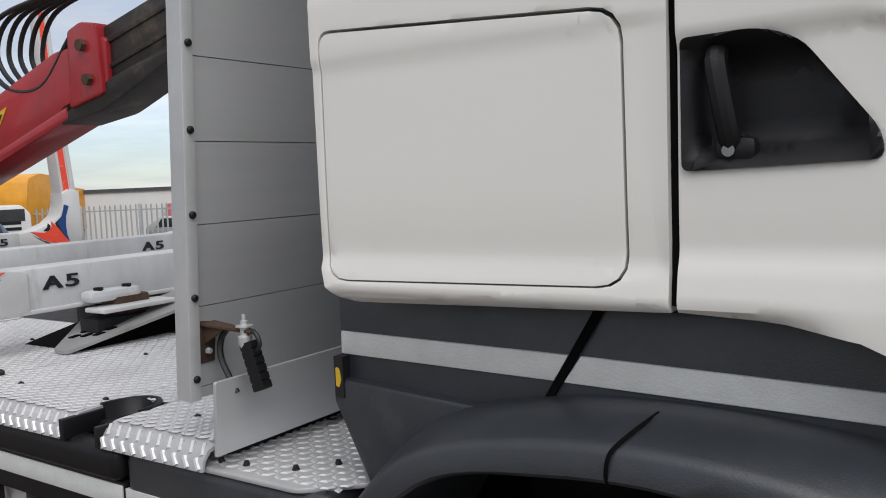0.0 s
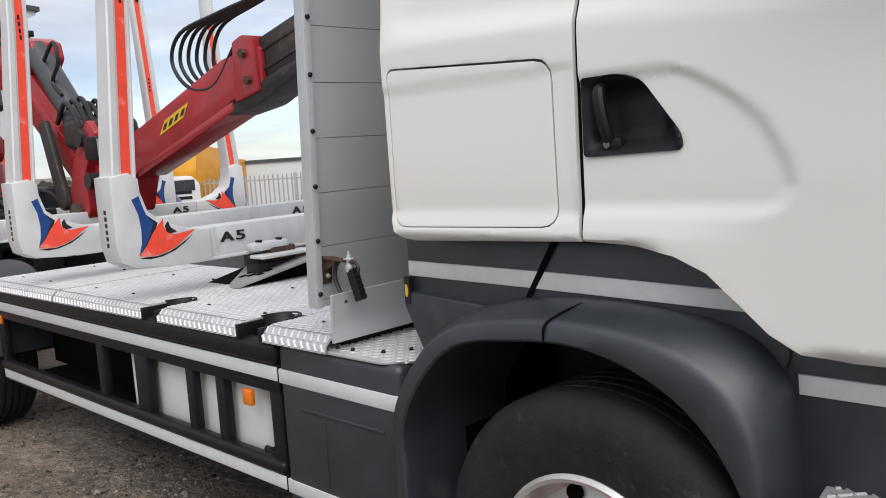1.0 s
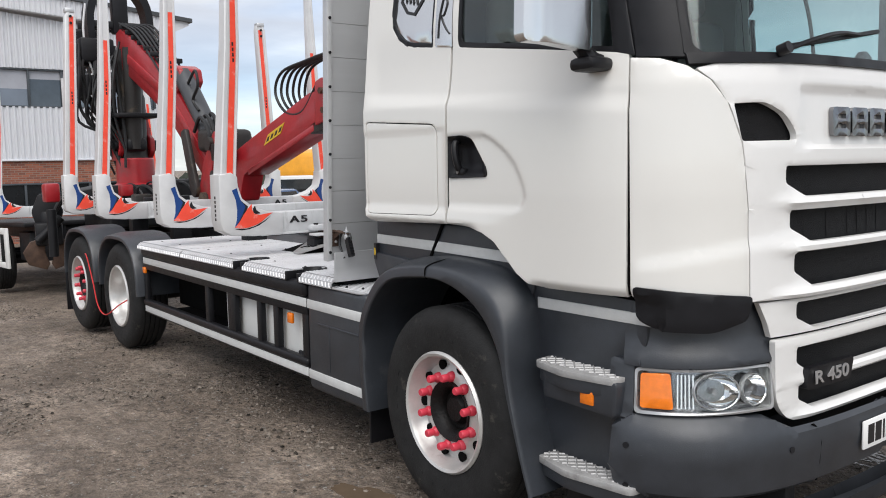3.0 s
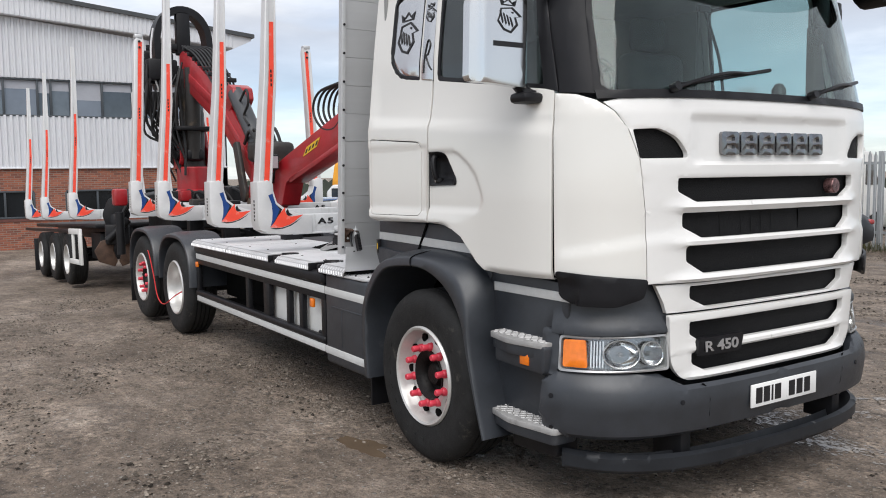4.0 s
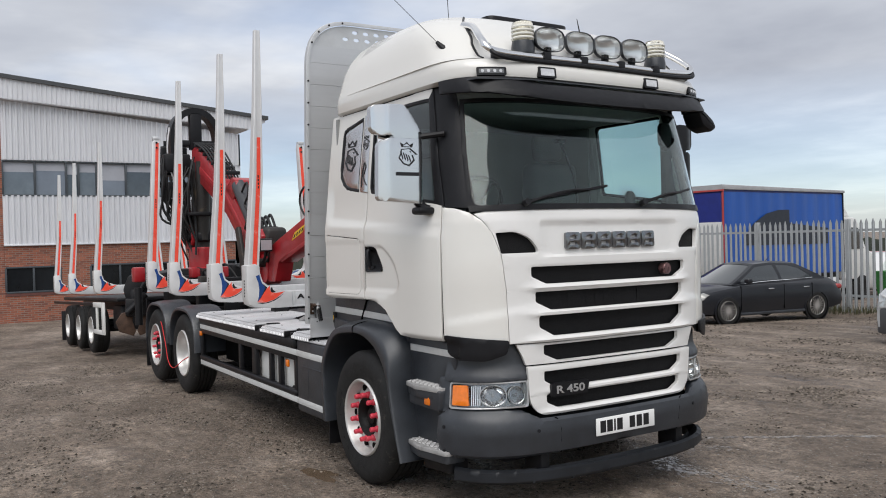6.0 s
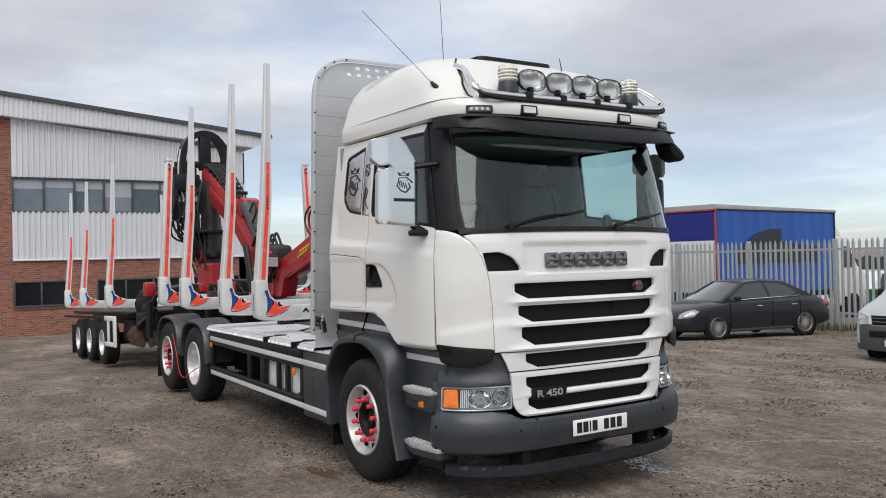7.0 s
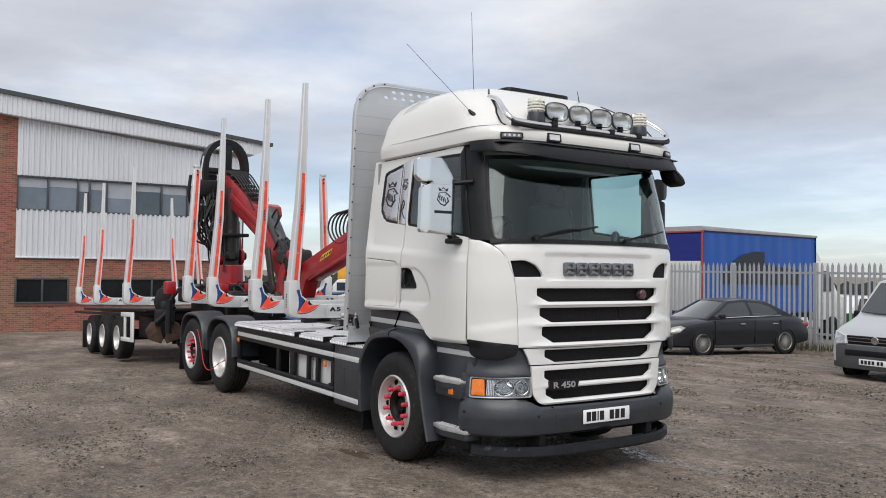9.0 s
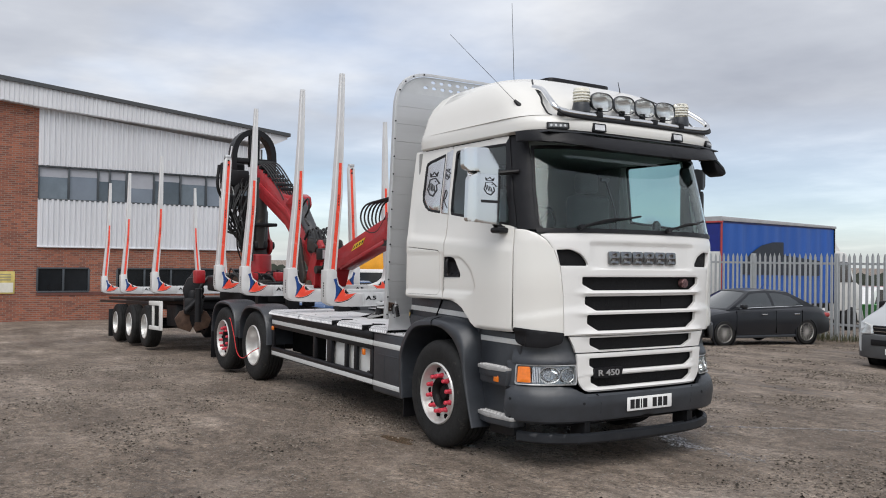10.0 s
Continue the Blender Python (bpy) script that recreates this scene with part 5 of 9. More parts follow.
# ---- cab interior
bm = B()
prism(bm, rounded([(0.78, 1.36), (1.12, 1.36), (1.18, 1.93), (1.10, 1.965), (0.86, 1.94), (0.80, 1.80)], 0.04), -0.92, 0.92, "y", 0.02)
part("dashboard", bm, CAB_IN, truck, "dark grey dashboard")
for y in (-0.62, 0.62):
    bm = B()
    box(bm, (-0.05, y - 0.27, 1.55), (0.48, y + 0.27, 1.80), 0.07, 3)
    box(bm, (-0.12, y - 0.26, 1.70), (0.06, y + 0.26, 2.42), 0.07, 3, )
    box(bm, (-0.12, y - 0.14, 2.44), (0.0, y + 0.14, 2.66), 0.05, 3)
    part("driver_seat" if y < 0 else "passenger_seat", bm, CAB_IN, truck, "grey fabric cab seat")
mm = pose(0.62, -0.62, 2.02, 0, -62, 0)
bm = B()
loop = [mm @ Vector((0.225 * math.cos(a), 0.225 * math.sin(a), 0)) for a in np.linspace(0, 2 * math.pi, 33)]
tube(bm, loop, 0.016, 8, 1)
for a in (0.5, 2.64, 4.71):
    cyl(bm, mm @ Vector((0, 0, -0.03)), mm @ Vector((0.22 * math.cos(a), 0.22 * math.sin(a), 0)), 0.014, seg=6)
lathe(bm, [(0.0, -0.06), (0.075, -0.05), (0.075, -0.01), (0.0, 0.0)], mm, 16)
part("steering_wheel", bm, BLACK_P, truck, "black steering wheel")
part("back_curtain", box(B(), (-0.596, -1.12, 1.38), (-0.56, 1.12, 2.78), 0.01), REAR_TRIM, truck, "grey padded rear cab wall")
part("sleeper_curtain", box(B(), (-0.56, 1.035, 1.60), (0.0, 1.06, 2.74), 0.008), REAR_TRIM, truck, "grey sleeper curtain")
part("headliner", box(B(), (-0.58, -1.05, 2.74), (0.98, 1.05, 2.785), 0.01), HEADLINER, truck, "grey headliner with storage")
st = part("device_stalk", tube(B(), [(1.12, -0.08, 1.97), (1.10, -0.10, 2.2), (1.08, -0.16, 2.38), (1.07, -0.18, 2.45)], 0.008, 6, 5), BLACK_P, truck, "thin black holder stalk behind the windscreen")
part("stalk_head", box(B(), (1.05, -0.23, 2.44), (1.08, -0.14, 2.475), 0.008), BLACK_P, st)
part("dash_bottle", lathe(B(), [(0.0, 0), (0.04, 0.0), (0.04, 0.12), (0.02, 0.15), (0.0, 0.155)], pose(1.02, 0.52, 1.965), 14), BLACK_P, truck)
part("interior_mirror", prism(B(), rounded([(0.82, 2.46), (0.94, 2.46), (0.94, 2.64), (0.82, 2.64)], 0.04), 1.02, 1.06, "x", 0.01), BLACK_P, truck)

# ---- wheel arches
def arch(inner, outer, y_face, y_deep, s, material, parent, name, label, n=6):
    """A lipped arch swept between an opening curve and an outer curve."""
    a, b = smooth_path([(x, 0, z) for x, z in inner], n), smooth_path([(x, 0, z) for x, z in outer], n)
    bm = B()
    loops = []
    for p, q in zip(a, b):
        def at(f, y):
            r = p.lerp(q, f)
            return (r.x, y * s, r.z)
        loops.append([at(0.0, y_deep), at(0.0, y_face + 0.02), at(0.04, y_face + 0.005), at(0.11, y_face), at(0.50, y_face + 0.002), at(0.60, y_face + 0.008), at(0.68, y_face + 0.022), at(0.93, y_face + 0.10), at(1.0, y_face + 0.15), at(1.0, y_deep), at(0.5, y_deep)])
    rings(bm, loops)
    return part(name, bm, material, parent, label, smooth=38)
A_IN = [(-0.60, 0.36), (-0.625, 0.62), (-0.60, 0.84), (-0.42, 1.045), (-0.18, 1.10), (0.06, 1.10), (0.27, 1.015), (0.405, 0.86), (0.475, 0.64), (0.54, 0.44), (0.60, 0.27)]
A_OUT = [(-0.70, 0.36), (-0.715, 0.62), (-0.690, 0.87), (-0.50, 1.105), (-0.22, 1.190), (0.12, 1.196), (0.37, 1.150), (0.478, 1.02), (0.490, 0.76), (0.555, 0.48), (0.62, 0.28)]
for s in (1, -1):
    Y = lambda v: v * s
    fa = arch(A_IN, A_OUT, -1.275, -0.80, s, GREY_P, truck, "front_wheel_arch", "dark grey plastic wheel arch, faded and scuffed")
    part("arch_seam", tube(B(), [(-0.075, Y(-1.265), 1.108), (-0.075, Y(-1.2755), 1.125), (-0.068, Y(-1.2745), 1.160), (-0.050, Y(-1.235), 1.182), (-0.035, Y(-1.16), 1.195)], 0.0035, 5, 4), GAP, fa)
    bm = B()
    rings(bm, [[(x, Y(-1.0), z), (x, Y(-0.55), z)] for x, z in [(p.x, p.z + 0.02) for p in smooth_path([(x, 0, z) for x, z in A_IN], 4)]], caps=False, closed=False)
    part("arch_liner", bm, GAP, fa)
    # dark panel above the arch, with reflective strip in two lengths
    pan = [(-0.728, 1.345), (-0.728, 1.10), (-0.64, 0.98), (-0.46, 1.10), (0.36, 1.10), (0.44, 1.04), (0.47, 1.10), (0.47, 1.16), (0.44, 1.19), (0.36, 1.28), (0.22, 1.345)]
    up_p = part("cab_side_skirt", prism(B(), pan, Y(-1.02), Y(-1.105), "y", 0.008), GREY_P, truck, "dark grey panel under the cab")
    part("reflective_strip", prism(B(), [(-0.722, 1.222), (-0.240, 1.213), (-0.205, 1.261), (-0.720, 1.269)], Y(-1.10), Y(-1.110), "y", 0.003), REFLECT, up_p, "silver reflective strip")
    part("reflective_strip", prism(B(), [(-0.222, 1.212), (0.405, 1.197), (0.350, 1.246), (-0.188, 1.261)], Y(-1.10), Y(-1.110), "y", 0.003), REFLECT, up_p)
    part("panel_gap", prism(B(), [(-0.262, 1.175), (-0.246, 1.175), (-0.140, 1.345), (-0.158, 1.345)], Y(-1.09), Y(-1.1125), "y"), GAP, up_p)
    wedge = [(-0.736, 1.125), (-0.62, 0.90), (-0.52, 1.02), (-0.30, 1.15), (-0.734, 1.175)]
    part("arch_wedge", prism(B(), wedge, Y(-1.04), Y(-1.125), "y", 0.01), GREY_P, up_p)
    if s == 1:
        part("warning_sticker", prism(B(), [(-0.728, 1.135), (-0.705, 1.135), (-0.705, 1.220), (-0.728, 1.220)], -1.10, -1.1275, "y"), DECAL_BLK, up_p, "small black and yellow sticker")
        part("sticker_sign", prism(B(), rounded([(-0.724, 1.158), (-0.716, 1.156), (-0.710, 1.172), (-0.714, 1.196), (-0.724, 1.198)], 0.005), -1.10, -1.1282, "y"), YELLOW, up_p)

# ---- wheels
def tyre_mesh(r, w, rim_r):
    """Tyre about the y axis, outer face at y = 0, with a grooved tread."""
    prof = [(rim_r - 0.006, 0.012), (rim_r + 0.012, 0.0), (rim_r + 0.05, -0.004), (r - 0.10, -0.014), (r - 0.055, -0.008), (r - 0.030, 0.004), (r - 0.012, 0.020)]
    half = [(r - 0.004, 0.034)]
    k = 5
    for i in range(k):
        y0 = 0.04 + (w - 0.08) * i / k
        y1 = 0.04 + (w - 0.08) * (i + 1) / k
        half += [(r, y0 + 0.004), (r, y1 - 0.010), (r - 0.014, y1 - 0.008), (r - 0.014, y1 + 0.001)]
    prof = prof + half[:-2]
    prof += [(r - 0.01, w - 0.03), (r - 0.05, w), (rim_r + 0.03, w + 0.004), (rim_r, w - 0.01)]
    bm = B()
    lathe(bm, prof, pose(0, 0, 0, -90, 0, 0), 72)
    # raised letters band as plain blocks
    for i in range(26):
        if i % 13 < 9:
            box(bm, (-0.014, -0.0115, r - 0.135), (0.014, -0.006, r - 0.112), m=Matrix.Rotation(2 * math.pi * i / 26, 4, 'Y'))
    return finish("tyre", bm, RUBBER, 40)

def rim_front_mesh(rr):
    """Dished steel wheel with ten hand holes, outer lip at y = 0."""
    bm = B()
    lathe(bm, [(rr, 0.02), (rr + 0.004, 0.0), (rr - 0.006, -0.012), (rr - 0.018, -0.006), (rr - 0.026, 0.016), (rr - 0.034, 0.045), (rr - 0.05, 0.070), (rr - 0.075, 0.066), (rr - 0.095, 0.052), (rr - 0.115, 0.045), (0.145, 0.044), (0.130, 0.046), (0.124, 0.06), (0.124, 0.13)], pose(0, 0, 0, -90, 0, 0), 60)
    return finish("rim", bm, RIM, 40)

def rim_deep_mesh(rr):
    bm = B()
    lathe(bm, [(rr, 0.02), (rr + 0.004, 0.0), (rr - 0.006, -0.012), (rr - 0.018, -0.006), (rr - 0.026, 0.02), (rr - 0.036, 0.06), (rr - 0.045, 0.14), (rr - 0.07, 0.165), (rr - 0.12, 0.17), (0.15, 0.165), (0.14, 0.165), (0.13, 0.12), (0.10, 0.10), (0.0, 0.095)], pose(0, 0, 0, -90, 0, 0), 60)
    return finish("rim", bm, RIM, 40)

RR = 0.282
TYRE_F, TYRE_R = tyre_mesh(0.492, 0.33, RR), tyre_mesh(0.485, 0.30, RR)
RIM_F, RIM_D = rim_front_mesh(RR), rim_deep_mesh(RR)
bm = lathe(B(), [(0.024, -0.010), (0.024, 0.008), (0.0, 0.008)], pose(0, 0.062, RR - 0.066, 90, 0, 0), 12)
HOLE = finish("hand_hole", bm, GAP)
bm = lathe(B(), [(0.0, 0.07), (0.055, 0.07), (0.075, 0.10), (0.095, 0.10), (0.10, 0.07), (0.118, 0.05), (0.142, 0.036), (0.146, 0.044), (0.146, 0.2)], pose(0, 0, 0, -90, 0, 0), 24)
HUBM = finish("hub", bm, HUB_BLK)
bm = lathe(B(), [(0.0, -0.054), (0.015, -0.054), (0.019, -0.047), (0.018, -0.014), (0.024, -0.006), (0.026, 0.014), (0.0, 0.014)], pose(0, 0, 0, -90, 0, 0), 12)
NUT = finish("nut_cover", bm, RED_CAP)

def wheel(parent, place, s, kind, tyre=None, caps=True, label="", size=1.0):
    """s: 1 on the driver's side, -1 on the other. kind: dished or deep."""
    w = new("wheel")
    w.parent = parent
    w.matrix_basis = pose(*place) @ pose(0, 0, 0, 0, 0, 0 if s > 0 else 180)
    w.scale = (size,) * 3
    tagged(w, label)
    link_mesh("tyre", tyre or TYRE_F, w, "worn black truck tyre")
    if kind == "dished":
        r_ob = link_mesh("rim", RIM_F, w, "silver painted steel rim")
        link_mesh("hub", HUBM, w, "greasy black hub")
        for i in range(10):
            link_mesh("hand_hole", HOLE, w).matrix_basis = Matrix.Rotation(2 * math.pi * (i + 0.5) / 10, 4, 'Y')
        for i in range(10):
            if not caps:
                break
            a = 2 * math.pi * (i + 0.35) / 10
            nut = link_mesh("nut_cover", NUT, w, "red wheel nut cover")
            nut.matrix_basis = pose(0.165 * math.cos(a), 0.040, 0.165 * math.sin(a))
    else:
        link_mesh("rim", RIM_D, w, "deep dished pale steel rim")
    return w
for s in (1, -1):
    wheel(truck, (0, -1.248 * s, 0.488), s, "dished", label="steered front wheel with red nut covers")
    wheel(truck, (-4.90, -1.235 * s, 0.478), s, "deep", TYRE_R, label="drive wheel with a deep dished rim")
    wheel(truck, (-6.20, -1.245 * s, 0.468), s, "dished", TYRE_R, label="rear wheel with red nut covers")
# red air line looped between the rear wheels
part("air_line", tube(B(), [(-6.2, -1.19, 0.66), (-5.85, -1.26, 0.80), (-5.62, -1.27, 0.55), (-5.45, -1.28, 0.33), (-5.2, -1.28, 0.27), (-4.98, -1.22, 0.38), (-4.90, -1.12, 0.45)], 0.0065, 6, 6), mat("red_air_line", (0.55, 0.03, 0.03), 0.4, var=0.1), truck, "thin red coiled air line")

# ---- chassis and axles
bm = B()
for y in (-0.42, 0.42):
    box(bm, (-8.6, y - 0.04, 0.62), (0.9, y + 0.04, 0.90), 0.01)
for x in (-8.4, -7.2, -5.6, -4.2, -3.0, -1.8, -0.8):
    box(bm, (x - 0.05, -0.42, 0.66), (x + 0.05, 0.42, 0.86), 0.01)
part("chassis_frame", bm, BLACK_M, truck, "black steel chassis frame")
for x in (0, -4.90, -6.20):
    bm = cyl(B(), (x, -1.0, 0.48), (x, 1.0, 0.48), 0.075, seg=14)
    box(bm, (x - 0.09, -0.55, 0.38), (x + 0.09, 0.55, 0.58), 0.06)
    part("axle", bm, BLACK_M, truck, "black axle")
part("engine_block", box(B(), (-0.55, -0.45, 0.45), (0.85, 0.45, 1.28), 0.08), BLACK_M, truck, "dark engine underside")

# rear wheel arches: two joined mudguards
for s in (1, -1):
    Y = lambda v: v * s
    for xc, back in ((-4.90, 0), (-6.20, 1)):
        inn, outr = [], []
        for k in range(13):
            a = math.pi * (0.02 + 0.96 * k / 12)
            sq = 1 / max(abs(math.cos(a)) ** 3.0 + math.sin(a) ** 3.0, 1e-6) ** (1 / 3.0)
            inn.append((xc - 0.545 * sq * math.cos(a), 0.50 + 0.50 * sq * math.sin(a)))
            outr.append((xc - 0.585 * sq * math.cos(a), 0.50 + 0.56 * sq * math.sin(a)))
        arch(inn, outr, -1.255, -0.86, s, GREY_P, truck, "rear_mudguard", "dark grey rear mudguard", 3)
    part("mud_flap", box(B(), (-6.90, Y(-0.90), 0.10), (-6.88, Y(-1.22), 0.62), 0.006), BLACK_P, truck, "black rubber mud flap")

# ---- side guard with tank behind it
for s in (1, -1):
    Y = lambda v: v * s
    guard = part("side_guard", box(B(), (-4.30, Y(-1.14), 0.845), (-1.375, Y(-1.215), 0.935), 0.028, 3), BLACK_P, truck, "black side guard with silver reflective strips")
    bm = B()
    box(bm, (-4.30, Y(-1.15), 0.735), (-1.375, Y(-1.195), 0.845), 0.006)
    box(bm, (-4.30, Y(-1.15), 0.355), (-1.375, Y(-1.195), 0.425), 0.006)
    box(bm, (-4.30, Y(-1.15), 0.425), (-1.375, Y(-1.21), 0.475), 0.018, 3)
    for x0, x1 in ((-4.31, -4.245), (-2.95, -2.88), (-2.545, -2.42), (-2.075, -2.015), (-1.835, -1.770), (-1.45, -1.375)):
        box(bm, (x0, Y(-1.15), 0.42), (x1, Y(-1.192), 0.80), 0.008)
    part("guard_frame", bm, BLACK_P, guard)
    part("reflective_strip", box(B(), (-4.29, Y(-1.19), 0.785), (-1.38, Y(-1.1985), 0.838), 0.002), REFLECT, guard, "silver reflective strip")
    part("reflective_strip", box(B(), (-4.29, Y(-1.19), 0.368), (-1.38, Y(-1.1985), 0.420), 0.002), REFLECT, guard, "silver reflective strip")
    # black sheets added behind the guard to block light and stand in for shade
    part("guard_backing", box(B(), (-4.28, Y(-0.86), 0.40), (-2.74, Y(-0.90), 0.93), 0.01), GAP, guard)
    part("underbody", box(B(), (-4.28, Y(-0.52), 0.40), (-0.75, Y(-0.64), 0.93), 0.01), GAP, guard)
    for x in (-1.58, -4.26):
        part("side_lamp", box(B(), (x - 0.035, Y(-1.185), 0.660 if x > -3 else 0.70), (x + 0.025, Y(-1.208), 0.725 if x > -3 else 0.755), 0.008), AMBER, guard, "amber side marker lamp")
    part("storage_tank", box(B(), (-2.74, Y(-0.70), 0.43), (-1.565, Y(-1.125), 0.82), 0.05, 3), TANK, truck, "white plastic storage tank behind the side guard")
    bm = B()
    box(bm, (-1.58, Y(-0.9), 0.44), (-1.40, Y(-1.10), 0.78), 0.02)
    cyl(bm, (-1.50, Y(-1.09), 0.50), (-1.50, Y(-1.16), 0.50), 0.018, seg=10)
    cyl(bm, (-1.56, Y(-1.15), 0.50), (-1.42, Y(-1.15), 0.485), 0.012, seg=8)
    part("valve_box", bm, BLACK_M, truck, "black valve box with a tap")
    guard.matrix_basis = pose(0, 0, 0.008, 0, 0.49, 0)
    # grey locker between guard and wheel arch
    lk = part("side_locker", box(B(), (-1.365, Y(-0.75), 0.30), (-0.715, Y(-1.20), 0.935), 0.03, 3), GREY_P, truck, "dark grey side locker")
    part("reflective_strip", box(B(), (-1.36, Y(-1.19), 0.785), (-0.72, Y(-1.2035), 0.838), 0.002), REFLECT, lk, "silver reflective strip")
    part("reflective_strip", box(B(), (-1.36, Y(-1.19), 0.368), (-0.72, Y(-1.2035), 0.420), 0.002), REFLECT, lk, "silver reflective strip")
    lk.matrix_basis = pose(0, 0, 0.008, 0, 0.49, 0)
    part("locker_rib", box(B(), (-1.25, Y(-1.19), 0.70), (-0.80, Y(-1.205), 0.712), 0.004), GREY_P, lk)
    part("locker_rib", box(B(), (-1.115, Y(-1.19), 0.44), (-1.108, Y(-1.203), 0.70), 0.003), GREY_P, lk)

# unseen black sheet, added to keep light off the ground under the truck
part("belly_pan", box(B(), (-4.28, -1.04, 0.36), (-0.74, 1.04, 0.405), 0.01), GAP, truck, "added black sheet between the side guards that blocks light under the truck")
for s in (1, -1):
    part("front_mud_flap", box(B(), (-0.715, -0.80 * s, 0.15), (-0.695, -1.20 * s, 0.52), 0.006), BLACK_P, truck, "black rubber mud flap")

# ---- tread plate decks
def lozenges(bm, x0, x1, y0, y1, z, pitch=0.048):
    """Raised studs in a basket pattern."""
    i = 0
    x = x0
    while x < x1:
        j, y = 0, y0
        while y < y1:
            turn = 45 if (i + j) % 2 else -45
            c, sn = math.cos(radians(turn)), math.sin(radians(turn))
            a, b = 0.0168, 0.0092
            pts = []
            for px_, py_, pz in ((-a, 0, 0), (0, -b, 0), (a, 0, 0), (0, b, 0), (-a * 0.6, 0, 0.0030), (0, -b * 0.5, 0.0030), (a * 0.6, 0, 0.0030), (0, b * 0.5, 0.0030)):
                pts.append(bm.verts.new((x + px_ * c - py_ * sn, y + px_ * sn + py_ * c, z + pz)))
            p = pts
            for f in ((0, 1, 5, 4), (1, 2, 6, 5), (2, 3, 7, 6), (3, 0, 4, 7), (4, 5, 6, 7)):
                bm.faces.new([p[k] for k in f])
            y += pitch * 0.5
            j += 1
        x += pitch * 0.5
        i += 1
    return bm
DECK_Z = 1.010
for s in (1, -1):
    for x0, x1 in ((-4.36, -3.36), (-3.34, -2.34), (-2.22, -1.575), (-1.425, -1.045)):
        # sheet with a rolled outer edge
        prof = [(-0.30, DECK_Z), (-1.10, DECK_Z), (-1.165, DECK_Z - 0.002), (-1.200, DECK_Z - 0.014), (-1.216, DECK_Z - 0.036), (-1.220, DECK_Z - 0.058), (-1.214, DECK_Z - 0.058), (-1.208, DECK_Z - 0.036), (-1.193, DECK_Z - 0.020), (-1.16, DECK_Z - 0.010), (-0.30, DECK_Z - 0.008)]
        bm = B()
        rings(bm, [[(x, y * s, z) for y, z in prof] for x in (x0, x1)])
        d = part("deck_plate", bm, TREAD_BASE, truck, "bright aluminium tread plate deck")
        if s == 1:
            bm = lozenges(B(), x0 + 0.02, x1 - 0.01, -1.165, -0.32, DECK_Z)
            ob = part("plate_studs", bm, TREAD, d, recalc=False, smooth=0)
            tagged(ob, kind="stuff")
            bm = B()
            n_r = int((x1 - x0) / 0.036)
            for k in range(n_r):
                xx = x0 + (x1 - x0) * (k + 0.5) / n_r
                for (ya, za), (yb, zb) in (((-1.185, DECK_Z - 0.008), (-1.208, DECK_Z - 0.026)), ((-1.213, DECK_Z - 0.032), (-1.2195, DECK_Z - 0.054))):
                    cyl(bm, (xx - 0.008, ya, za), (xx + 0.008, yb, zb), 0.0065, seg=6)
            tagged(part("edge_ribs", bm, TREAD, d), kind="stuff")
        if s == 1:
            bm = B()
            for xx in np.arange(x0 + 0.18, x1, 0.42):
                for y in (-0.62, -1.06):
                    cyl(bm, (xx, y, DECK_Z), (xx + 0.002, y + 0.002, DECK_Z + 0.006), 0.010, 0.006, 8)
            tagged(part("deck_bolts", bm, BLACK_M, d), kind="stuff")
    # black saddles bridging the gaps in the deck
    for x0, x1 in ((-2.34, -2.22), (-1.575, -1.425)):
        # the deck goes on behind the cut-out, which ends in a rounded black moulding
        fill = part("deck_plate", box(B(), (x0 - 0.001, -0.30 * s, DECK_Z - 0.008), (x1 + 0.001, -1.00 * s, DECK_Z)), TREAD_BASE, truck, "bright aluminium tread plate deck")
        if s == 1:
            tagged(part("plate_studs", lozenges(B(), x0 + 0.01, x1, -0.995, -0.32, DECK_Z), TREAD, fill, recalc=False, smooth=0), kind="stuff")
        xm, hw = (x0 + x1) / 2, (x1 - x0) / 2
        bm = B()
        loops = []
        for k in range(13):
            a = math.pi * k / 12
            c, d = math.cos(a), math.sin(a)
            rim = lambda q, up: (xm - (hw + q) * c, (-1.10 + (0.105 + q) * d) * s, DECK_Z + up)
            loops.append([rim(0.012, 0.002), rim(0.008, 0.007), rim(0.0, 0.006), rim(-0.012, -0.030), (xm - hw * 0.45 * c, (-1.11 + 0.05 * d) * s, DECK_Z - 0.062), (xm - hw * 0.45 * c, (-1.11 + 0.05 * d) * s, DECK_Z - 0.072), rim(0.012, -0.030)])
        rings(bm, loops)
        for q in (-1, 1):
            box(bm, (xm + q * hw - 0.010, -1.10 * s, DECK_Z - 0.060), (xm + q * hw + 0.010, -1.222 * s, DECK_Z - 0.006), 0.003)
        sad = part("deck_saddle", bm, BLACK_P, truck, "black moulded strap saddle in the deck edge")
        part("saddle_floor", box(B(), (x0 - 0.01, -0.98 * s, DECK_Z - 0.085), (x1 + 0.01, -1.205 * s, DECK_Z - 0.066)), BLACK_P, sad)
    low_d = part("lower_deck_plate", prism(B(), rounded([(-1.36, -0.45 * s), (-0.66, -0.45 * s), (-0.66, -1.10 * s), (-0.78, -1.205 * s), (-1.36, -1.205 * s)], 0.02), 0.946, 0.958, "z", 0.003), TREAD_BASE, truck, "aluminium tread plate step behind the cab")
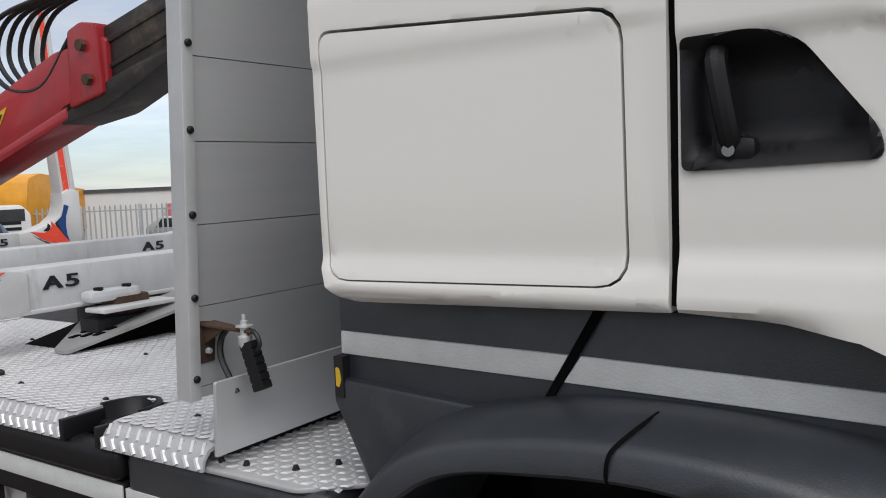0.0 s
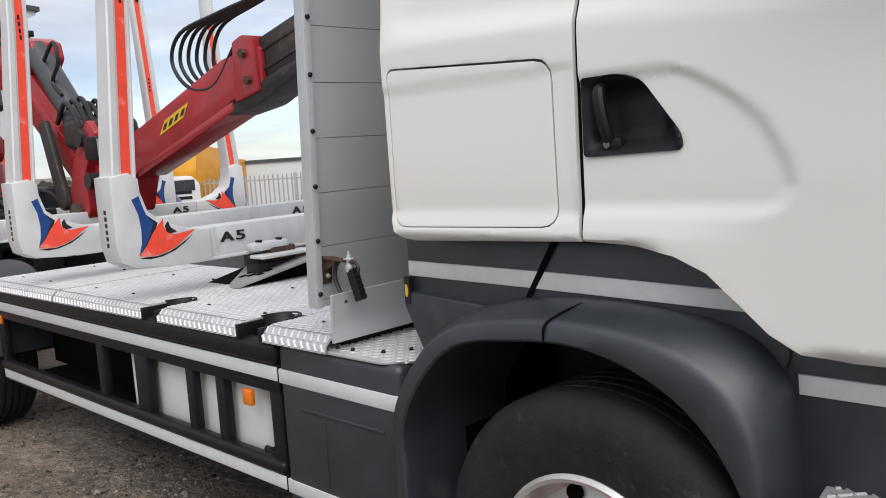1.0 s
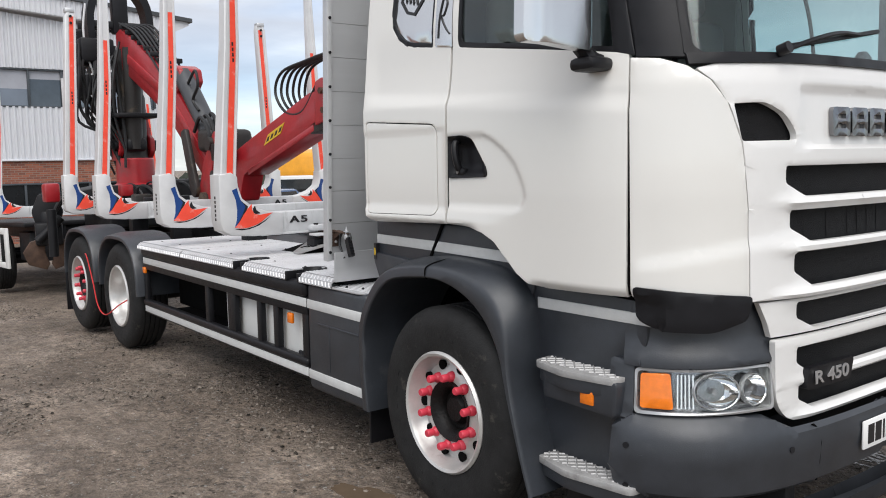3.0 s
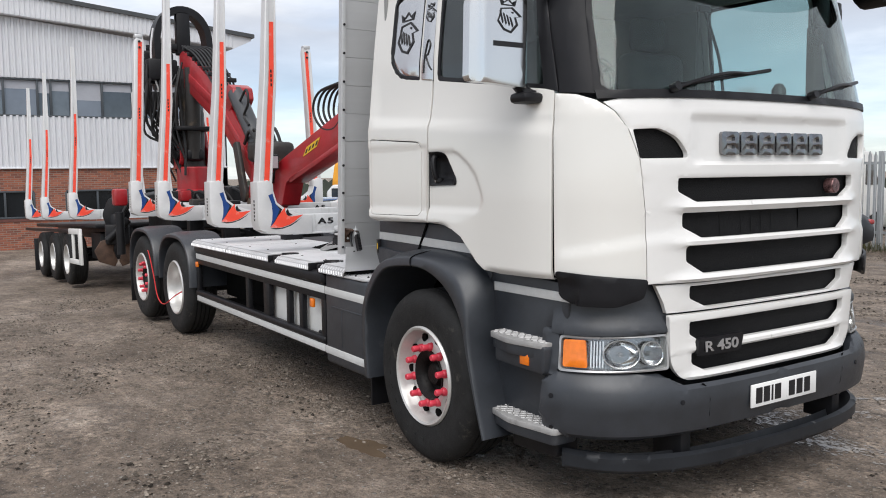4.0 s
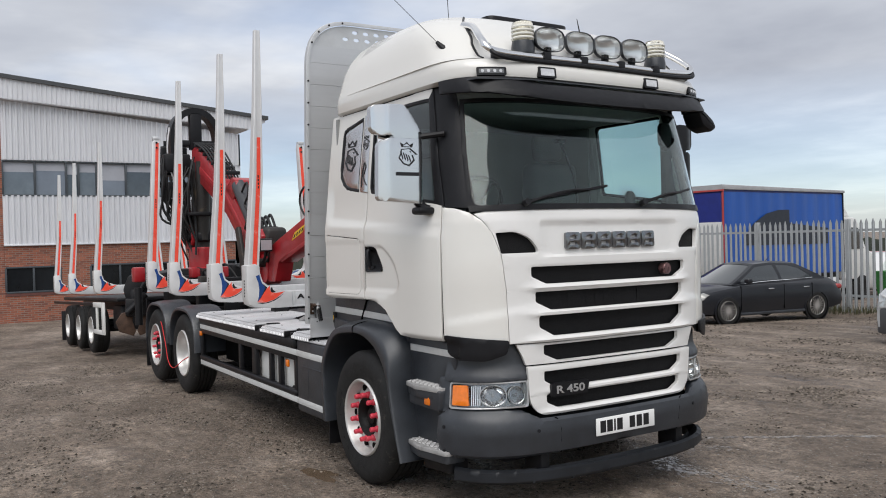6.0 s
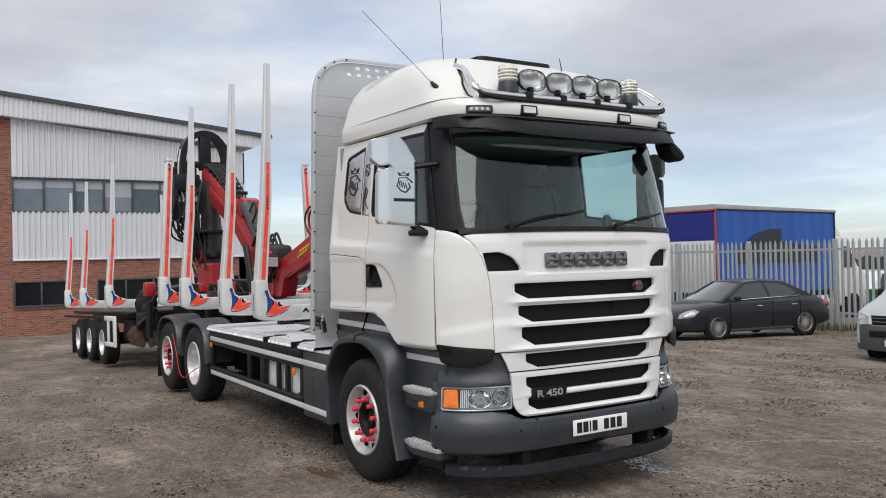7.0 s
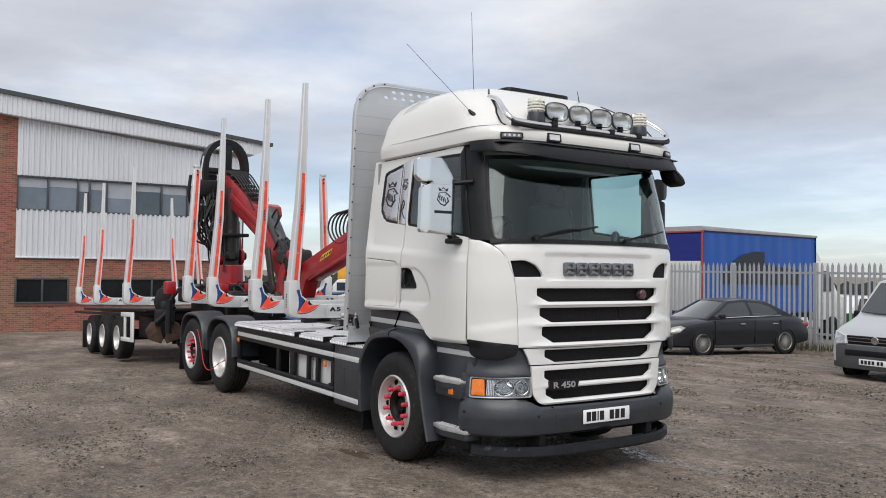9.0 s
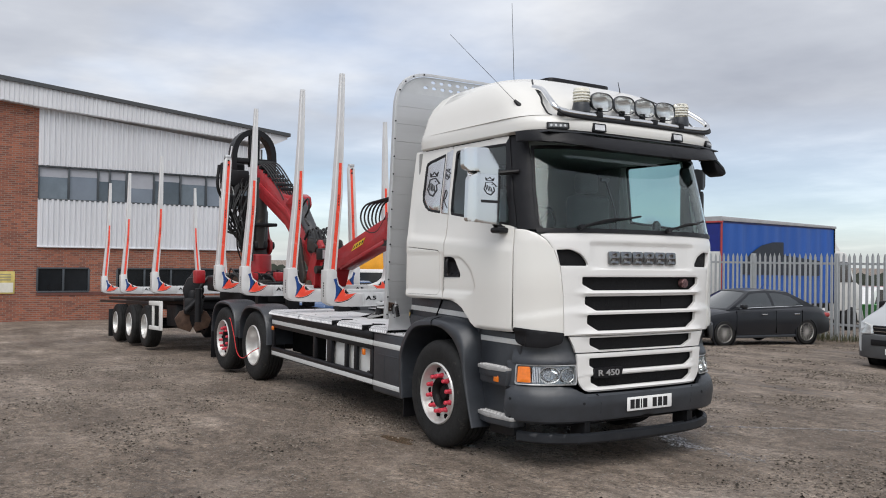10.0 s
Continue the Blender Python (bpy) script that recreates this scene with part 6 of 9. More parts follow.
    if s == 1:
        bm = lozenges(B(), -1.20, -0.68, -1.17, -0.60, 0.958, 0.056)
        tagged(part("plate_studs", bm, TREAD, low_d, recalc=False, smooth=0), kind="stuff")
        bm = B()
        for x, y in ((-0.98, -1.15), (-0.86, -1.12), (-0.80, -1.05), (-1.05, -1.16)):
            cyl(bm, (x, y, 0.958), (x, y, 0.968), 0.009, 0.005, 8)
        tagged(part("deck_bolts", bm, BLACK_M, low_d), kind="stuff")
part("deck_support", box(B(), (-4.36, -1.12, 0.92), (-1.06, 1.12, 0.975), 0.01), BLACK_M, truck, "black deck support frame")

# ---- headboard
head = thing("headboard", (-1.139, 0, 0.94, 0, 3.6, 0), "tall aluminium headboard of horizontal planks with a perforated rounded top", "headboard")
HX = -1.055
def hb(bm):
    bmesh.ops.translate(bm, vec=(1.08, 0, -0.94), verts=bm.verts[:])
    return bm
def frame_out(k):
    return rounded([(-1.210 + k, 1.105), (1.210 - k, 1.105), (1.210 - k, 3.685 - k), (-1.210 + k, 3.685 - k)], [0.0, 0.0, 0.40 - k * 0.6, 0.40 - k * 0.6], 10)
# planks, clipped to the rounded top
def plank_end(z):
    return 1.190 if z < 3.285 else 0.800 + math.sqrt(max(0.01, 0.390 ** 2 - (z - 3.285) ** 2))
z = 1.105
while z < 3.44:
    z1 = 1.131 if z < 1.12 else min(z + 0.182, 3.46)
    side = [(plank_end(q), q) for q in np.linspace(z + 0.001, z1 - 0.001, 2 if z1 < 3.2 else 7)]
    bm = prism(B(), [(-y, q) for y, q in side][::-1] + side, HX - 0.014, HX + 0.014, "x")
    part("plank", hb(bm), ALU_PLANK, head, smooth=0)
    z = z1
# sheet added behind the planks to stop sky light coming through their joints
part("board_backing", hb(box(B(), (HX - 0.024, -1.15, 1.11), (HX - 0.0145, 1.15, 3.25))), ALU_PLANK, head, smooth=0)
# perforated top sheet
holes = []
for r_i, zz in enumerate((3.540, 3.602)):
    lim = 0.84 - r_i * 0.06
    k = int(2 * lim / 0.10)
    for i in range(k + 1):
        yc = -lim + 2 * lim * i / k + (0.03 if r_i % 2 else 0)
        holes.append([(yc + 0.030 * math.cos(a), zz + 0.017 * math.sin(a)) for a in np.linspace(0, 2 * math.pi, 9)[:-1]])
crown_pts = [(-1.17, 3.22), (1.17, 3.22)] + [p for p in frame_out(0.035) if p[1] > 3.23]
part("perforated_top", hb(panel(B(), crown_pts, lambda u, v, d: Vector((HX + 0.006 - d, u, v)), 0.01, 0.4, holes=holes, roll=0)), ALU, head, "perforated aluminium top sheet")
# edge frame: a U of angle section
o, i_ = frame_out(0.0), frame_out(0.029)
bm = B()
loops = []
for (a, b), (c, d) in zip(o[2 - 1:] + o[:1], i_[2 - 1:] + i_[:1]):
    loops.append([(HX + 0.024, a, b), (HX + 0.026, lerp(a, c, 0.12), lerp(b, d, 0.12)), (HX + 0.026, c, d), (HX + 0.0145, c, d), (HX + 0.0145, lerp(a, c, 0.14), lerp(b, d, 0.14)), (HX - 0.020, lerp(a, c, 0.14), lerp(b, d, 0.14)), (HX - 0.020, a, b)])
# order: start at right foot, over the top, to left foot
rings(bm, loops)
part("edge_frame", hb(bm), ALU, head, "bright aluminium edge angle", smooth=40)
for z in np.arange(1.155, 3.3, 0.182):
    for y in (-1.194, 1.194):
        part("bolt", hb(lathe(B(), [(0.0, 0.034), (0.006, 0.034), (0.0085, 0.031), (0.0085, 0.022)], pose(HX, y, z, 0, 90, 0), 10)), BLACK_M, head, "dark bolt head")
for k in range(2, len(i_) - 2, 2):
    a, b = (o[k][0] + i_[k][0]) / 2, (o[k][1] + i_[k][1]) / 2
    if b > 3.3:
        part("bolt", hb(lathe(B(), [(0.0, 0.034), (0.006, 0.034), (0.0085, 0.031), (0.0085, 0.022)], pose(HX, a, b, 0, 90, 0), 10)), BLACK_M, head)
# toe plate in front of the board
part("toe_plate", hb(prism(B(), rounded([(-1.212, 1.000), (1.212, 1.000), (1.212, 1.165), (-1.212, 1.165)], [0, 0, 0.006, 0.006]), -0.955, -0.945, "x", 0.001)), ALU_PLANK, head, "aluminium toe plate")
part("toe_bracket", hb(box(B(), (HX - 0.03, -0.85, 1.03), (-0.955, 0.85, 1.042))), BLACK_M, head)
bm = box(B(), (HX - 0.12, -0.85, 0.94), (HX - 0.03, 0.85, 1.12), 0.008)
part("board_foot", hb(bm), BLACK_M, head)
for y in (-0.8, 0.8):
    part("rear_post", hb(box(B(), (HX - 0.14, y - 0.05, 1.0), (HX - 0.02, y + 0.05, 3.2), 0.01)), ALU, head)
# rusty bracket with strap ratchet
br = part("strap_bracket", hb(prism(B(), rounded([(-1.178, 1.185), (-1.135, 1.185), (-1.132, 1.275), (-1.178, 1.282)], 0.004), HX + 0.014, HX + 0.020, "x", 0.001)), RUST, head, "rusty bracket with two bolts")
for z in (1.212, 1.245):
    part("bracket_bolt", hb(lathe(B(), [(0.0, 0.030), (0.006, 0.030), (0.008, 0.026), (0.008, 0.018)], pose(HX, -1.155, z, 0, 90, 0), 6)), ALU, br)
part("bracket_arm", hb(prism(B(), rounded([(HX + 0.016, -1.175), (HX + 0.10, -1.170), (HX + 0.165, -1.163), (HX + 0.165, -1.145), (HX + 0.10, -1.140), (HX + 0.016, -1.13)], 0.004), 1.270, 1.277, "z", 0.001)), RUST, br, "rusty steel arm")
part("arm_gusset", hb(prism(B(), [(HX + 0.016, 1.27), (HX + 0.085, 1.27), (HX + 0.016, 1.225)], -1.166, -1.161, "y")), RUST, br)
rat = thing("strap_ratchet", (-0.952, -1.157, 1.266), "black strap end hanging from a steel fitting on a rusty bracket", "strap")
bm = lathe(B(), [(0.0, -0.040), (0.012, -0.040), (0.015, -0.030), (0.015, -0.016), (0.010, -0.012), (0.010, 0.004), (0.019, 0.005), (0.019, 0.008), (0.009, 0.009), (0.009, 0.018), (0.005, 0.019), (0.005, 0.032), (0.0, 0.033)], pose(0, 0, 0), 12)
part("steel_fitting", bm, ALU, rat, "bright steel bolt fitting")
edge = [q for k in range(6) for q in ((0.018, -0.030 - 0.018 * k), (0.018, -0.044 - 0.018 * k), (0.0145, -0.0455 - 0.018 * k), (0.0145, -0.0465 - 0.018 * k))]
bm = prism(B(), edge + [(-x, z) for x, z in reversed(edge)], -0.012, 0.012, "y")
bmesh.ops.transform(bm, matrix=pose(0, 0, 0, 0, -20, 0), verts=bm.verts[:])
part("strap_block", bm, BLACK_P, rat, "ribbed black rubber strap end")
part("strap_loop", tube(B(), [(0.012, 0, -0.006), (0.034, 0, -0.008), (0.044, 0, -0.030), (0.030, 0, -0.050), (0.016, 0, -0.052)], 0.005, 6, 5), HOSE, rat)
part("strap_tail", tube(B(), [(-0.060, 0.010, 0.000), (-0.085, 0.008, -0.030), (-0.085, 0.004, -0.070), (-0.060, 0.004, -0.115), (-0.040, 0.004, -0.145)], 0.007, 6, 5), HOSE, rat)

# ---------------------------------------------------------------- log bunks
FOOT = [(-1.25, 1.585), (-1.252, 1.27), (-1.235, 1.20), (-1.17, 1.165), (-1.0, 1.152), (-0.78, 1.158), (-0.78, 1.305), (-0.90, 1.322), (-1.01, 1.362), (-1.085, 1.42), (-1.112, 1.51), (-1.115, 1.57), (-1.16, 1.60)]
FLAME_BLUE = [(-1.160, 1.478), (-1.124, 1.492), (-1.112, 1.445), (-1.098, 1.405), (-1.066, 1.362), (-1.095, 1.300), (-1.122, 1.255), (-1.150, 1.222), (-1.133, 1.275), (-1.128, 1.340), (-1.135, 1.410)]
FLAME_RED = [(-1.150, 1.220), (-1.112, 1.262), (-1.080, 1.310), (-1.052, 1.345), (-1.018, 1.378), (-1.020, 1.345), (-1.005, 1.312), (-0.965, 1.300), (-0.915, 1.306), (-0.862, 1.312), (-0.905, 1.285), (-0.945, 1.255), (-0.99, 1.232), (-1.05, 1.216), (-1.10, 1.212)]
FLAME_SHADE = [(-1.152, 1.210), (-1.10, 1.200), (-1.04, 1.205), (-0.97, 1.226), (-0.92, 1.255), (-0.875, 1.290), (-0.90, 1.275), (-0.95, 1.246), (-1.0, 1.224), (-1.06, 1.210), (-1.12, 1.212)]
FLAME_DOT = [(-1.012, 1.345), (-0.995, 1.365), (-0.985, 1.335), (-0.955, 1.312), (-0.99, 1.306), (-1.008, 1.318)]

def bunk_build(name, top, strip_top, worn, label):
    bk = thing(name, (0, 0, 0), label, "log bunk", "log bunks")
    bm = box(B(), (-0.16, -0.98, 1.160), (0.0, 0.98, 1.312), 0.008)
    beam = part("cross_beam", bm, BUNK, bk, "light grey painted cross beam")
    part("beam_lip", box(B(), (-0.01, -0.95, 1.150), (0.010, 0.95, 1.166), 0.004), BUNK, beam)
    for s in (1, -1):
        Y = lambda v: v * s
        for word, y_l, wide in (("A", -0.6875, 1.6), ("A", -0.683, 1.6), ("5", -0.608, 1.9)):
            lettering(word, 0.066, Matrix.Translation((0.0035 if y_l != -0.6875 else 0.0031, Y(-0.645) + (y_l + 0.645), 1.252)) @ Euler((radians(90), 0, radians(90))).to_matrix().to_4x4(), DECAL_BLK, beam, "bunk_lettering", "black model lettering", wide)
        foot = part("stake_foot", prism(B(), [(Y(a), b) for a, b in FOOT], -0.15, 0.014, "x", 0.010), STAKE, bk, "cast aluminium stake foot with a flame decal")
        for nm, pts, ma, x in (("decal_shade", FLAME_SHADE, DECAL_BLK, 0.0150), ("decal_blue", FLAME_BLUE, BLUE, 0.0156), ("decal_flame", FLAME_RED, ORANGE, 0.0162), ("decal_mark", FLAME_DOT, DECAL_BLK, 0.0158)):
            part(nm, prism(B(), [(Y(a), b) for a, b in pts], 0.012, x, "x"), ma, foot, smooth=0)
        part("decal_edge", prism(B(), [(Y(a + 0.012 * (1 if i > 3 and i < 7 else 0) + (0.0 if i < 4 else 0.008)), b) for i, (a, b) in enumerate(FLAME_BLUE)], 0.012, 0.0152, "x"), DECAL_BLK, foot, smooth=0)
        # tapering stake with flanged edges
        rows = [(1.50, -1.238, -1.122, -0.125, 0.002), (2.0, -1.196, -1.085, -0.115, 0.0), (2.45, -1.157, -1.050, -0.105, -0.004), (3.2, -1.118, -1.038, -0.085, -0.010), (top, -1.092 if top > 3.5 else -1.125, -1.036, -0.065, -0.014)]
        if top < 3.5:
            rows = [(1.50, -1.238, -1.105, -0.125, 0.002), (2.2, -1.19, -1.07, -0.115, 0.0), (top - 0.06, -1.13, -1.02, -0.10, -0.004), (top, -1.10, -1.03, -0.09, -0.010)]
        loops = []
        for z, yo, yi, xb, xf in rows:
            w = yi - yo
            sec = [(xf - 0.006, yo), (xf, yo + 0.008), (xf, yo + w * 0.30), (xf - 0.008, yo + w * 0.34), (xf - 0.008, yi - w * 0.12), (xf, yi - w * 0.08), (xf, yi - 0.004), (xf - 0.006, yi), (xb, yi), (xb, yo)]
            loops.append([(x, Y(y), z) for x, y in sec])
        bm = B()
        rings(bm, loops)
        stk = part("stake", bm, STAKE, bk, "tall tapering aluminium stake with fluorescent red strip")
        def face(z):
            zs = [r[0] for r in rows]
            return [float(np.interp(z, zs, [r[k] for r in rows])) for k in (1, 2, 4)]
        loops = []
        for z in np.linspace(1.52, min(strip_top, top - 0.03), 12):
            yo, yi, xf = face(z)
            w = yi - yo
            k = 0.34 if strip_top < 3.2 or top < 3.5 else 0.36
            loops.append([(xf - 0.0072, Y(yo + w * 0.40), z), (xf - 0.0045, Y(yo + w * 0.40), z), (xf - 0.0045, Y(yi - w * 0.22), z), (xf - 0.0072, Y(yi - w * 0.22), z)])
        bm = B()
        rings(bm, loops)
        part("reflective_strip", bm, ORANGE, stk, "fluorescent red strip, partly worn" if worn else "fluorescent red strip")
        zm = 2.35
        yo, yi, xf = face(zm)
        for k in range(4):
            part("strip_mark", box(B(), (xf - 0.006, Y(lerp(yo, yi, 0.57)), zm + k * 0.036), (xf - 0.0035, Y(lerp(yo, yi, 0.68)), zm + 0.024 + k * 0.036)), DECAL_BLK, stk)
        for k in range(6):
            part("foot_mark", box(B(), (-0.076, Y(-1.2515), 1.27 + k * 0.030), (-0.054, Y(-1.2530), 1.289 + k * 0.030)), DECAL_BLK, foot)
        if top < 3.5:
            part("stake_cap", box(B(), (-0.10, Y(-1.125), top - 0.02), (-0.005, Y(-1.03), top + 0.03), 0.01), ALU, stk)
            for dz in (0.06, 0.13):
                part("stake_bolt", cyl(B(), (-0.02, Y(-1.075), top - dz), (0.006, Y(-1.075), top - dz), 0.014, seg=8), BLACK_M, stk)
    return bk
tall = bunk_build("log_bunk", 3.93, 2.86, False, "aluminium log bunk with two tall stakes on the truck bed")
tall.matrix_basis = pose(-2.46, 0, 0)
copy_thing(tall, pose(-3.64, 0, 0))
copy_thing(tall, pose(-5.33, 0, 0, 0, 0, -2.5))
short = bunk_build("log_bunk", 3.34, 3.28, True, "aluminium log bunk with two shorter worn stakes")
short.matrix_basis = pose(-6.63, 0.03, 0, 0, 0, -3.5)
# supports under the bunks
for x in (-2.54, -3.72, -5.46, -6.78):
    for y in (-0.42, 0.42):
        part("bunk_bracket", box(B(), (x - 0.07, y - 0.09, 0.90), (x + 0.07, y + 0.09, 1.165), 0.01), BLACK_M, truck)
# loading ramp plate lying against the first bunk, and the winch fitting beside it
ramp = thing("deck_ramp", (-2.33, -0.75, DECK_Z), "weathered steel ramp plate with cut-outs on the deck", "ramp plate")
RAMP = mat("weathered_steel", (0.42, 0.42, 0.42), 0.5, 0.4, var=0.12, scale=6, dirt=(0.25, 0.17, 0.10), dirt_amt=0.3)
bm = prism(B(), rounded([(-0.36, 0.38), (-0.05, 0.0), (0.03, 0.0), (0.12, 0.45), (0.16, 0.95), (-0.36, 0.95)], 0.02), -0.006, 0.006, "z")
bmesh.ops.transform(bm, matrix=pose(0, 0, 0.010, 12.5, 0, 0), verts=bm.verts[:])
rp_ = part("ramp_plate", bm, RAMP, ramp)
for i in range(3):
    for k in (0, 1):
        part("cut_out", prism(B(), [(0.0, 0.0), (0.022, 0.005), (0.030, 0.035), (0.008, 0.03)], 0.0, 0.0075, "z"), GAP, rp_, smooth=0).matrix_basis = pose(-0.10 + i * 0.045, 0.09 + i * 0.02 + k * 0.05, 0.033 + i * 0.0045 + k * 0.011, 12.5, 0, 0)
part("ramp_support", prism(B(), [(0.06, 0.003), (0.95, 0.003), (0.95, 0.19)], -0.34, 0.01, "x"), GAP, ramp)
fit_ = thing("lashing_fitting", (-2.36, -0.50, 1.06), "pale worn lashing fitting with dark bolts beside the bunk", "fitting")
part("fitting_body", box(B(), (-0.08, -0.10, 0.105), (0.0, 0.12, 0.150), 0.018), BUNK, fit_)
part("fitting_base", box(B(), (-0.09, -0.10, -0.050), (0.02, 0.30, 0.05), 0.01), BLACK_M, fit_)
part("fitting_post", box(B(), (-0.10, 0.0, 0.04), (0.0, 0.15, 0.12), 0.01), RUST, fit_)
for y in (-0.05, 0.07):
    part("fitting_bolt", cyl(B(), (-0.03, y, 0.146), (-0.03, y, 0.160), 0.018, seg=8), HUB_BLK, fit_)
part("fitting_rail", box(B(), (-0.05, -0.10, 0.072), (0.07, 0.22, 0.090), 0.006), STAKE, fit_)

# ---------------------------------------------------------------- loader crane folded over the bed
crane = thing("loader_crane", (-0.002, 0.170, 0, 0, 0, 1.2), "red and black timber loader crane folded forward over the truck bed", "crane")
part("crane_base", prism(B(), rounded([(-8.55, 0.92), (-7.45, 0.92), (-7.5, 1.18), (-7.75, 1.32), (-8.4, 1.32), (-8.55, 1.18)], 0.04), -0.55, 0.55, "y", 0.02), BLACK_M, crane, "black crane base")
part("slew_plate", prism(B(), rounded([(-0.85, 1.12), (0.85, 1.12), (0.85, 1.38), (0.5, 1.44), (-0.5, 1.44), (-0.85, 1.38)], 0.04), -8.35, -7.75, "x", 0.02), BLACK_M, crane)
part("slew_wheel", lathe(B(), [(0.0, 0.0), (0.05, 0.0), (0.06, -0.02), (0.11, -0.02), (0.12, 0.0), (0.13, 0.05), (0.0, 0.05)], pose(-7.62, -0.56, 1.26, 90, 0, 0), 20), RUST, crane)
part("column_base", lathe(B(), [(0.0, 1.40), (0.26, 1.40), (0.27, 1.44), (0.24, 1.46), (0.235, 1.76), (0.22, 1.78), (0.0, 1.78)], pose(-8.1, 0, 0), 28), CRANE_RED, crane, "red slewing column base")
col = part("column", lathe(B(), [(0.0, 1.76), (0.17, 1.76), (0.17, 2.55), (0.15, 2.60), (0.15, 3.15), (0.0, 3.15)], pose(-8.12, 0, 0), 20), CRANE_BLK, crane, "black crane column")
for s in (-1, 1):
    part("column_cheek", prism(B(), rounded([(-8.32, 1.75), (-8.12, 1.75), (-7.98, 1.85), (-7.98, 2.02), (-8.10, 2.08), (-8.32, 2.6)], 0.04), s * 0.17, s * 0.23, "y", 0.01), CRANE_RED, crane, "red column cheek plate")
    part("pivot_pin", cyl(B(), (-8.06, s * 0.22, 1.94), (-8.06, s * 0.27, 1.94), 0.07, seg=16), BLACK_M, crane)
part("column_ram", cyl(B(), (-7.95, -0.05, 1.9), (-7.85, -0.05, 3.15), 0.10, 0.11, 18), CRANE_BLK, crane, "black lifting ram")
part("ram_foot", box(B(), (-8.1, -0.17, 1.86), (-7.86, 0.10, 2.04), 0.06, 3), BLACK_M, crane)

def beam(p0, p1, h0, h1, w, material, name, label="", y=0.0, bevel=0.02, bm=None):
    """A box-section arm between two points of the xz plane."""
    a, b = Vector((p0[0], p0[1])), Vector((p1[0], p1[1]))
    d = (b - a).normalized()
    n = Vector((-d.y, d.x))
    pts = [a - n * h0 / 2, b - n * h1 / 2, b + n * h1 / 2, a + n * h0 / 2]
    bm = prism(bm or B(), [(p.x, p.y) for p in pts], y - w / 2, y + w / 2, "y", bevel)
    return part(name, bm, material, crane, label)
def plate(name, pts, w, material, label="", r=0.03, y=0.0):
    return part(name, prism(B(), rounded(pts, r, 3), y - w / 2, y + w / 2, "y", 0.012), material, crane, label)
plate("main_boom", [(-8.22, 3.10), (-8.12, 2.93), (-6.63, 2.26), (-5.44, 1.37), (-5.22, 1.25), (-5.08, 1.33), (-5.10, 1.54), (-6.54, 2.68), (-7.69, 3.26), (-8.05, 3.40), (-8.20, 3.36)], 0.24, CRANE_RED, "red main boom sloping down to the knee")
plate("boom_flange", [(-8.0, 3.02), (-6.62, 2.42), (-5.6, 1.68), (-5.55, 1.76), (-6.58, 2.53), (-7.95, 3.13)], 0.262, CRANE_RED, r=0.02)
plate("ram_bracket", [(-6.62, 2.62), (-6.30, 2.44), (-6.12, 2.58), (-6.16, 2.72), (-6.32, 2.78)], 0.26, CRANE_RED, "red ram bracket")
part("knee_ram", cyl(B(), (-6.25, -0.05, 2.66), (-5.45, -0.05, 1.86), 0.105, seg=24), CYL_GREY, crane, "grey hydraulic ram on the main boom")
part("ram_collar", cyl(B(), (-5.53, -0.05, 1.94), (-5.44, -0.05, 1.85), 0.122, seg=24), BLACK_M, crane)
part("ram_rod", cyl(B(), (-5.5, -0.05, 1.88), (-5.18, -0.05, 1.66), 0.045, seg=14), CHROME, crane)
part("knee_link", prism(B(), rounded([(-5.72, 1.22), (-5.42, 1.18), (-5.30, 1.30), (-5.30, 1.62), (-5.05, 1.90), (-5.20, 2.02), (-5.50, 1.70)], 0.05), -0.19, 0.19, "y", 0.015), CRANE_RED, crane, "red knee link plates")
for x, z, r in ((-5.47, 1.31, 0.075), (-5.27, 1.88, 0.07), (-5.18, 1.55, 0.06)):
    part("knee_pin", cyl(B(), (x, -0.235, z), (x, 0.235, z), r, seg=16), CRANE_BLK, crane)
part("knee_head", box(B(), (-5.62, -0.20, 1.80), (-5.30, 0.20, 2.04), 0.06, 3), CRANE_BLK, crane, "black knuckle joint")
part("knee_head", box(B(), (-5.28, -0.14, 1.74), (-5.02, 0.16, 2.02), 0.06, 3), CRANE_BLK, crane)
part("link_arm", prism(B(), rounded([(-5.95, 2.02), (-5.82, 2.06), (-5.58, 1.42), (-5.62, 1.32), (-5.72, 1.34)], 0.04), -0.24, -0.19, "y", 0.008), CRANE_BLK, crane)
plate("outer_boom", [(-5.08, 1.30), (-4.84, 1.30), (-4.72, 1.56), (-3.34, 1.95), (-3.02, 2.04), (-3.02, 2.28), (-3.42, 2.25), (-4.56, 1.90), (-5.0, 1.76)], 0.22, CRANE_RED, "red outer boom with a yellow maker's label")
plate("boom_lower_rail", [(-4.62, 1.555), (-3.34, 1.925), (-3.34, 1.99), (-4.64, 1.61)], 0.226, CRANE_RED, r=0.01)
part("boom_end_plate", prism(B(), rounded([(-3.30, 1.97), (-3.04, 2.02), (-3.06, 2.34), (-3.18, 2.36), (-3.28, 2.33)], 0.02), -0.128, 0.128, "y", 0.01), CRANE_RED, crane)
for x, z in ((-3.16, 2.25), (-3.13, 2.09)):
    part("boom_bolt", cyl(B(), (x, -0.155, z), (x, -0.12, z), 0.028, seg=6), RUST, crane)
beam((-3.14, 2.16), (-1.35, 2.60), 0.30, 0.26, 0.17, CRANE_BLK, "boom_extension", "black greasy extension arm")
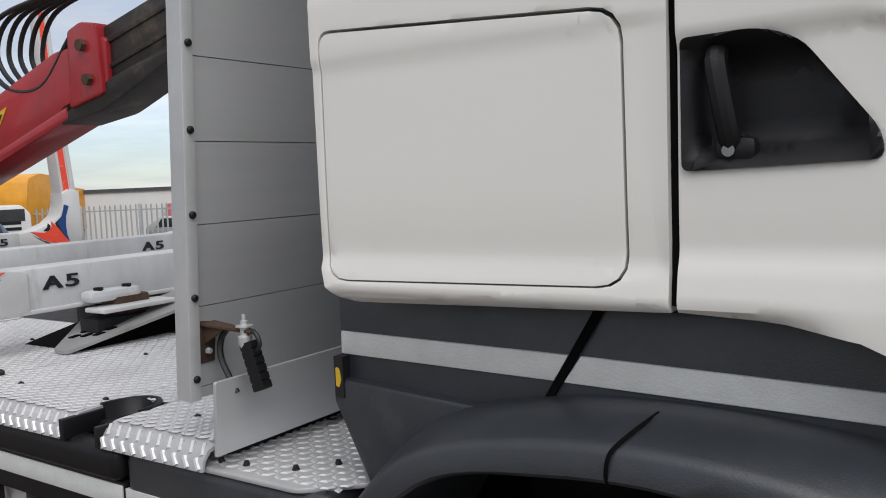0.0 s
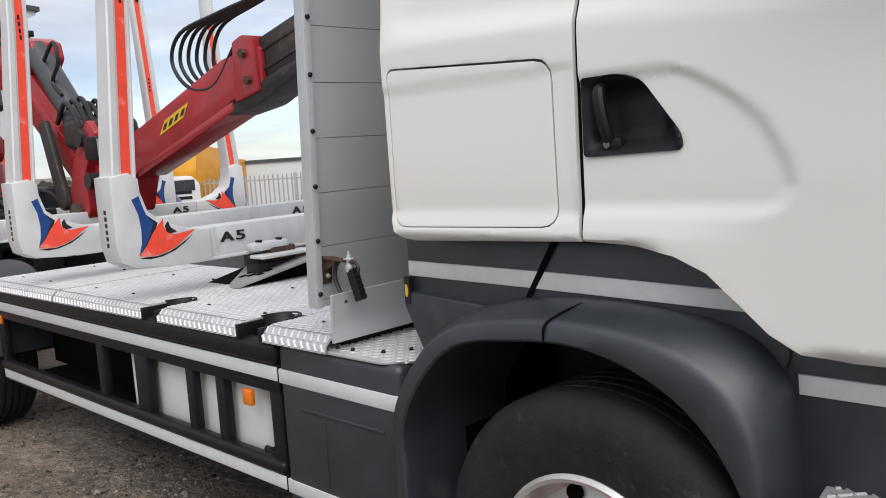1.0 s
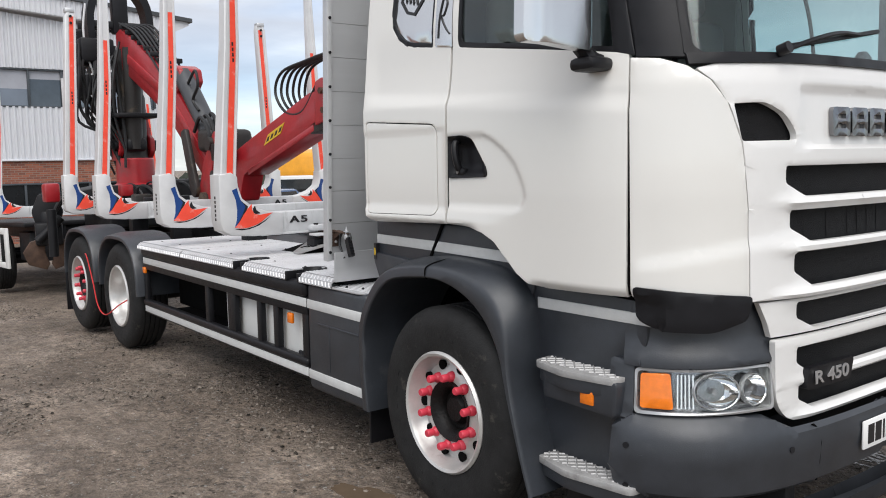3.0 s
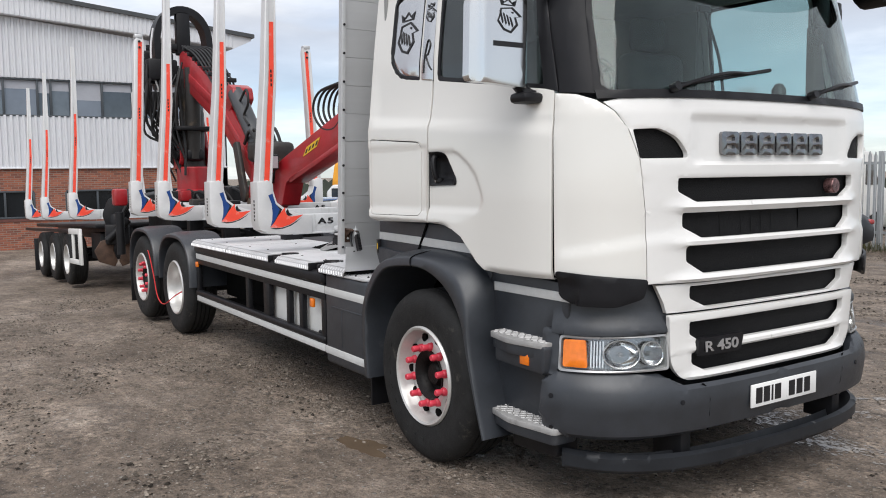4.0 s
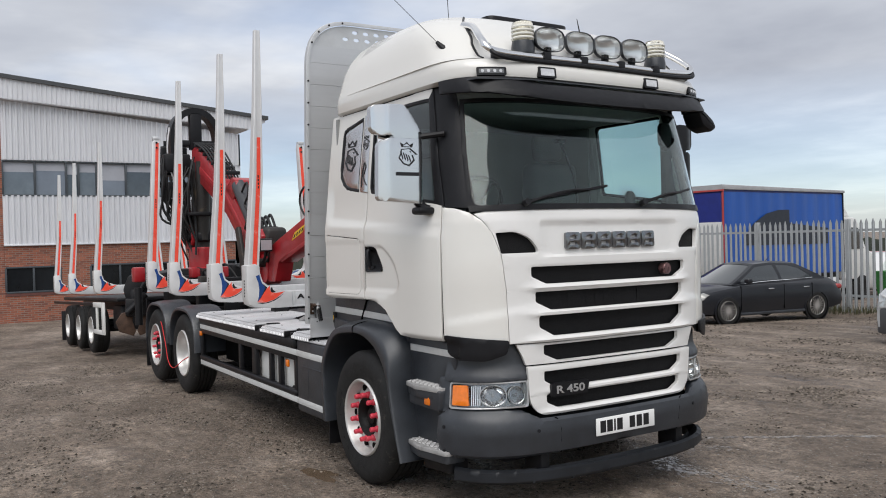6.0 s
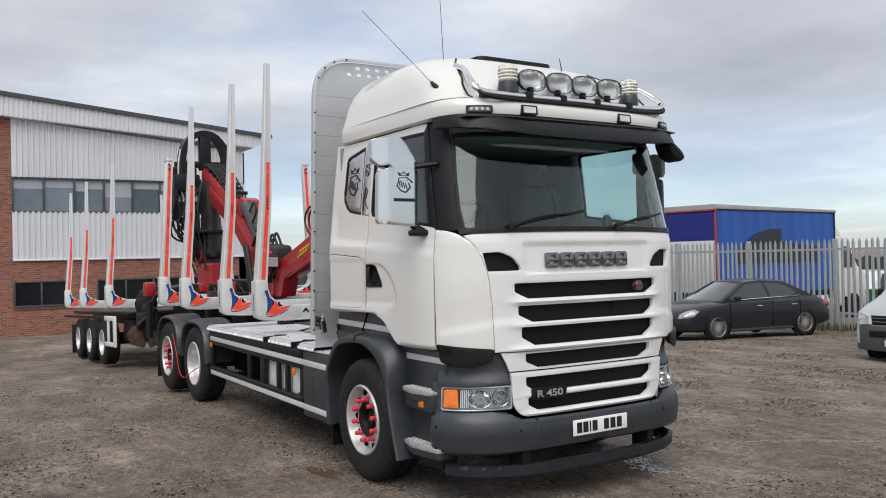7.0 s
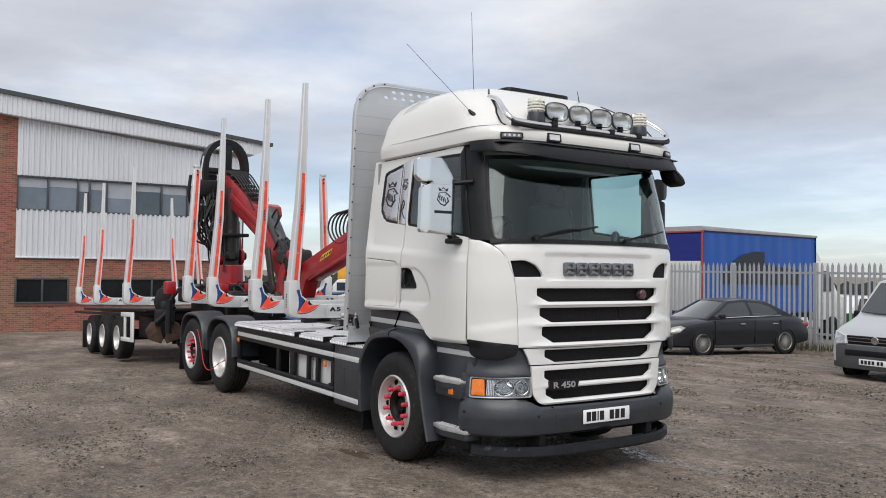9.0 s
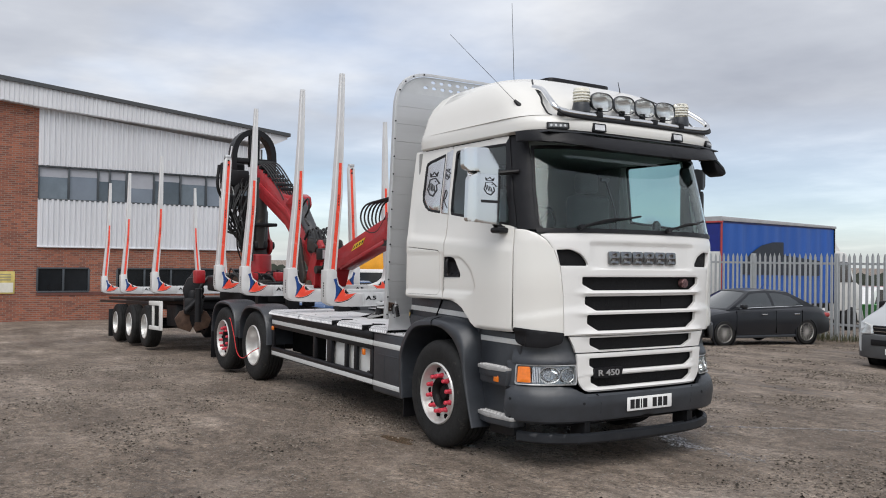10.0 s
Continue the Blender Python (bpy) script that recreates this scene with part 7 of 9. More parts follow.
for dz, h in ((0.075, 0.030), (-0.045, 0.022), (-0.115, 0.030)):
    beam((-3.10, 2.17 + dz), (-1.36, 2.598 + dz * 0.9), h, h, 0.188, CRANE_BLK, "extension_rib", bevel=0.005)
part("extension_slide", prism(B(), rounded([(-3.42, 1.90), (-3.1, 1.94), (-2.90, 2.01), (-2.60, 2.12), (-2.58, 2.18), (-2.88, 2.12), (-3.4, 1.99)], 0.03), -0.11, 0.11, "y", 0.01), CRANE_BLK, crane)
# maker's label: plain bars on yellow
lab = prism(B(), [(-4.26, 1.830), (-3.93, 1.930), (-3.85, 2.025), (-4.17, 1.930)], -0.1145, -0.109, "y")
lb = part("maker_label", lab, YELLOW, crane, "yellow label with dark bars")
for k in range(4):
    x0 = -4.21 + k * 0.080
    part("label_bar", prism(B(), [(x0, 1.860 + k * 0.025), (x0 + 0.045, 1.873 + k * 0.025), (x0 + 0.075, 1.917 + k * 0.025), (x0 + 0.035, 1.905 + k * 0.025)], -0.1160, -0.114, "y"), DECAL_BLK, lb)
# hoses
random.seed(4)
for k in range(6):
    dz, dy = 0.030 * k, -0.10 + 0.04 * k
    part("hose_loop", tube(B(), [(-3.30 - dz, dy, 2.30 + dz * 0.2), (-3.55, dy, 2.10 + dz * 0.4), (-3.85 + dz * 0.7, dy, 2.12 + dz * 0.3), (-4.02 + dz * 1.2, dy, 2.30), (-3.88 + dz * 1.2, dy, 2.47 + dz * 0.2), (-3.4 + dz, dy, 2.53 + dz * 0.4), (-2.7, dy, 2.60 + dz * 0.6), (-1.25, dy, 2.85 + dz)], 0.013, 8, 6), HOSE, crane, "looped black hydraulic hose")
for k in range(7):
    y = -0.12 + 0.04 * k
    part("boom_hose", tube(B(), [(-8.05, y, 3.47), (-7.5, y, 3.27 + 0.015 * k), (-6.9, y, 2.86 + 0.015 * k), (-6.7, y, 2.70 + 0.01 * k)], 0.014, 6, 5), HOSE, crane)
for k in range(6):
    y = -0.16 + 0.06 * k
    part("knee_hose", tube(B(), [(-5.75, y, 2.02), (-5.5, y - 0.03, 2.16 + 0.02 * (k % 3)), (-5.28, y - 0.04, 1.98), (-5.32, y, 1.70), (-5.42, y, 1.52), (-5.1, y, 1.58), (-4.95, y, 1.80)], 0.020, 6, 6), HOSE, crane)
part("boom_light", box(B(), (-4.98, -0.33, 1.70), (-4.78, -0.15, 1.87), 0.02), BLACK_P, crane, "black work lamp")
part("lamp_glass", box(B(), (-4.785, -0.315, 1.72), (-4.775, -0.17, 1.85)), mat("work_lamp_glass", (0.5, 0.52, 0.55), 0.15, 0.3, var=0.1), crane)
part("wire_guard", tube(B(), [(-6.0, -0.1, 2.55), (-5.75, -0.12, 2.66), (-5.70, -0.12, 2.50), (-5.84, -0.12, 2.36), (-5.70, -0.12, 2.24)], 0.016, 6, 6), HOSE, crane)

# operator's stand: arched black canopy with controls and hoses under it
SX = -8.55
arch_o, arch_i = [], []
for k in range(17):
    a = math.pi * k / 16
    arch_o.append((0.04 - 0.43 * math.cos(a), 3.52 + 0.58 * math.sin(a) ** 0.8 if 0 < k < 16 else 3.52))
    arch_i.append((0.04 - 0.34 * math.cos(a), 3.50 + 0.50 * math.sin(a) ** 0.8 if 0 < k < 16 else 3.50))
bm = B()
rings(bm, [[(SX + 0.10, a, b), (SX + 0.10, c, d), (SX - 0.14, c, d), (SX - 0.14, a, b)] for (a, b), (c, d) in zip([(-0.36, 2.9)] + arch_o + [(0.45, 3.1)], [(-0.28, 2.9)] + arch_i + [(0.36, 3.1)])])
part("canopy", bm, BLACK_P, crane, "black arched operator canopy")
part("canopy_post", box(B(), (SX - 0.02, -0.06, 3.40), (SX + 0.10, 0.14, 4.03), 0.02), BLACK_P, crane)
part("canopy_bar", box(B(), (SX - 0.02, -0.36, 3.46), (SX + 0.08, 0.42, 3.56), 0.02), BLACK_P, crane)
part("canopy_back", box(B(), (SX - 0.50, -0.34, 3.5), (SX - 0.48, 0.40, 3.6), 0.005), BLACK_P, crane)
part("seat", box(B(), (SX - 0.40, -0.45, 2.98), (SX + 0.0, 0.05, 3.12), 0.04, 3), BLACK_P, crane, "black operator seat")
part("seat_back", box(B(), (SX - 0.48, -0.43, 3.08), (SX - 0.36, 0.03, 3.50), 0.04, 3), BLACK_P, crane)
part("control_block", box(B(), (SX - 0.05, -0.50, 3.02), (SX + 0.16, -0.08, 3.32), 0.03), BLACK_M, crane, "black control valve block")
part("stand_frame", tube(B(), [(SX, -0.60, 3.4), (SX, -0.62, 3.0), (SX - 0.05, -0.45, 2.7), (SX, -0.20, 2.3)], 0.03, 8, 4), BLACK_M, crane)
part("white_edge", tube(B(), [(SX + 0.1, -0.40, 3.75), (SX + 0.1, -0.44, 3.45), (SX + 0.1, -0.42, 3.15), (SX + 0.1, -0.33, 2.8)], 0.014, 6, 5), STAKE, crane)
random.seed(11)
for k in range(16):
    y0 = random.uniform(-0.55, -0.05)
    z0 = random.uniform(2.85, 3.25)
    part("valve_hose", tube(B(), [(SX + 0.1, y0, z0), (SX + 0.18 + random.random() * 0.08, y0 - 0.05, z0 - 0.3), (SX + 0.16, y0 + random.uniform(-0.1, 0.15), z0 - 0.7), (SX + 0.22, -0.18 + random.uniform(-0.15, 0.1), 2.0 + random.random() * 0.2), (SX + 0.3, -0.12 + random.uniform(-0.1, 0.1), 1.65)], random.uniform(0.014, 0.024), 6, 5), HOSE, crane)
for k in range(6):
    part("valve", box(B(), (SX + 0.06, -0.48 + k * 0.075, 2.55 + 0.05 * (k % 3)), (SX + 0.20, -0.43 + k * 0.075, 2.85), 0.012), BLACK_M, crane)
# hoses, clamps and pipes crowding the column and the boom head
random.seed(23)
for k in range(18):
    x0, y0, z0 = -8.05 + random.uniform(-0.25, 0.15), random.uniform(-0.34, -0.16), random.uniform(2.6, 3.3)
    x1, z1 = -8.1 + random.uniform(-0.25, 0.25), random.uniform(1.55, 2.2)
    part("column_hose", tube(B(), [(x0, y0, z0), (x0 + random.uniform(-0.15, 0.15), y0 - random.uniform(0.02, 0.16), lerp(z0, z1, 0.35)), (x1 + random.uniform(-0.1, 0.1), y0 - random.uniform(0.0, 0.12), lerp(z0, z1, 0.7)), (x1, -0.2, z1)], random.uniform(0.012, 0.020), 6, 5), HOSE, crane)
for k in range(7):
    x, z = -7.95 + k * 0.20, 3.40 - k * 0.088
    part("hose_clamp", box(B(), (x - 0.02, -0.15, z - 0.02), (x + 0.02, 0.15, z + 0.035), 0.008), BLACK_M, crane)
part("clamp_band", box(B(), (-8.35, -0.30, 2.28), (-7.75, 0.22, 2.34), 0.02), BLACK_M, crane)
# stabiliser boxes and rear frame clutter
for s in (1, -1):
    part("stabiliser", box(B(), (-8.66, s * 0.84, 1.24), (-8.46, s * 1.02, 1.48), 0.03), CRANE_RED, crane, "red stabiliser leg housing")
    part("stabiliser_leg", cyl(B(), (-8.52, s * 0.95, 0.55), (-8.52, s * 0.95, 1.15), 0.06, seg=12), BLACK_M, crane)
# low dark machinery between the crane foot and the bunks: valve banks, pipes and drooping hoses
random.seed(31)
for k in range(9):
    x, y = -7.7 + 0.17 * k + random.uniform(-0.05, 0.05), random.uniform(-0.62, -0.30)
    h = random.uniform(0.10, 0.24)
    part("valve_bank", box(B(), (x, y, 1.12), (x + random.uniform(0.10, 0.17), y + random.uniform(0.18, 0.4), 1.14 + h), 0.018), BLACK_M if k % 3 else CRANE_BLK, crane)
for k in range(12):
    x, y = random.uniform(-7.8, -6.4), random.uniform(-0.7, 0.5)
    part("foot_hose", tube(B(), [(x - 0.3, y, 1.15), (x - 0.15, y - 0.05, 1.36 + random.random() * 0.16), (x + 0.12, y, 1.34 + random.random() * 0.12), (x + 0.32, y + 0.08, 1.14)], random.uniform(0.012, 0.020), 6, 5), HOSE, crane)
part("oil_tank", box(B(), (-7.9, 0.15, 1.05), (-7.2, 0.95, 1.5), 0.04), BLACK_M, crane)
part("red_valve", box(B(), (-7.05, -0.15, 1.32), (-6.92, 0.0, 1.48), 0.02), CRANE_RED, crane)
part("red_valve", box(B(), (-7.3, -0.5, 1.32), (-7.15, -0.36, 1.46), 0.02), CRANE_RED, crane)

# ---------------------------------------------------------------- grapple stowed behind the truck
grap = thing("log_grapple", (-9.15, -0.86, 0.10, 0, 0, 78), "black log grapple with rusty rounded jaws hanging behind the truck", "grapple")
part("rotator", lathe(B(), [(0.0, 1.0), (0.10, 1.0), (0.12, 0.95), (0.12, 0.78), (0.09, 0.72), (0.0, 0.72)], pose(0, 0, 0), 16), BLACK_M, grap)
part("grapple_head", box(B(), (-0.17, -0.15, 0.55), (0.17, 0.15, 0.86), 0.04), BLACK_M, grap)
for s in (-1, 1):
    pts = [(0.05 * s, 0.66), (0.24 * s, 0.60), (0.33 * s, 0.46), (0.27 * s, 0.30), (0.05 * s, 0.22), (0.01 * s, 0.30), (0.06 * s, 0.46)]
    part("jaw", prism(B(), pts, -0.06, 0.06, "y", 0.015), RUST, grap, "rusty curved jaw")
part("grapple_hose", tube(B(), [(0.1, -0.1, 1.0), (0.25, -0.2, 1.25), (0.1, -0.25, 1.05), (0.05, -0.2, 0.75)], 0.025, 8, 6), HOSE, grap)
part("grapple_ram", cyl(B(), (-0.14, -0.16, 0.62), (0.16, -0.16, 0.92), 0.055, seg=12), BLACK_M, grap)
part("link_plate", prism(B(), rounded([(-0.14, 0.80), (0.12, 0.80), (0.20, 1.0), (0.10, 1.22), (-0.10, 1.24), (-0.20, 1.0)], 0.05), -0.07, 0.05, "y", 0.01), BLACK_M, grap)
part("hanger", tube(B(), [(0, 0, 0.98), (-0.05, 0.1, 1.15), (0.05, 0.25, 1.32)], 0.05, 8, 5), BLACK_M, grap)

# ---------------------------------------------------------------- trailer
TRM = pose(-10.6, 0, -0.10, 0, -2.3, 0)
trailer = thing("timber_trailer", TRM, "black three-axle timber trailer parked behind the truck", "trailer")
bm = B()
for y in (-0.5, 0.5):
    box(bm, (-5.6, y - 0.05, 0.72), (0.7, y + 0.05, 0.98), 0.01)
for x in (-5.5, -4.4, -3.0, -1.6, -0.2, 0.6):
    box(bm, (x - 0.06, -0.5, 0.76), (x + 0.06, 0.5, 0.94), 0.01)
part("trailer_frame", bm, BLACK_P, trailer, "black steel trailer frame")
part("trailer_bed", box(B(), (-5.30, -1.02, 0.93), (0.75, 1.02, 1.0), 0.02), BLACK_P, trailer, "black trailer bed edge")
for s in (1, -1):
    Y = lambda v: v * s
    part("side_rail", box(B(), (-5.30, Y(-1.20), 0.86), (-0.3, Y(-1.235), 0.92), 0.01), BLACK_P, trailer)
    for x in (-0.9, -2.3, -3.7):
        wheel(trailer, (x, -1.18 * s, 0.395), s, "deep", TYRE_R, label="trailer wheel with a pale dished rim", size=0.9)
    gm = part("leg_frame", box(B(), (0.50, Y(-1.20), 0.36), (0.66, Y(-1.24), 0.93), 0.01), TANK, trailer, "white side guard frame")
    part("frame_bar", box(B(), (-0.30, Y(-1.20), 0.84), (0.50, Y(-1.238), 0.93), 0.01), TANK, gm)
    part("frame_bar", box(B(), (-0.30, Y(-1.20), 0.36), (0.50, Y(-1.238), 0.44), 0.01), TANK, gm)
    part("frame_post", box(B(), (-0.06, Y(-1.20), 0.44), (0.04, Y(-1.236), 0.84), 0.01), TANK, gm)
    part("mud_flap", box(B(), (-4.32, Y(-0.9), 0.05), (-4.30, Y(-1.22), 0.7), 0.006), BLACK_P, trailer, "black rubber mud flap")
for x in (-0.9, -2.3, -3.7):
    part("axle", cyl(B(), (x, -1.0, 0.41), (x, 1.0, 0.41), 0.07, seg=12), BLACK_M, trailer)
part("drawbar", prism(B(), [(0.7, -0.3), (0.7, 0.3), (2.0, 0.08), (2.0, -0.08)], 0.52, 0.66, "z", 0.01), BLACK_M, trailer, "black drawbar")
part("underbox", box(B(), (-0.25, -0.9, 0.42), (0.5, 0.9, 0.85), 0.03), BLACK_M, trailer)
for x in (0.0, -2.85, -5.0):
    copy_thing(tall, TRM @ pose(x, 0, -0.085))

# ---------------------------------------------------------------- office building behind the trailer
BX = -28.36
def brick_material():
    m = bpy.data.materials.new("red_brickwork")
    m.use_nodes = True
    n, l = m.node_tree.nodes, m.node_tree.links
    b = n["Principled BSDF"]
    co = n.new("ShaderNodeTexCoord")
    sp = n.new("ShaderNodeSeparateXYZ")
    l.new(co.outputs["Object"], sp.inputs[0])
    ad = n.new("ShaderNodeMath"); ad.operation = 'ADD'
    l.new(sp.outputs[0], ad.inputs[0]); l.new(sp.outputs[1], ad.inputs[1])
    cb = n.new("ShaderNodeCombineXYZ")
    l.new(ad.outputs[0], cb.inputs[0]); l.new(sp.outputs[2], cb.inputs[1])
    br = n.new("ShaderNodeTexBrick")
    br.inputs["Scale"].default_value = 1.0
    br.inputs["Brick Width"].default_value, br.inputs["Row Height"].default_value = 0.225, 0.075
    br.inputs["Mortar Size"].default_value, br.inputs["Mortar Smooth"].default_value = 0.010, 0.3
    br.inputs["Color1"].default_value, br.inputs["Color2"].default_value, br.inputs["Mortar"].default_value = (0.34, 0.108, 0.060, 1), (0.16, 0.056, 0.040, 1), (0.25, 0.195, 0.16, 1)
    l.new(cb.outputs[0], br.inputs["Vector"])
    nz = n.new("ShaderNodeTexNoise")
    nz.inputs["Scale"].default_value, nz.inputs["Detail"].default_value = 0.8, 6
    l.new(co.outputs["Object"], nz.inputs["Vector"])
    mr = n.new("ShaderNodeMapRange")
    mr.inputs[3].default_value, mr.inputs[4].default_value = 0.75, 1.25
    l.new(nz.outputs[0], mr.inputs[0])
    hs = n.new("ShaderNodeHueSaturation")
    l.new(br.outputs["Color"], hs.inputs["Color"]); l.new(mr.outputs[0], hs.inputs["Value"])
    l.new(hs.outputs[0], b.inputs["Base Color"])
    b.inputs["Roughness"].default_value = 0.85
    bp = n.new("ShaderNodeBump")
    bp.inputs["Strength"].default_value, bp.inputs["Distance"].default_value = 0.6, 0.01
    bp.invert = True
    l.new(br.outputs["Fac"], bp.inputs["Height"])
    l.new(bp.outputs[0], b.inputs["Normal"])
    return m
BRICK = brick_material()
CLAD = mat("grey_profiled_cladding", (0.68, 0.69, 0.72), 0.5, 0.15, var=0.06, scale=0.6, stretch=(1, 1, 0.2), dirt=(0.33, 0.32, 0.31), dirt_amt=0.18)
FRAME = mat("dark_grey_window_frame", (0.055, 0.065, 0.075), 0.5, var=0.1)
ROOF_E = mat("dark_roof_trim", (0.06, 0.065, 0.07), 0.5, var=0.15)
BASE = -1.1
office = thing("office_building", (BX, 3.0, BASE), "two-storey red brick office with grey corrugated cladding and long window bands", "building")
def ofc(bm):
    bmesh.ops.translate(bm, vec=(-BX, -3.0, -BASE), verts=bm.verts[:])
    return bm
YL, YR = -16.0, 7.6
YP = -1.2
def roof_line(y):
    return 7.55 - 0.098 * (y - YP)
# brick: projecting pier wall and the lower storey with window openings
part("brick_pier", ofc(prism(B(), [(YL, BASE), (YP, BASE), (YP, roof_line(YP) - 0.2), (YL, roof_line(YL) - 0.2)], BX - 9.0, BX + 0.02, "x")), BRICK, office, "red brick wall end", smooth=0)
lows = [(-1.16, 0.66, 0.32, 1.24), (1.70, 5.9, 0.32, 1.24), (6.4, 7.3, 0.32, 1.24)]
edges_y = [YP]
for a, b, c, d in lows:
    part("brick_wall", ofc(box(B(), (BX - 0.3, edges_y[-1], BASE), (BX, a, 2.04))), BRICK, office, smooth=0)
    part("brick_wall", ofc(box(B(), (BX - 0.3, a, BASE), (BX, b, c))), BRICK, office, smooth=0)
    part("brick_wall", ofc(box(B(), (BX - 0.3, a, d), (BX, b, 2.04))), BRICK, office, smooth=0)
    edges_y.append(b)
part("brick_wall", ofc(box(B(), (BX - 0.3, edges_y[-1], BASE), (BX, YR, 2.04))), BRICK, office, smooth=0)
part("brick_band", ofc(box(B(), (BX - 0.02, YP, 0.18), (BX + 0.025, YR, 0.31))), mat("dark_brick_band", (0.14, 0.055, 0.045), 0.8, var=0.2, scale=6), office)
part("end_wall", ofc(prism(B(), [(BX - 9.0, BASE), (BX, BASE), (BX, roof_line(YR) - 0.3), (BX - 9.0, roof_line(YR) - 0.3)], YR - 0.3, YR, "y")), CLAD, office)
def ribs(y0, y1, zlo, zhi, x, pitch=0.19, depth=0.060):
    """Profiled sheet; zlo and zhi are functions of y."""
    bm = B()
    pts = []
    y = y0
    while y < y1:
        for f, d in ((0.0, 0.0), (0.42, 0.0), (0.54, 1.0), (0.88, 1.0)):
            yy = y + f * pitch
            if yy <= y1:
                pts.append((yy, x + d * depth))
        y += pitch
    lo = [bm.verts.new((xx, yy, zlo(yy))) for yy, xx in pts]
    hi = [bm.verts.new((xx, yy, zhi(yy))) for yy, xx in pts]
    for i in range(len(pts) - 1):
        bm.faces.new((lo[i], lo[i + 1], hi[i + 1], hi[i]))
    return bm
part("cladding_lower", ofc(ribs(YP, YR, lambda y: 2.04, lambda y: 3.82, BX + 0.01)), CLAD, office, "grey corrugated cladding", smooth=0)
part("cladding_upper", ofc(ribs(YP, YR, lambda y: 5.10, lambda y: roof_line(y) - 0.3, BX + 0.01)), CLAD, office, "grey corrugated cladding", smooth=0)
part("cladding_back", ofc(box(B(), (BX - 0.35, YP, 2.04), (BX, YR, 3.83))), CLAD, office)
part("cladding_back", ofc(prism(B(), [(YP, 5.09), (YR, 5.09), (YR, roof_line(YR) - 0.3), (YP, roof_line(YP) - 0.3)], BX - 0.35, BX, "x")), CLAD, office)
part("drip_flashing", ofc(box(B(), (BX, YP, 1.99), (BX + 0.09, YR, 2.05), 0.01)), CLAD, office)
BLIND = mat("pale_blind", (0.36, 0.37, 0.41), 0.6, var=0.08, scale=2, coat=0.6)
def window_band(y0, y1, z0, z1, lights, name, kinds=(0, 1, 2)):
    wn_ = part(name, ofc(box(B(), (BX - 0.16, y0, z0 - 0.04), (BX + 0.04, y1, z0 + 0.02), 0.008)), FRAME, office, "dark framed window band")
    part("frame_head", ofc(box(B(), (BX - 0.16, y0, z1 - 0.06), (BX + 0.02, y1, z1 + 0.0), 0.008)), FRAME, wn_)
    ys_ = [lerp(y0, y1, f) for f in lights]
    for y in ys_:
        part("mullion", ofc(box(B(), (BX - 0.14, y - 0.035, z0 + 0.02), (BX + 0.01, y + 0.035, z1 - 0.06), 0.006)), FRAME, wn_)
    for i, (a, b) in enumerate(zip(ys_, ys_[1:])):
        part("pane", ofc(box(B(), (BX - 0.10, a + 0.03, z0 + 0.02), (BX - 0.085, b - 0.03, z1 - 0.06))), OFFICE_GLASS[kinds[i % 3]], wn_)
        if z0 > 3:
            drop = (0.36, 0.30, 0.42, 0.33, 0.62, 0.28, 0.34)[i % 7]
            part("blind", ofc(box(B(), (BX - 0.099, a + 0.035, z1 - 0.06 - drop), (BX - 0.082, b - 0.035, z1 - 0.062))), BLIND, wn_, "pale roller blind")
OFFICE_GLASS = [mat("office_glass", (0.11, 0.135, 0.165), 0.06, var=0.25, scale=0.8, coat=1.0, rvar=0.02),
                mat("office_glass_blind", (0.15, 0.175, 0.22), 0.08, var=0.15, scale=0.6, coat=1.0, rvar=0.02),
                mat("office_glass_dark", (0.045, 0.06, 0.08), 0.06, var=0.3, scale=0.8, coat=1.0, rvar=0.02),
                mat("ground_glass_dark", (0.010, 0.012, 0.015), 0.2, var=0.5, scale=0.8, rvar=0.02, spec=0.3)]
window_band(YP + 0.02, YR - 0.3, 3.83, 5.09, [0.0, 0.125, 0.25, 0.30, 0.375, 0.50, 0.625, 0.75, 0.875, 1.0], "window_band")
for a, b, c, d in lows:
    k = max(2, int((b - a) / 0.85))
    window_band(a, b, c, d, [i / k for i in range(k + 1)], "ground_window", (3, 3, 3))
# sloping fascia and roof
part("fascia", ofc(ribs(YL, 7.9, lambda y: roof_line(y) - 0.30 + 0.22 * max(0, (y - YP) / 8.8), lambda y: roof_line(y) + 0.44, BX + 0.34, 0.16, 0.03)), CLAD, office, "grey ribbed fascia", smooth=0)
part("roof_edge", ofc(prism(B(), [(YL, roof_line(YL) + 0.42), (8.7, roof_line(8.7) + 0.42), (8.7, roof_line(8.7) + 0.56), (YL, roof_line(YL) + 0.58)], BX - 9.5, BX + 0.46, "x")), ROOF_E, office, "dark roof edge trim")
part("soffit", ofc(prism(B(), [(YL, roof_line(YL) - 0.32), (YP, roof_line(YP) - 0.32), (7.9, roof_line(7.9) - 0.10), (8.6, roof_line(8.6) + 0.30), (8.6, roof_line(8.6) + 0.43), (YL, roof_line(YL) + 0.43)], BX - 9.3, BX + 0.33, "x")), CLAD, office)
sign = part("wall_sign", ofc(box(B(), (BX + 0.02, -2.75, 0.25), (BX + 0.05, -1.92, 1.08), 0.01)), mat("pale_yellow_sign", (0.62, 0.50, 0.16), 0.5, var=0.2, scale=5), office, "faded yellow and white notice")
part("sign_panel", ofc(box(B(), (BX + 0.05, -2.70, 0.30), (BX + 0.053, -1.97, 0.66))), mat("sign_white", (0.70, 0.68, 0.60), 0.5, var=0.1), sign)
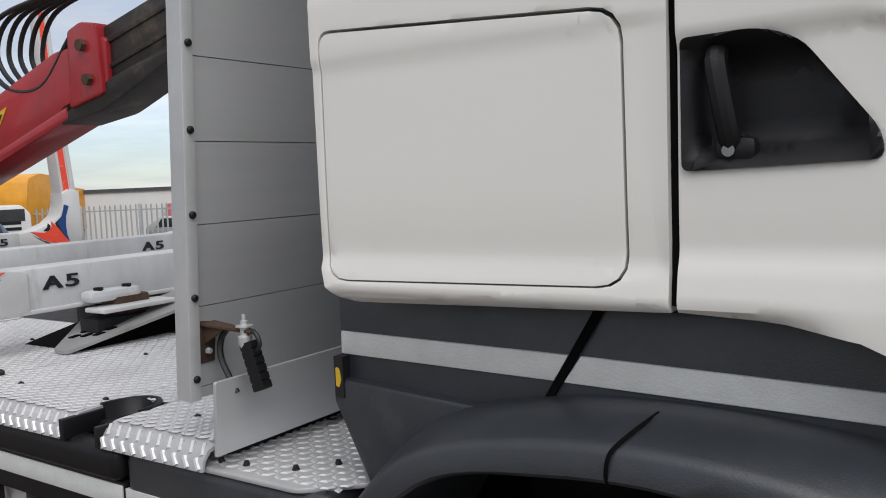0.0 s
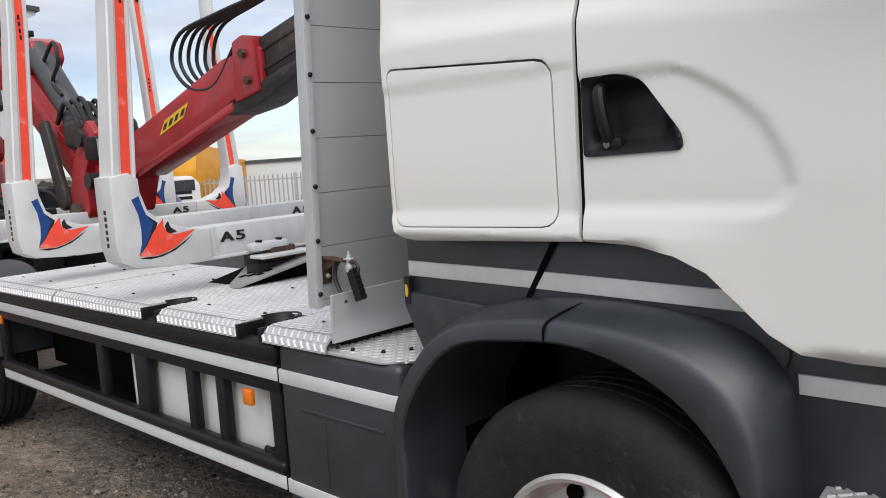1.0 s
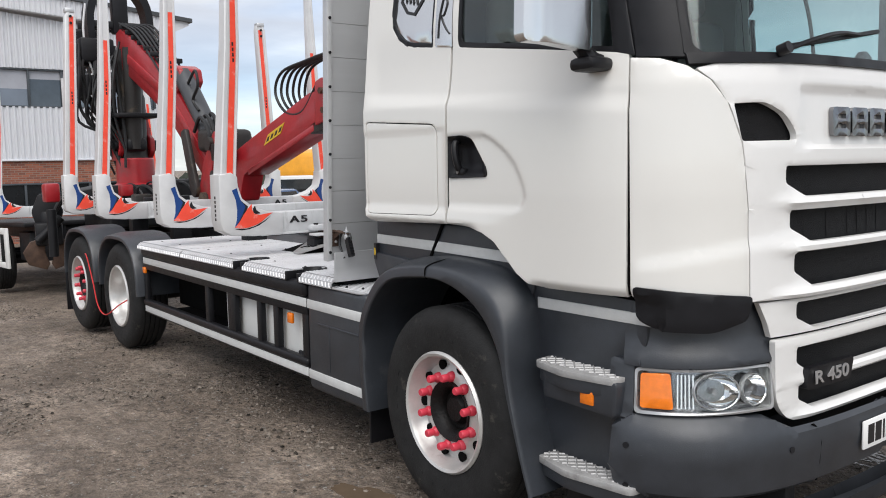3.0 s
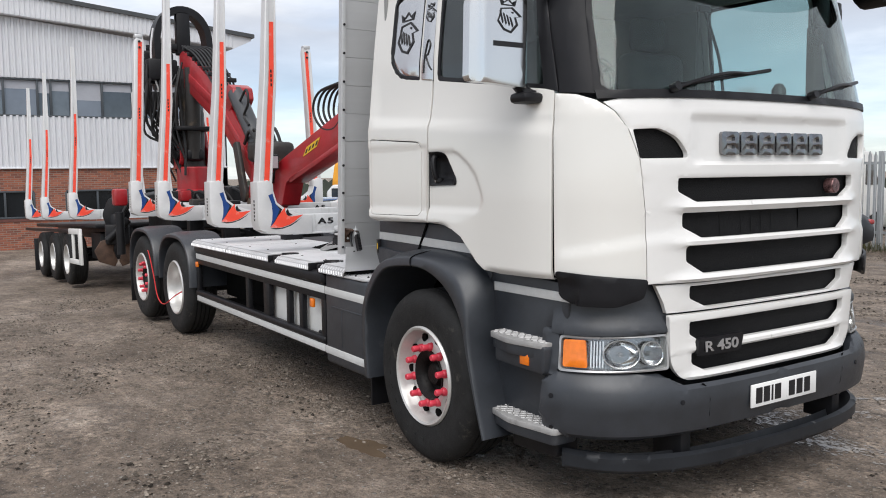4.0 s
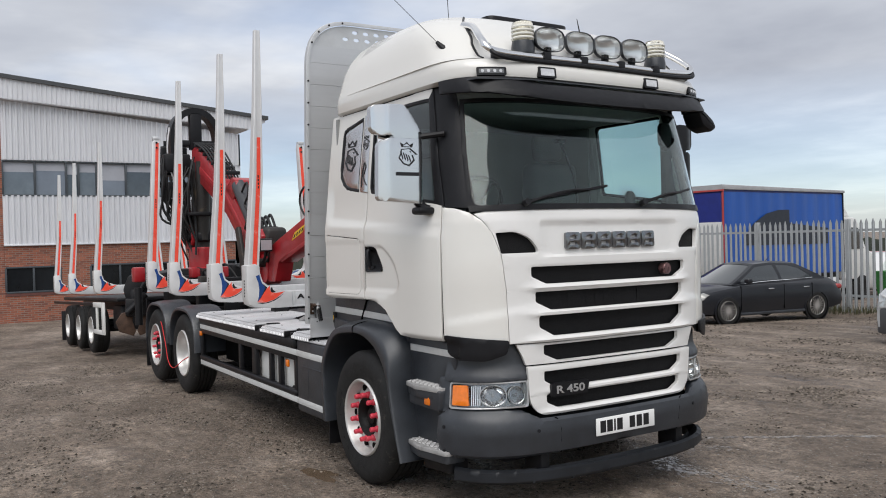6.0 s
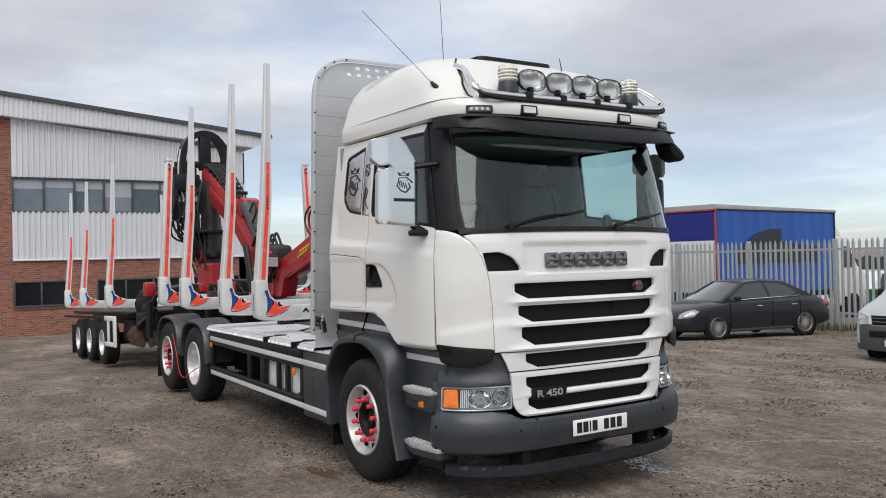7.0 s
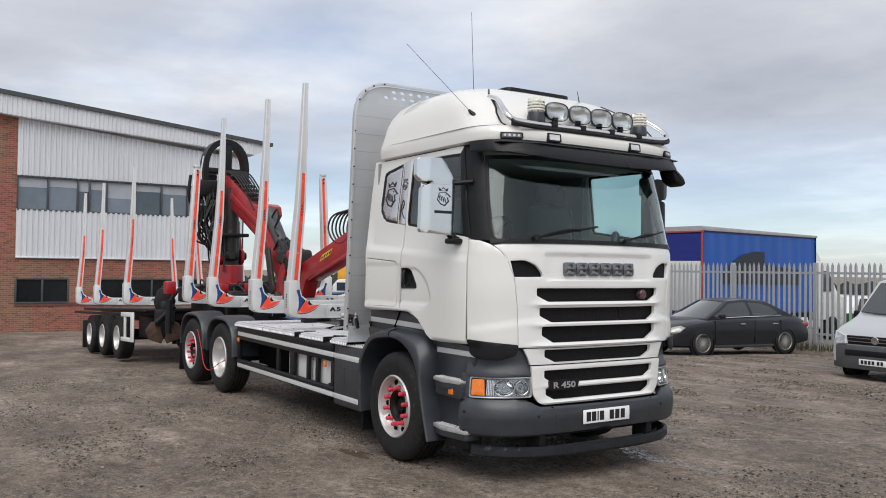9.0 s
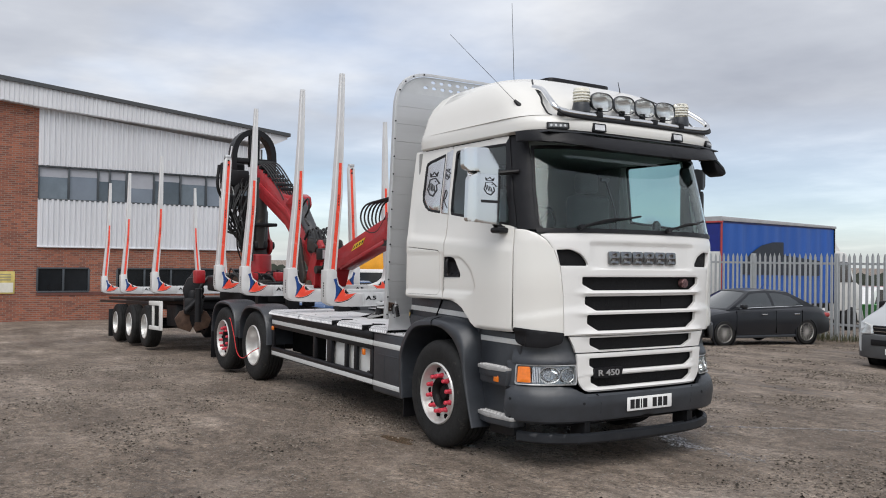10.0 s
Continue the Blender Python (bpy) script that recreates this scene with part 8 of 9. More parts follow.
for k in range(3):
    part("sign_bar", ofc(box(B(), (BX + 0.05, -2.65, 0.74 + k * 0.10), (BX + 0.054, -2.05, 0.79 + k * 0.10))), mat("sign_bars", (0.35, 0.30, 0.18), 0.5, var=0.1), sign)
# raised kerb and weeds along the wall
bm = B()
box(bm, (BX + 0.02, YL, BASE), (BX + 0.9, 12, -0.79), 0.02)
tagged(part("wall_kerb", bm, mat("kerb_concrete", (0.30, 0.28, 0.25), 0.8, var=0.15, scale=3)), "low concrete kerb strip along the office wall", "kerb", kind="structure")

# ---------------------------------------------------------------- palisade fences
GALV = mat("galvanised_steel", (0.40, 0.42, 0.43), 0.55, 0.3, var=0.08, scale=6, dirt=(0.28, 0.27, 0.25), dirt_amt=0.15)
bm = B()
def pale_mesh(h):
    """W-section pale with a pointed head."""
    sec = [(-0.034, 0.0), (-0.020, 0.012), (0.0, 0.002), (0.020, 0.012), (0.034, 0.0), (0.020, 0.004), (0.0, -0.006), (-0.020, 0.004)]
    bm = B()
    rings(bm, [[(a * 1.25, b, 0) for a, b in sec], [(a * 1.25, b, h - 0.10) for a, b in sec], [(a * 0.25, b * 0.6, h) for a, b in sec]])
    return finish("pale", bm, GALV, 30)
def fence(p0, p1, top0, top1, pitch, label, singles=True):
    a, b = Vector(p0), Vector(p1)
    L = (b - a).length
    yaw = math.degrees(math.atan2(b.y - a.y, b.x - a.x))
    f = thing("palisade_fence", (a.x, a.y, 0, 0, 0, yaw), label, "fence", "palisade fences")
    n = int(L / pitch)
    h = 2.45
    me = pale_mesh(h)
    for i in range(n):
        o = link_mesh("pale", me, f)
        o.matrix_basis = pose(i * pitch, 0.0, lerp(top0, top1, i / n) - h + 0.012 * math.sin(i * 2.1), 0, 0.4 * math.sin(i * 1.7), 0)
    for dz in (0.28, 1.95):
        bm = B()
        rings(bm, [[(x, 0.015, z - dz - 0.03), (x, 0.055, z - dz - 0.03), (x, 0.055, z - dz + 0.03), (x, 0.015, z - dz + 0.03)] for x, z in ((0, top0), (L, top1))])
        part("rail", bm, GALV, f)
    k = 0.0
    while k <= L:
        t = k / L
        part("post", box(B(), (k - 0.055, 0.02, lerp(top0, top1, t) - 2.9), (k + 0.055, 0.13, lerp(top0, top1, t) + 0.0), 0.006), GALV, f)
        k += 2.71
    return f
fence((-17.93, 16.15), (25.4, 16.15), 2.06, 2.04, 0.1652, "grey galvanised palisade fence along the yard")
fence((-38.5, 19.5), (-26.0, 30.0), 0.92, 0.88, 0.24, "grey galvanised palisade fence behind the yard")

def verge():
    """Rough grass and weeds growing along the foot of the fence, on a low bank of soil."""
    rnd = random.Random(19)
    vs, fs = [], []
    for _ in range(5200):
        x = rnd.uniform(-14, 14)
        y = 16.05 + rnd.gauss(0, 0.16) + 0.12 * noise.noise((x * 0.7, 2.0, 1.0))
        h = rnd.uniform(0.05, 0.22) * (0.7 + 0.8 * max(0, noise.noise((x * 1.3, 5.0, 3.0)) + 0.3))
        z = ground_z(x, y) + 0.10
        a, w = rnd.uniform(0, 6.28), rnd.uniform(0.005, 0.012)
        dx, dy = math.cos(a), math.sin(a)
        lean = h * rnd.uniform(0.1, 0.7)
        k = len(vs)
        vs += [(x - dy * w, y + dx * w, z - 0.06), (x + dy * w, y - dx * w, z - 0.06), (x + dx * lean * 0.4 + dy * w * 0.7, y + dy * lean * 0.4 - dx * w * 0.7, z + h * 0.6), (x + dx * lean, y + dy * lean, z + h), (x + dx * lean * 0.4 - dy * w * 0.7, y + dy * lean * 0.4 + dx * w * 0.7, z + h * 0.6)]
        fs += [(k, k + 1, k + 2, k + 4), (k + 4, k + 2, k + 3)]
    me = bpy.data.meshes.new("verge_grass")
    me.from_pydata(vs, [], fs)
    me.materials.append(mat("verge_grass", (0.085, 0.085, 0.040), 0.8, var=0.3, scale=4, island=0.5))
    tagged(new("verge_grass", me), "rough green and brown grass along the foot of the fence", "grass", kind="stuff")
    bm = B()
    rings(bm, [[(x, 15.55, ground_z(x, 15.55) - 0.03), (x, 15.85, ground_z(x, 16) + 0.05 + 0.05 * noise.noise((x * 0.9, 1, 1))), (x, 16.10, ground_z(x, 16) + 0.10 + 0.05 * noise.noise((x * 0.8, 4, 1))), (x, 16.5, ground_z(x, 16) + 0.06), (x, 16.9, ground_z(x, 16.9) - 0.05)] for x in np.arange(-15, 15.1, 0.4)], caps=False, closed=False)
    bank = new("soil_bank", finish("soil_bank", bm, YARD, recalc=True))
    tagged(bank, "low bank of soil under the fence", "bank", kind="structure")
verge()

# ---------------------------------------------------------------- vehicles
def car_wheel(parent, place, r, s, spokes=15):
    w = new("wheel")
    w.parent = parent
    w.matrix_basis = pose(*place) @ pose(0, 0, 0, 0, 0, 0 if s > 0 else 180)
    bm = lathe(B(), [(r * 0.70, 0.01), (r * 0.75, -0.004), (r * 0.93, 0.0), (r, 0.03), (r, 0.18), (r * 0.9, 0.21), (r * 0.70, 0.2)], pose(0, 0, 0, -90, 0, 0), 32)
    part("tyre", bm, RUBBER, w)
    bm = lathe(B(), [(r * 0.72, 0.012), (r * 0.69, 0.0), (r * 0.65, 0.02), (r * 0.64, 0.10)], pose(0, 0, 0, -90, 0, 0), 32)
    for i in range(spokes):
        a = 2 * math.pi * i / spokes
        box(bm, (-0.009, 0.008, 0.04), (0.009, 0.026, r * 0.67), m=Matrix.Rotation(a, 4, 'Y'))
    lathe(bm, [(0.0, 0.004), (0.055, 0.008), (0.06, 0.03)], pose(0, 0, 0, -90, 0, 0), 16)
    part("rim", bm, ALLOY, w, "grey multi-spoke rim")
    part("brake_disc", lathe(B(), [(0.0, 0.09), (r * 0.64, 0.09), (r * 0.64, 0.11)], pose(0, 0, 0, -90, 0, 0), 20), HUB_BLK, w)
    return w
ALLOY = mat("dull_alloy", (0.50, 0.48, 0.46), 0.4, 0.6, var=0.1, scale=10)
CAR_PAINT = mat("dark_grey_car_paint", (0.012, 0.0135, 0.018), 0.33, 0.1, var=0.06, scale=2, coat=0.35, rvar=0.03)
CAR_GLASS = mat("car_window_glass", (0.03, 0.037, 0.042), 0.05, var=0.2, scale=2, coat=1.0, rvar=0.02)

def body_loft(stations, n=16):
    """Car shell from cross sections: x, half width at sill and shoulder, and heights of sill, shoulder and top with its half width."""
    bm = B()
    loops = []
    for x, ws, wb, zs, zb, zt, wt in stations:
        half = [(0.0, zs), (ws * 0.7, zs), (ws, zs + 0.06), (lerp(ws, wb, 0.5) + 0.02, lerp(zs, zb, 0.45)), (wb, zb - 0.06), (wb - 0.02, zb), (lerp(wb - 0.02, wt, 0.5), lerp(zb, zt, 0.5)), (wt, zt - 0.02), (wt * 0.7, zt), (0.0, zt + 0.008)]
        loops.append([(x, -a, b) for a, b in half] + [(x, a, b) for a, b in reversed(half[1:-1])])
    rings(bm, loops)
    return bm

CAR_LAMP = mat("car_lamp", (0.40, 0.40, 0.38), 0.15, 0.3, var=0.15, scale=14)
def saloon(m):
    car = thing("saloon_car", m, "dark grey four-door saloon car parked beside the fence", "car")
    st = [(-2.36, 0.60, 0.62, 0.40, 0.62, 0.70, 0.55), (-2.30, 0.76, 0.78, 0.26, 0.66, 0.86, 0.66), (-1.9, 0.85, 0.88, 0.20, 0.86, 1.02, 0.72), (-1.3, 0.86, 0.90, 0.19, 0.90, 1.05, 0.72),
          (-0.2, 0.87, 0.905, 0.18, 0.92, 0.98, 0.76), (0.7, 0.87, 0.905, 0.18, 0.91, 0.95, 0.76), (1.0, 0.87, 0.90, 0.19, 0.89, 0.95, 0.74), (1.6, 0.86, 0.89, 0.20, 0.82, 0.91, 0.70), (2.05, 0.82, 0.85, 0.22, 0.74, 0.82, 0.64), (2.28, 0.72, 0.75, 0.24, 0.62, 0.71, 0.56), (2.36, 0.60, 0.62, 0.28, 0.50, 0.60, 0.46)]
    part("body", body_loft(st), CAR_PAINT, car, "dark grey painted car body")
    # cabin: four shaped frames with the glass set into them, and the roof skin
    top_z = lambda x: float(np.interp(x, [-0.98, -0.2, 0.30], [1.375, 1.425, 1.395]))
    half = lambda z: 0.765 - 0.195 * ((z - 0.93) / 0.47) + 0.028 * math.sin(math.pi * min(1, max(0, (z - 0.93) / 0.47)))
    def screen(u, v, d):
        k = 1 - u * u
        z = lerp(0.93, 1.395, v)
        return Vector((lerp(1.16, 0.30, v) + lerp(0.20, 0.10, v) * k - d * 0.5, u * half(z), z + 0.045 * k * v - d * 0.8))
    def tail(u, v, d):
        k = 1 - u * u
        z = lerp(1.0, 1.375, v)
        return Vector((lerp(-1.78, -0.98, v) - lerp(0.14, 0.08, v) * k + d * 0.5, u * half(z), z + 0.045 * k * v - d * 0.8))
    for fn, nm in ((screen, "windscreen"), (tail, "rear_window")):
        hole = rounded([(-0.90, 0.07), (0.90, 0.07), (0.86, 0.93), (-0.86, 0.93)], 0.06)
        part("cabin_frame", panel(B(), [(-1, 0), (1, 0), (1, 1), (-1, 1)], fn, 0.02, 0.05, holes=(hole,), roll=0), CAR_PAINT, car)
        part(nm, panel(B(), hole, lambda u, v, d: fn(u, v, d + 0.010), 0.006, 0.05, roll=0), CAR_GLASS, car, "dark car window glass")
    part("roof", panel(B(), [(-0.98, -1), (0.30, -1), (0.30, 1), (-0.98, 1)], lambda x, u, d: Vector((x + (1 - u * u) * (0.10 * sstep(-0.3, 0.30, x) - 0.08 * sstep(-0.4, -0.98, x)), u * half(top_z(x)), top_z(x) + 0.045 * (1 - u * u) - d)), 0.03, 0.10, roll=0), CAR_PAINT, car)
    for s in (1, -1):
        Y = lambda v: v * s
        skin = [(1.16, 0.93), (0.30, 1.395), (-0.2, 1.425), (-0.98, 1.375), (-1.78, 1.0), (-1.70, 0.93)]
        front = rounded([(0.90, 1.00), (0.30, 1.335), (-0.02, 1.365), (-0.26, 1.368), (-0.33, 1.01)], 0.03)
        rear = rounded([(-0.41, 1.01), (-0.35, 1.368), (-0.72, 1.345), (-1.02, 1.27), (-1.40, 1.03)], 0.03)
        side = lambda x, z, d: Vector((x, Y(-half(z) + d), z))
        part("cabin_frame", panel(B(), skin, side, 0.02, 0.12, holes=(front, rear), roll=0), CAR_PAINT, car)
        for hole in (front, rear):
            part("side_window", panel(B(), hole, lambda x, z, d: side(x, z, d + 0.006), 0.006, 0.12, roll=0), CAR_GLASS, car)
        part("waist_trim", tube(B(), [(1.0, Y(-0.80), 0.94), (0.3, Y(-0.80), 0.98), (-0.6, Y(-0.80), 1.0), (-1.35, Y(-0.77), 1.02)], 0.012, 6, 4), CHROME, car)
        part("sill_trim", box(B(), (-1.0, Y(-0.84), 0.20), (1.0, Y(-0.90), 0.27), 0.02), GREY_P, car)
        for x in (0.08, -1.02):
            part("door_handle", box(B(), (x - 0.09, Y(-0.895), 0.795), (x + 0.09, Y(-0.93), 0.825), 0.01), CHROME, car)
        for x in (0.98, -0.33, -1.22):
            part("door_gap", box(B(), (x - 0.003, Y(-0.80), 0.32), (x + 0.003, Y(-0.9115), 0.90)), GAP, car)
        for x in (1.36, -1.38):
            bm = lathe(B(), [(0.36, -0.004), (0.385, 0.0), (0.385, 0.03), (0.345, 0.03)], pose(x, Y(-0.895), 0.32, -90 if s > 0 else 90, 0, 0), 28)
            part("wheel_arch", bm, CAR_PAINT, car)
            part("arch_shadow", lathe(B(), [(0.0, 0.0), (0.36, 0.0), (0.36, 0.02)], pose(x, Y(-0.893), 0.32, -90 if s > 0 else 90, 0, 0), 24), GAP, car)
            car_wheel(car, (x, Y(-0.905), 0.335), 0.335, s, 18)
        part("wing_mirror", box(B(), (0.72, Y(-0.86), 0.96), (0.86, Y(-1.02), 1.08), 0.03, 3), CAR_PAINT, car)
        face = [(1.88, 0.872, 0.735), (2.04, 0.862, 0.615), (2.20, 0.80, 0.575), (2.315, 0.68, 0.56), (2.33, 0.60, 0.565), (2.29, 0.60, 0.665), (2.17, 0.715, 0.745), (2.0, 0.80, 0.785)]
        bm = B()
        rings(bm, [[(x - 0.10, Y(-y + 0.10), z) for x, y, z in face], [(x, Y(-y), z) for x, y, z in face], [(lerp(2.12, x, 0.9) + 0.022, Y(-lerp(0.75, y, 0.9) - 0.022), lerp(0.67, z, 0.86)) for x, y, z in face], [(lerp(2.14, x, 0.45) + 0.05, Y(-lerp(0.76, y, 0.45) - 0.045), lerp(0.67, z, 0.45)) for x, y, z in face]])
        part("headlight", bm, CAR_LAMP, car, "clear headlight")
        part("tail_light", box(B(), (-2.325, Y(-0.56), 0.70), (-2.12, Y(-0.80), 0.83), 0.05, 3), mat("tail_red", (0.35, 0.05, 0.05), 0.2, var=0.2, coat=0.5), car, "red tail light")
    part("front_grille", box(B(), (2.20, -0.45, 0.36), (2.37, 0.45, 0.50), 0.03), BLACK_P, car)
    part("roof_aerial", cyl(B(), (-0.6, 0, 1.45), (-0.75, 0, 1.58), 0.008, 0.004, 6), BLACK_P, car)
    return car
saloon(pose(-7.83, 13.19, -0.325, 0, 0, -100.5) @ Matrix.Scale(0.97, 4))

VAN_P = mat("silver_van_paint", (0.50, 0.52, 0.535), 0.3, 0.25, var=0.03, scale=2, coat=0.6, rvar=0.03)
VAN_LAMP = mat("van_lamp", (0.62, 0.63, 0.62), 0.12, 0.35, var=0.15, scale=20)
def van(m):
    v = thing("panel_van", m, "silver panel van with grey plastic bumper parked on the gravel", "van")
    st = [(-2.6, 0.86, 0.92, 0.28, 1.05, 1.92, 0.80), (-2.4, 0.92, 0.95, 0.26, 1.10, 1.97, 0.84), (0.55, 0.92, 0.95, 0.26, 1.12, 1.98, 0.84), (0.90, 0.92, 0.95, 0.26, 1.14, 1.93, 0.80), (1.30, 0.92, 0.945, 0.27, 1.15, 1.60, 0.785), (1.68, 0.91, 0.93, 0.28, 1.14, 1.25, 0.775), (2.02, 0.90, 0.91, 0.30, 1.04, 1.13, 0.74), (2.24, 0.87, 0.88, 0.32, 0.94, 1.01, 0.69), (2.34, 0.82, 0.83, 0.34, 0.82, 0.88, 0.65)]
    part("body", body_loft(st), VAN_P, v)
    bm = B()
    ring = [(0.99, -0.70, 1.865), (1.60, -0.735, 1.315), (1.66, -0.4, 1.295), (1.68, 0, 1.29), (1.66, 0.4, 1.295), (1.60, 0.735, 1.315), (0.99, 0.70, 1.865), (0.99, 0, 1.895)]
    rings(bm, [ring, [(x + 0.02, y, z + 0.02) for x, y, z in ring]])
    part("windscreen", bm, CAR_GLASS, v, "dark windscreen")
    for s in (1, -1):
        Y = lambda q: q * s
        pts = [(0.30, 1.12), (1.42, 1.12), (1.02, 1.72), (0.30, 1.74)]
        loops = [[(x, Y(-(lerp(0.935, 0.845, (z - 1.1) / 0.65) + o)), z) for x, z in pts] for o in (0.0, 0.016)]
        bm = B()
        rings(bm, loops)
        part("side_window", bm, CAR_GLASS, v)
        lamp = [(2.375, 0.56, 0.745), (2.345, 0.76, 0.735), (2.25, 0.885, 0.755), (2.09, 0.935, 0.81), (2.05, 0.93, 0.93), (2.17, 0.88, 0.965), (2.30, 0.74, 0.945), (2.365, 0.57, 0.89)]
        bm = B()
        rings(bm, [[(x - 0.10, Y(-y + 0.10), z) for x, y, z in lamp], [(x + 0.014, Y(-y - 0.014), z) for x, y, z in lamp], [(lerp(2.2, x, 0.8) + 0.032, Y(-lerp(0.76, y, 0.8) - 0.03), lerp(0.85, z, 0.8)) for x, y, z in lamp]])
        part("headlight", bm, VAN_LAMP, v, "clear headlight")
        part("wing_mirror", box(B(), (1.20, Y(-0.92), 1.15), (1.32, Y(-1.10), 1.33), 0.04, 3), BLACK_P, v)
        for x in (1.55, -1.45):
            part("arch_shadow", lathe(B(), [(0.0, 0.0), (0.37, 0.0), (0.37, 0.02)], pose(x, Y(-0.945), 0.33, -90 if s > 0 else 90, 0, 0), 24), GAP, v)
            car_wheel(v, (x, Y(-0.955), 0.325), 0.33, s, 6)
    part("grille", prism(B(), rounded([(-0.56, 0.735), (0.56, 0.735), (0.57, 0.90), (-0.57, 0.90)], 0.02), 2.20, 2.352, "x", 0.01), BLACK_P, v, "black grille with chrome bars")
    for z in (0.785, 0.85):
        part("grille_bar", box(B(), (2.345, -0.55, z), (2.362, 0.55, z + 0.012)), CHROME, v)
    part("round_badge", lathe(B(), [(0.0, 0.02), (0.065, 0.02), (0.075, 0.0), (0.0, 0.0)], pose(2.350, 0, 0.825, 0, 90, 0), 20), CHROME, v, "round chrome badge")
    part("front_bumper", prism(B(), rounded([(1.86, -0.945), (2.20, -0.935), (2.35, -0.80), (2.42, -0.45), (2.43, 0.0), (2.42, 0.45), (2.35, 0.80), (2.20, 0.935), (1.86, 0.945)], [0.01, 0.06, 0.08, 0.1, 0.1, 0.1, 0.08, 0.06, 0.01]), 0.28, 0.72, "z", 0.03), mat("van_bumper_grey", (0.075, 0.078, 0.082), 0.55, var=0.1, bump=0.1, bscale=200), v, "grey plastic bumper")
    part("lower_grille", box(B(), (2.34, -0.55, 0.53), (2.434, 0.55, 0.64), 0.01), BLACK_P, v)
    pl = part("number_plate", box(B(), (2.41, -0.26, 0.37), (2.442, 0.26, 0.48), 0.003), PLATE_W, v, "white number plate with dark bars")
    for y in (-0.22, -0.15, -0.08, -0.01, 0.09, 0.16):
        part("plate_bar", box(B(), (2.441, y, 0.39), (2.4435, y + 0.05, 0.46)), DECAL_BLK, pl)
    return v
van(pose(-1.62, 11.97, -0.250, 0, 0, -92) @ Matrix.Scale(0.975, 4))

# curtain-sided lorry behind the fence
BLUE_C = mat("blue_curtain_vinyl", (0.010, 0.085, 0.38), 0.42, var=0.12, scale=1.2, stretch=(1, 2.5, 0.3), bump=0.5, bscale=3.5)
NAVY = mat("navy_panel", (0.012, 0.025, 0.20), 0.4, var=0.1)
lor = thing("curtain_lorry", (-13.0, 20.68, -0.72, 0, 0, 5), "blue curtain-sided lorry with a white cab behind the fence", "lorry")
LF = lambda bm: (bmesh.ops.translate(bm, vec=(13.0, -21.0, 0.8), verts=bm.verts[:]), bm)[1]
L0, L1 = 17.25, 24.6
bm = B()
us = np.arange(L0 + 0.12, L1 - 0.08, 0.10)
loops = [[(-12.0 + 0.012 * math.sin(y * 9.0) + 0.010 * math.sin(y * 3.1 + z), y, z) for z in (0.25, 0.9, 1.6, 2.3, 2.98)] for y in us]
rings(bm, loops, caps=False, closed=False)
part("curtain", LF(bm), BLUE_C, lor, "blue vinyl side curtain with a dark shape", recalc=True)
part("curtain_mark", LF(prism(B(), rounded([(18.3, 1.55), (18.9, 2.0), (19.6, 2.30), (20.3, 2.42), (20.95, 2.43), (20.95, 1.98), (23.4, 1.80), (23.4, 1.25), (20.5, 1.28), (18.4, 1.30)], 0.03), -11.97, -11.962, "x")), mat("curtain_dark_mark", (0.016, 0.022, 0.035), 0.5, var=0.2), lor, "dark shape on the curtain")
part("box_body", LF(box(B(), (-14.5, L0 + 0.05, 0.22), (-12.03, L1 - 0.02, 3.10))), NAVY, lor)
part("roof_rail", LF(prism(B(), [(L0 - 0.03, 3.05), (L1, 3.03), (L1, 3.12), (L0 - 0.03, 3.20)], -14.52, -11.95, "x", 0.02)), mat("pale_roof_rail", (0.36, 0.36, 0.37), 0.5, var=0.1), lor, "pale roof rail")
for y in (L0, L1 - 0.12):
    part("corner_post", LF(box(B(), (-12.02, y, 0.2), (-11.95, y + 0.025, 3.05), 0.01)), mat("red_post", (0.40, 0.05, 0.05), 0.4, var=0.1) if y == L0 else BLACK_M, lor)
part("rear_frame", LF(box(B(), (-14.5, L0 - 0.035, 3.0), (-11.95, L0 + 0.05, 3.05))), mat("red_frame", (0.45, 0.06, 0.06), 0.4, var=0.1), lor, "red rear frame")
part("rear_upper", LF(box(B(), (-14.4, L0 - 0.02, 2.05), (-12.04, L0 + 0.04, 2.95))), NAVY, lor)
part("rear_lower", LF(box(B(), (-14.4, L0 - 0.025, 0.4), (-12.04, L0 + 0.035, 2.05))), TANK, lor)
part("lorry_chassis", LF(box(B(), (-14.2, L0 + 0.2, -0.1), (-12.3, L1 + 1.6, 0.22))), BLACK_M, lor)
part("side_guard", LF(box(B(), (-12.06, L0 + 0.6, -0.35), (-12.0, L1 - 0.6, 0.05), 0.02)), TANK, lor)
for y in (19.2, 26.0):
    for x in (-12.05, -14.2):
        part("wheel", LF(lathe(B(), [(0.0, 0.0), (0.22, 0.0), (0.27, -0.03), (0.44, 0.0), (0.46, 0.05), (0.46, 0.28), (0.0, 0.28)], pose(x, y, -0.42, 0, -90, 0), 24)), RUBBER, lor)
cabp = [(L1 + 0.15, -0.1), (L1 + 2.35, -0.1), (L1 + 2.40, 0.75), (L1 + 1.75, 1.05), (L1 + 1.25, 1.90), (L1 + 1.05, 2.15), (L1 + 0.15, 2.2)]
part("cab", LF(prism(B(), rounded(cabp, 0.12), -14.2, -12.1, "x", 0.05)), TANK, lor, "white lorry cab")
part("cab_window", LF(prism(B(), rounded([(L1 + 0.55, 1.0), (L1 + 1.55, 1.0), (L1 + 1.15, 1.78), (L1 + 0.55, 1.8)], 0.05), -12.12, -12.08, "x")), CAR_GLASS, lor)
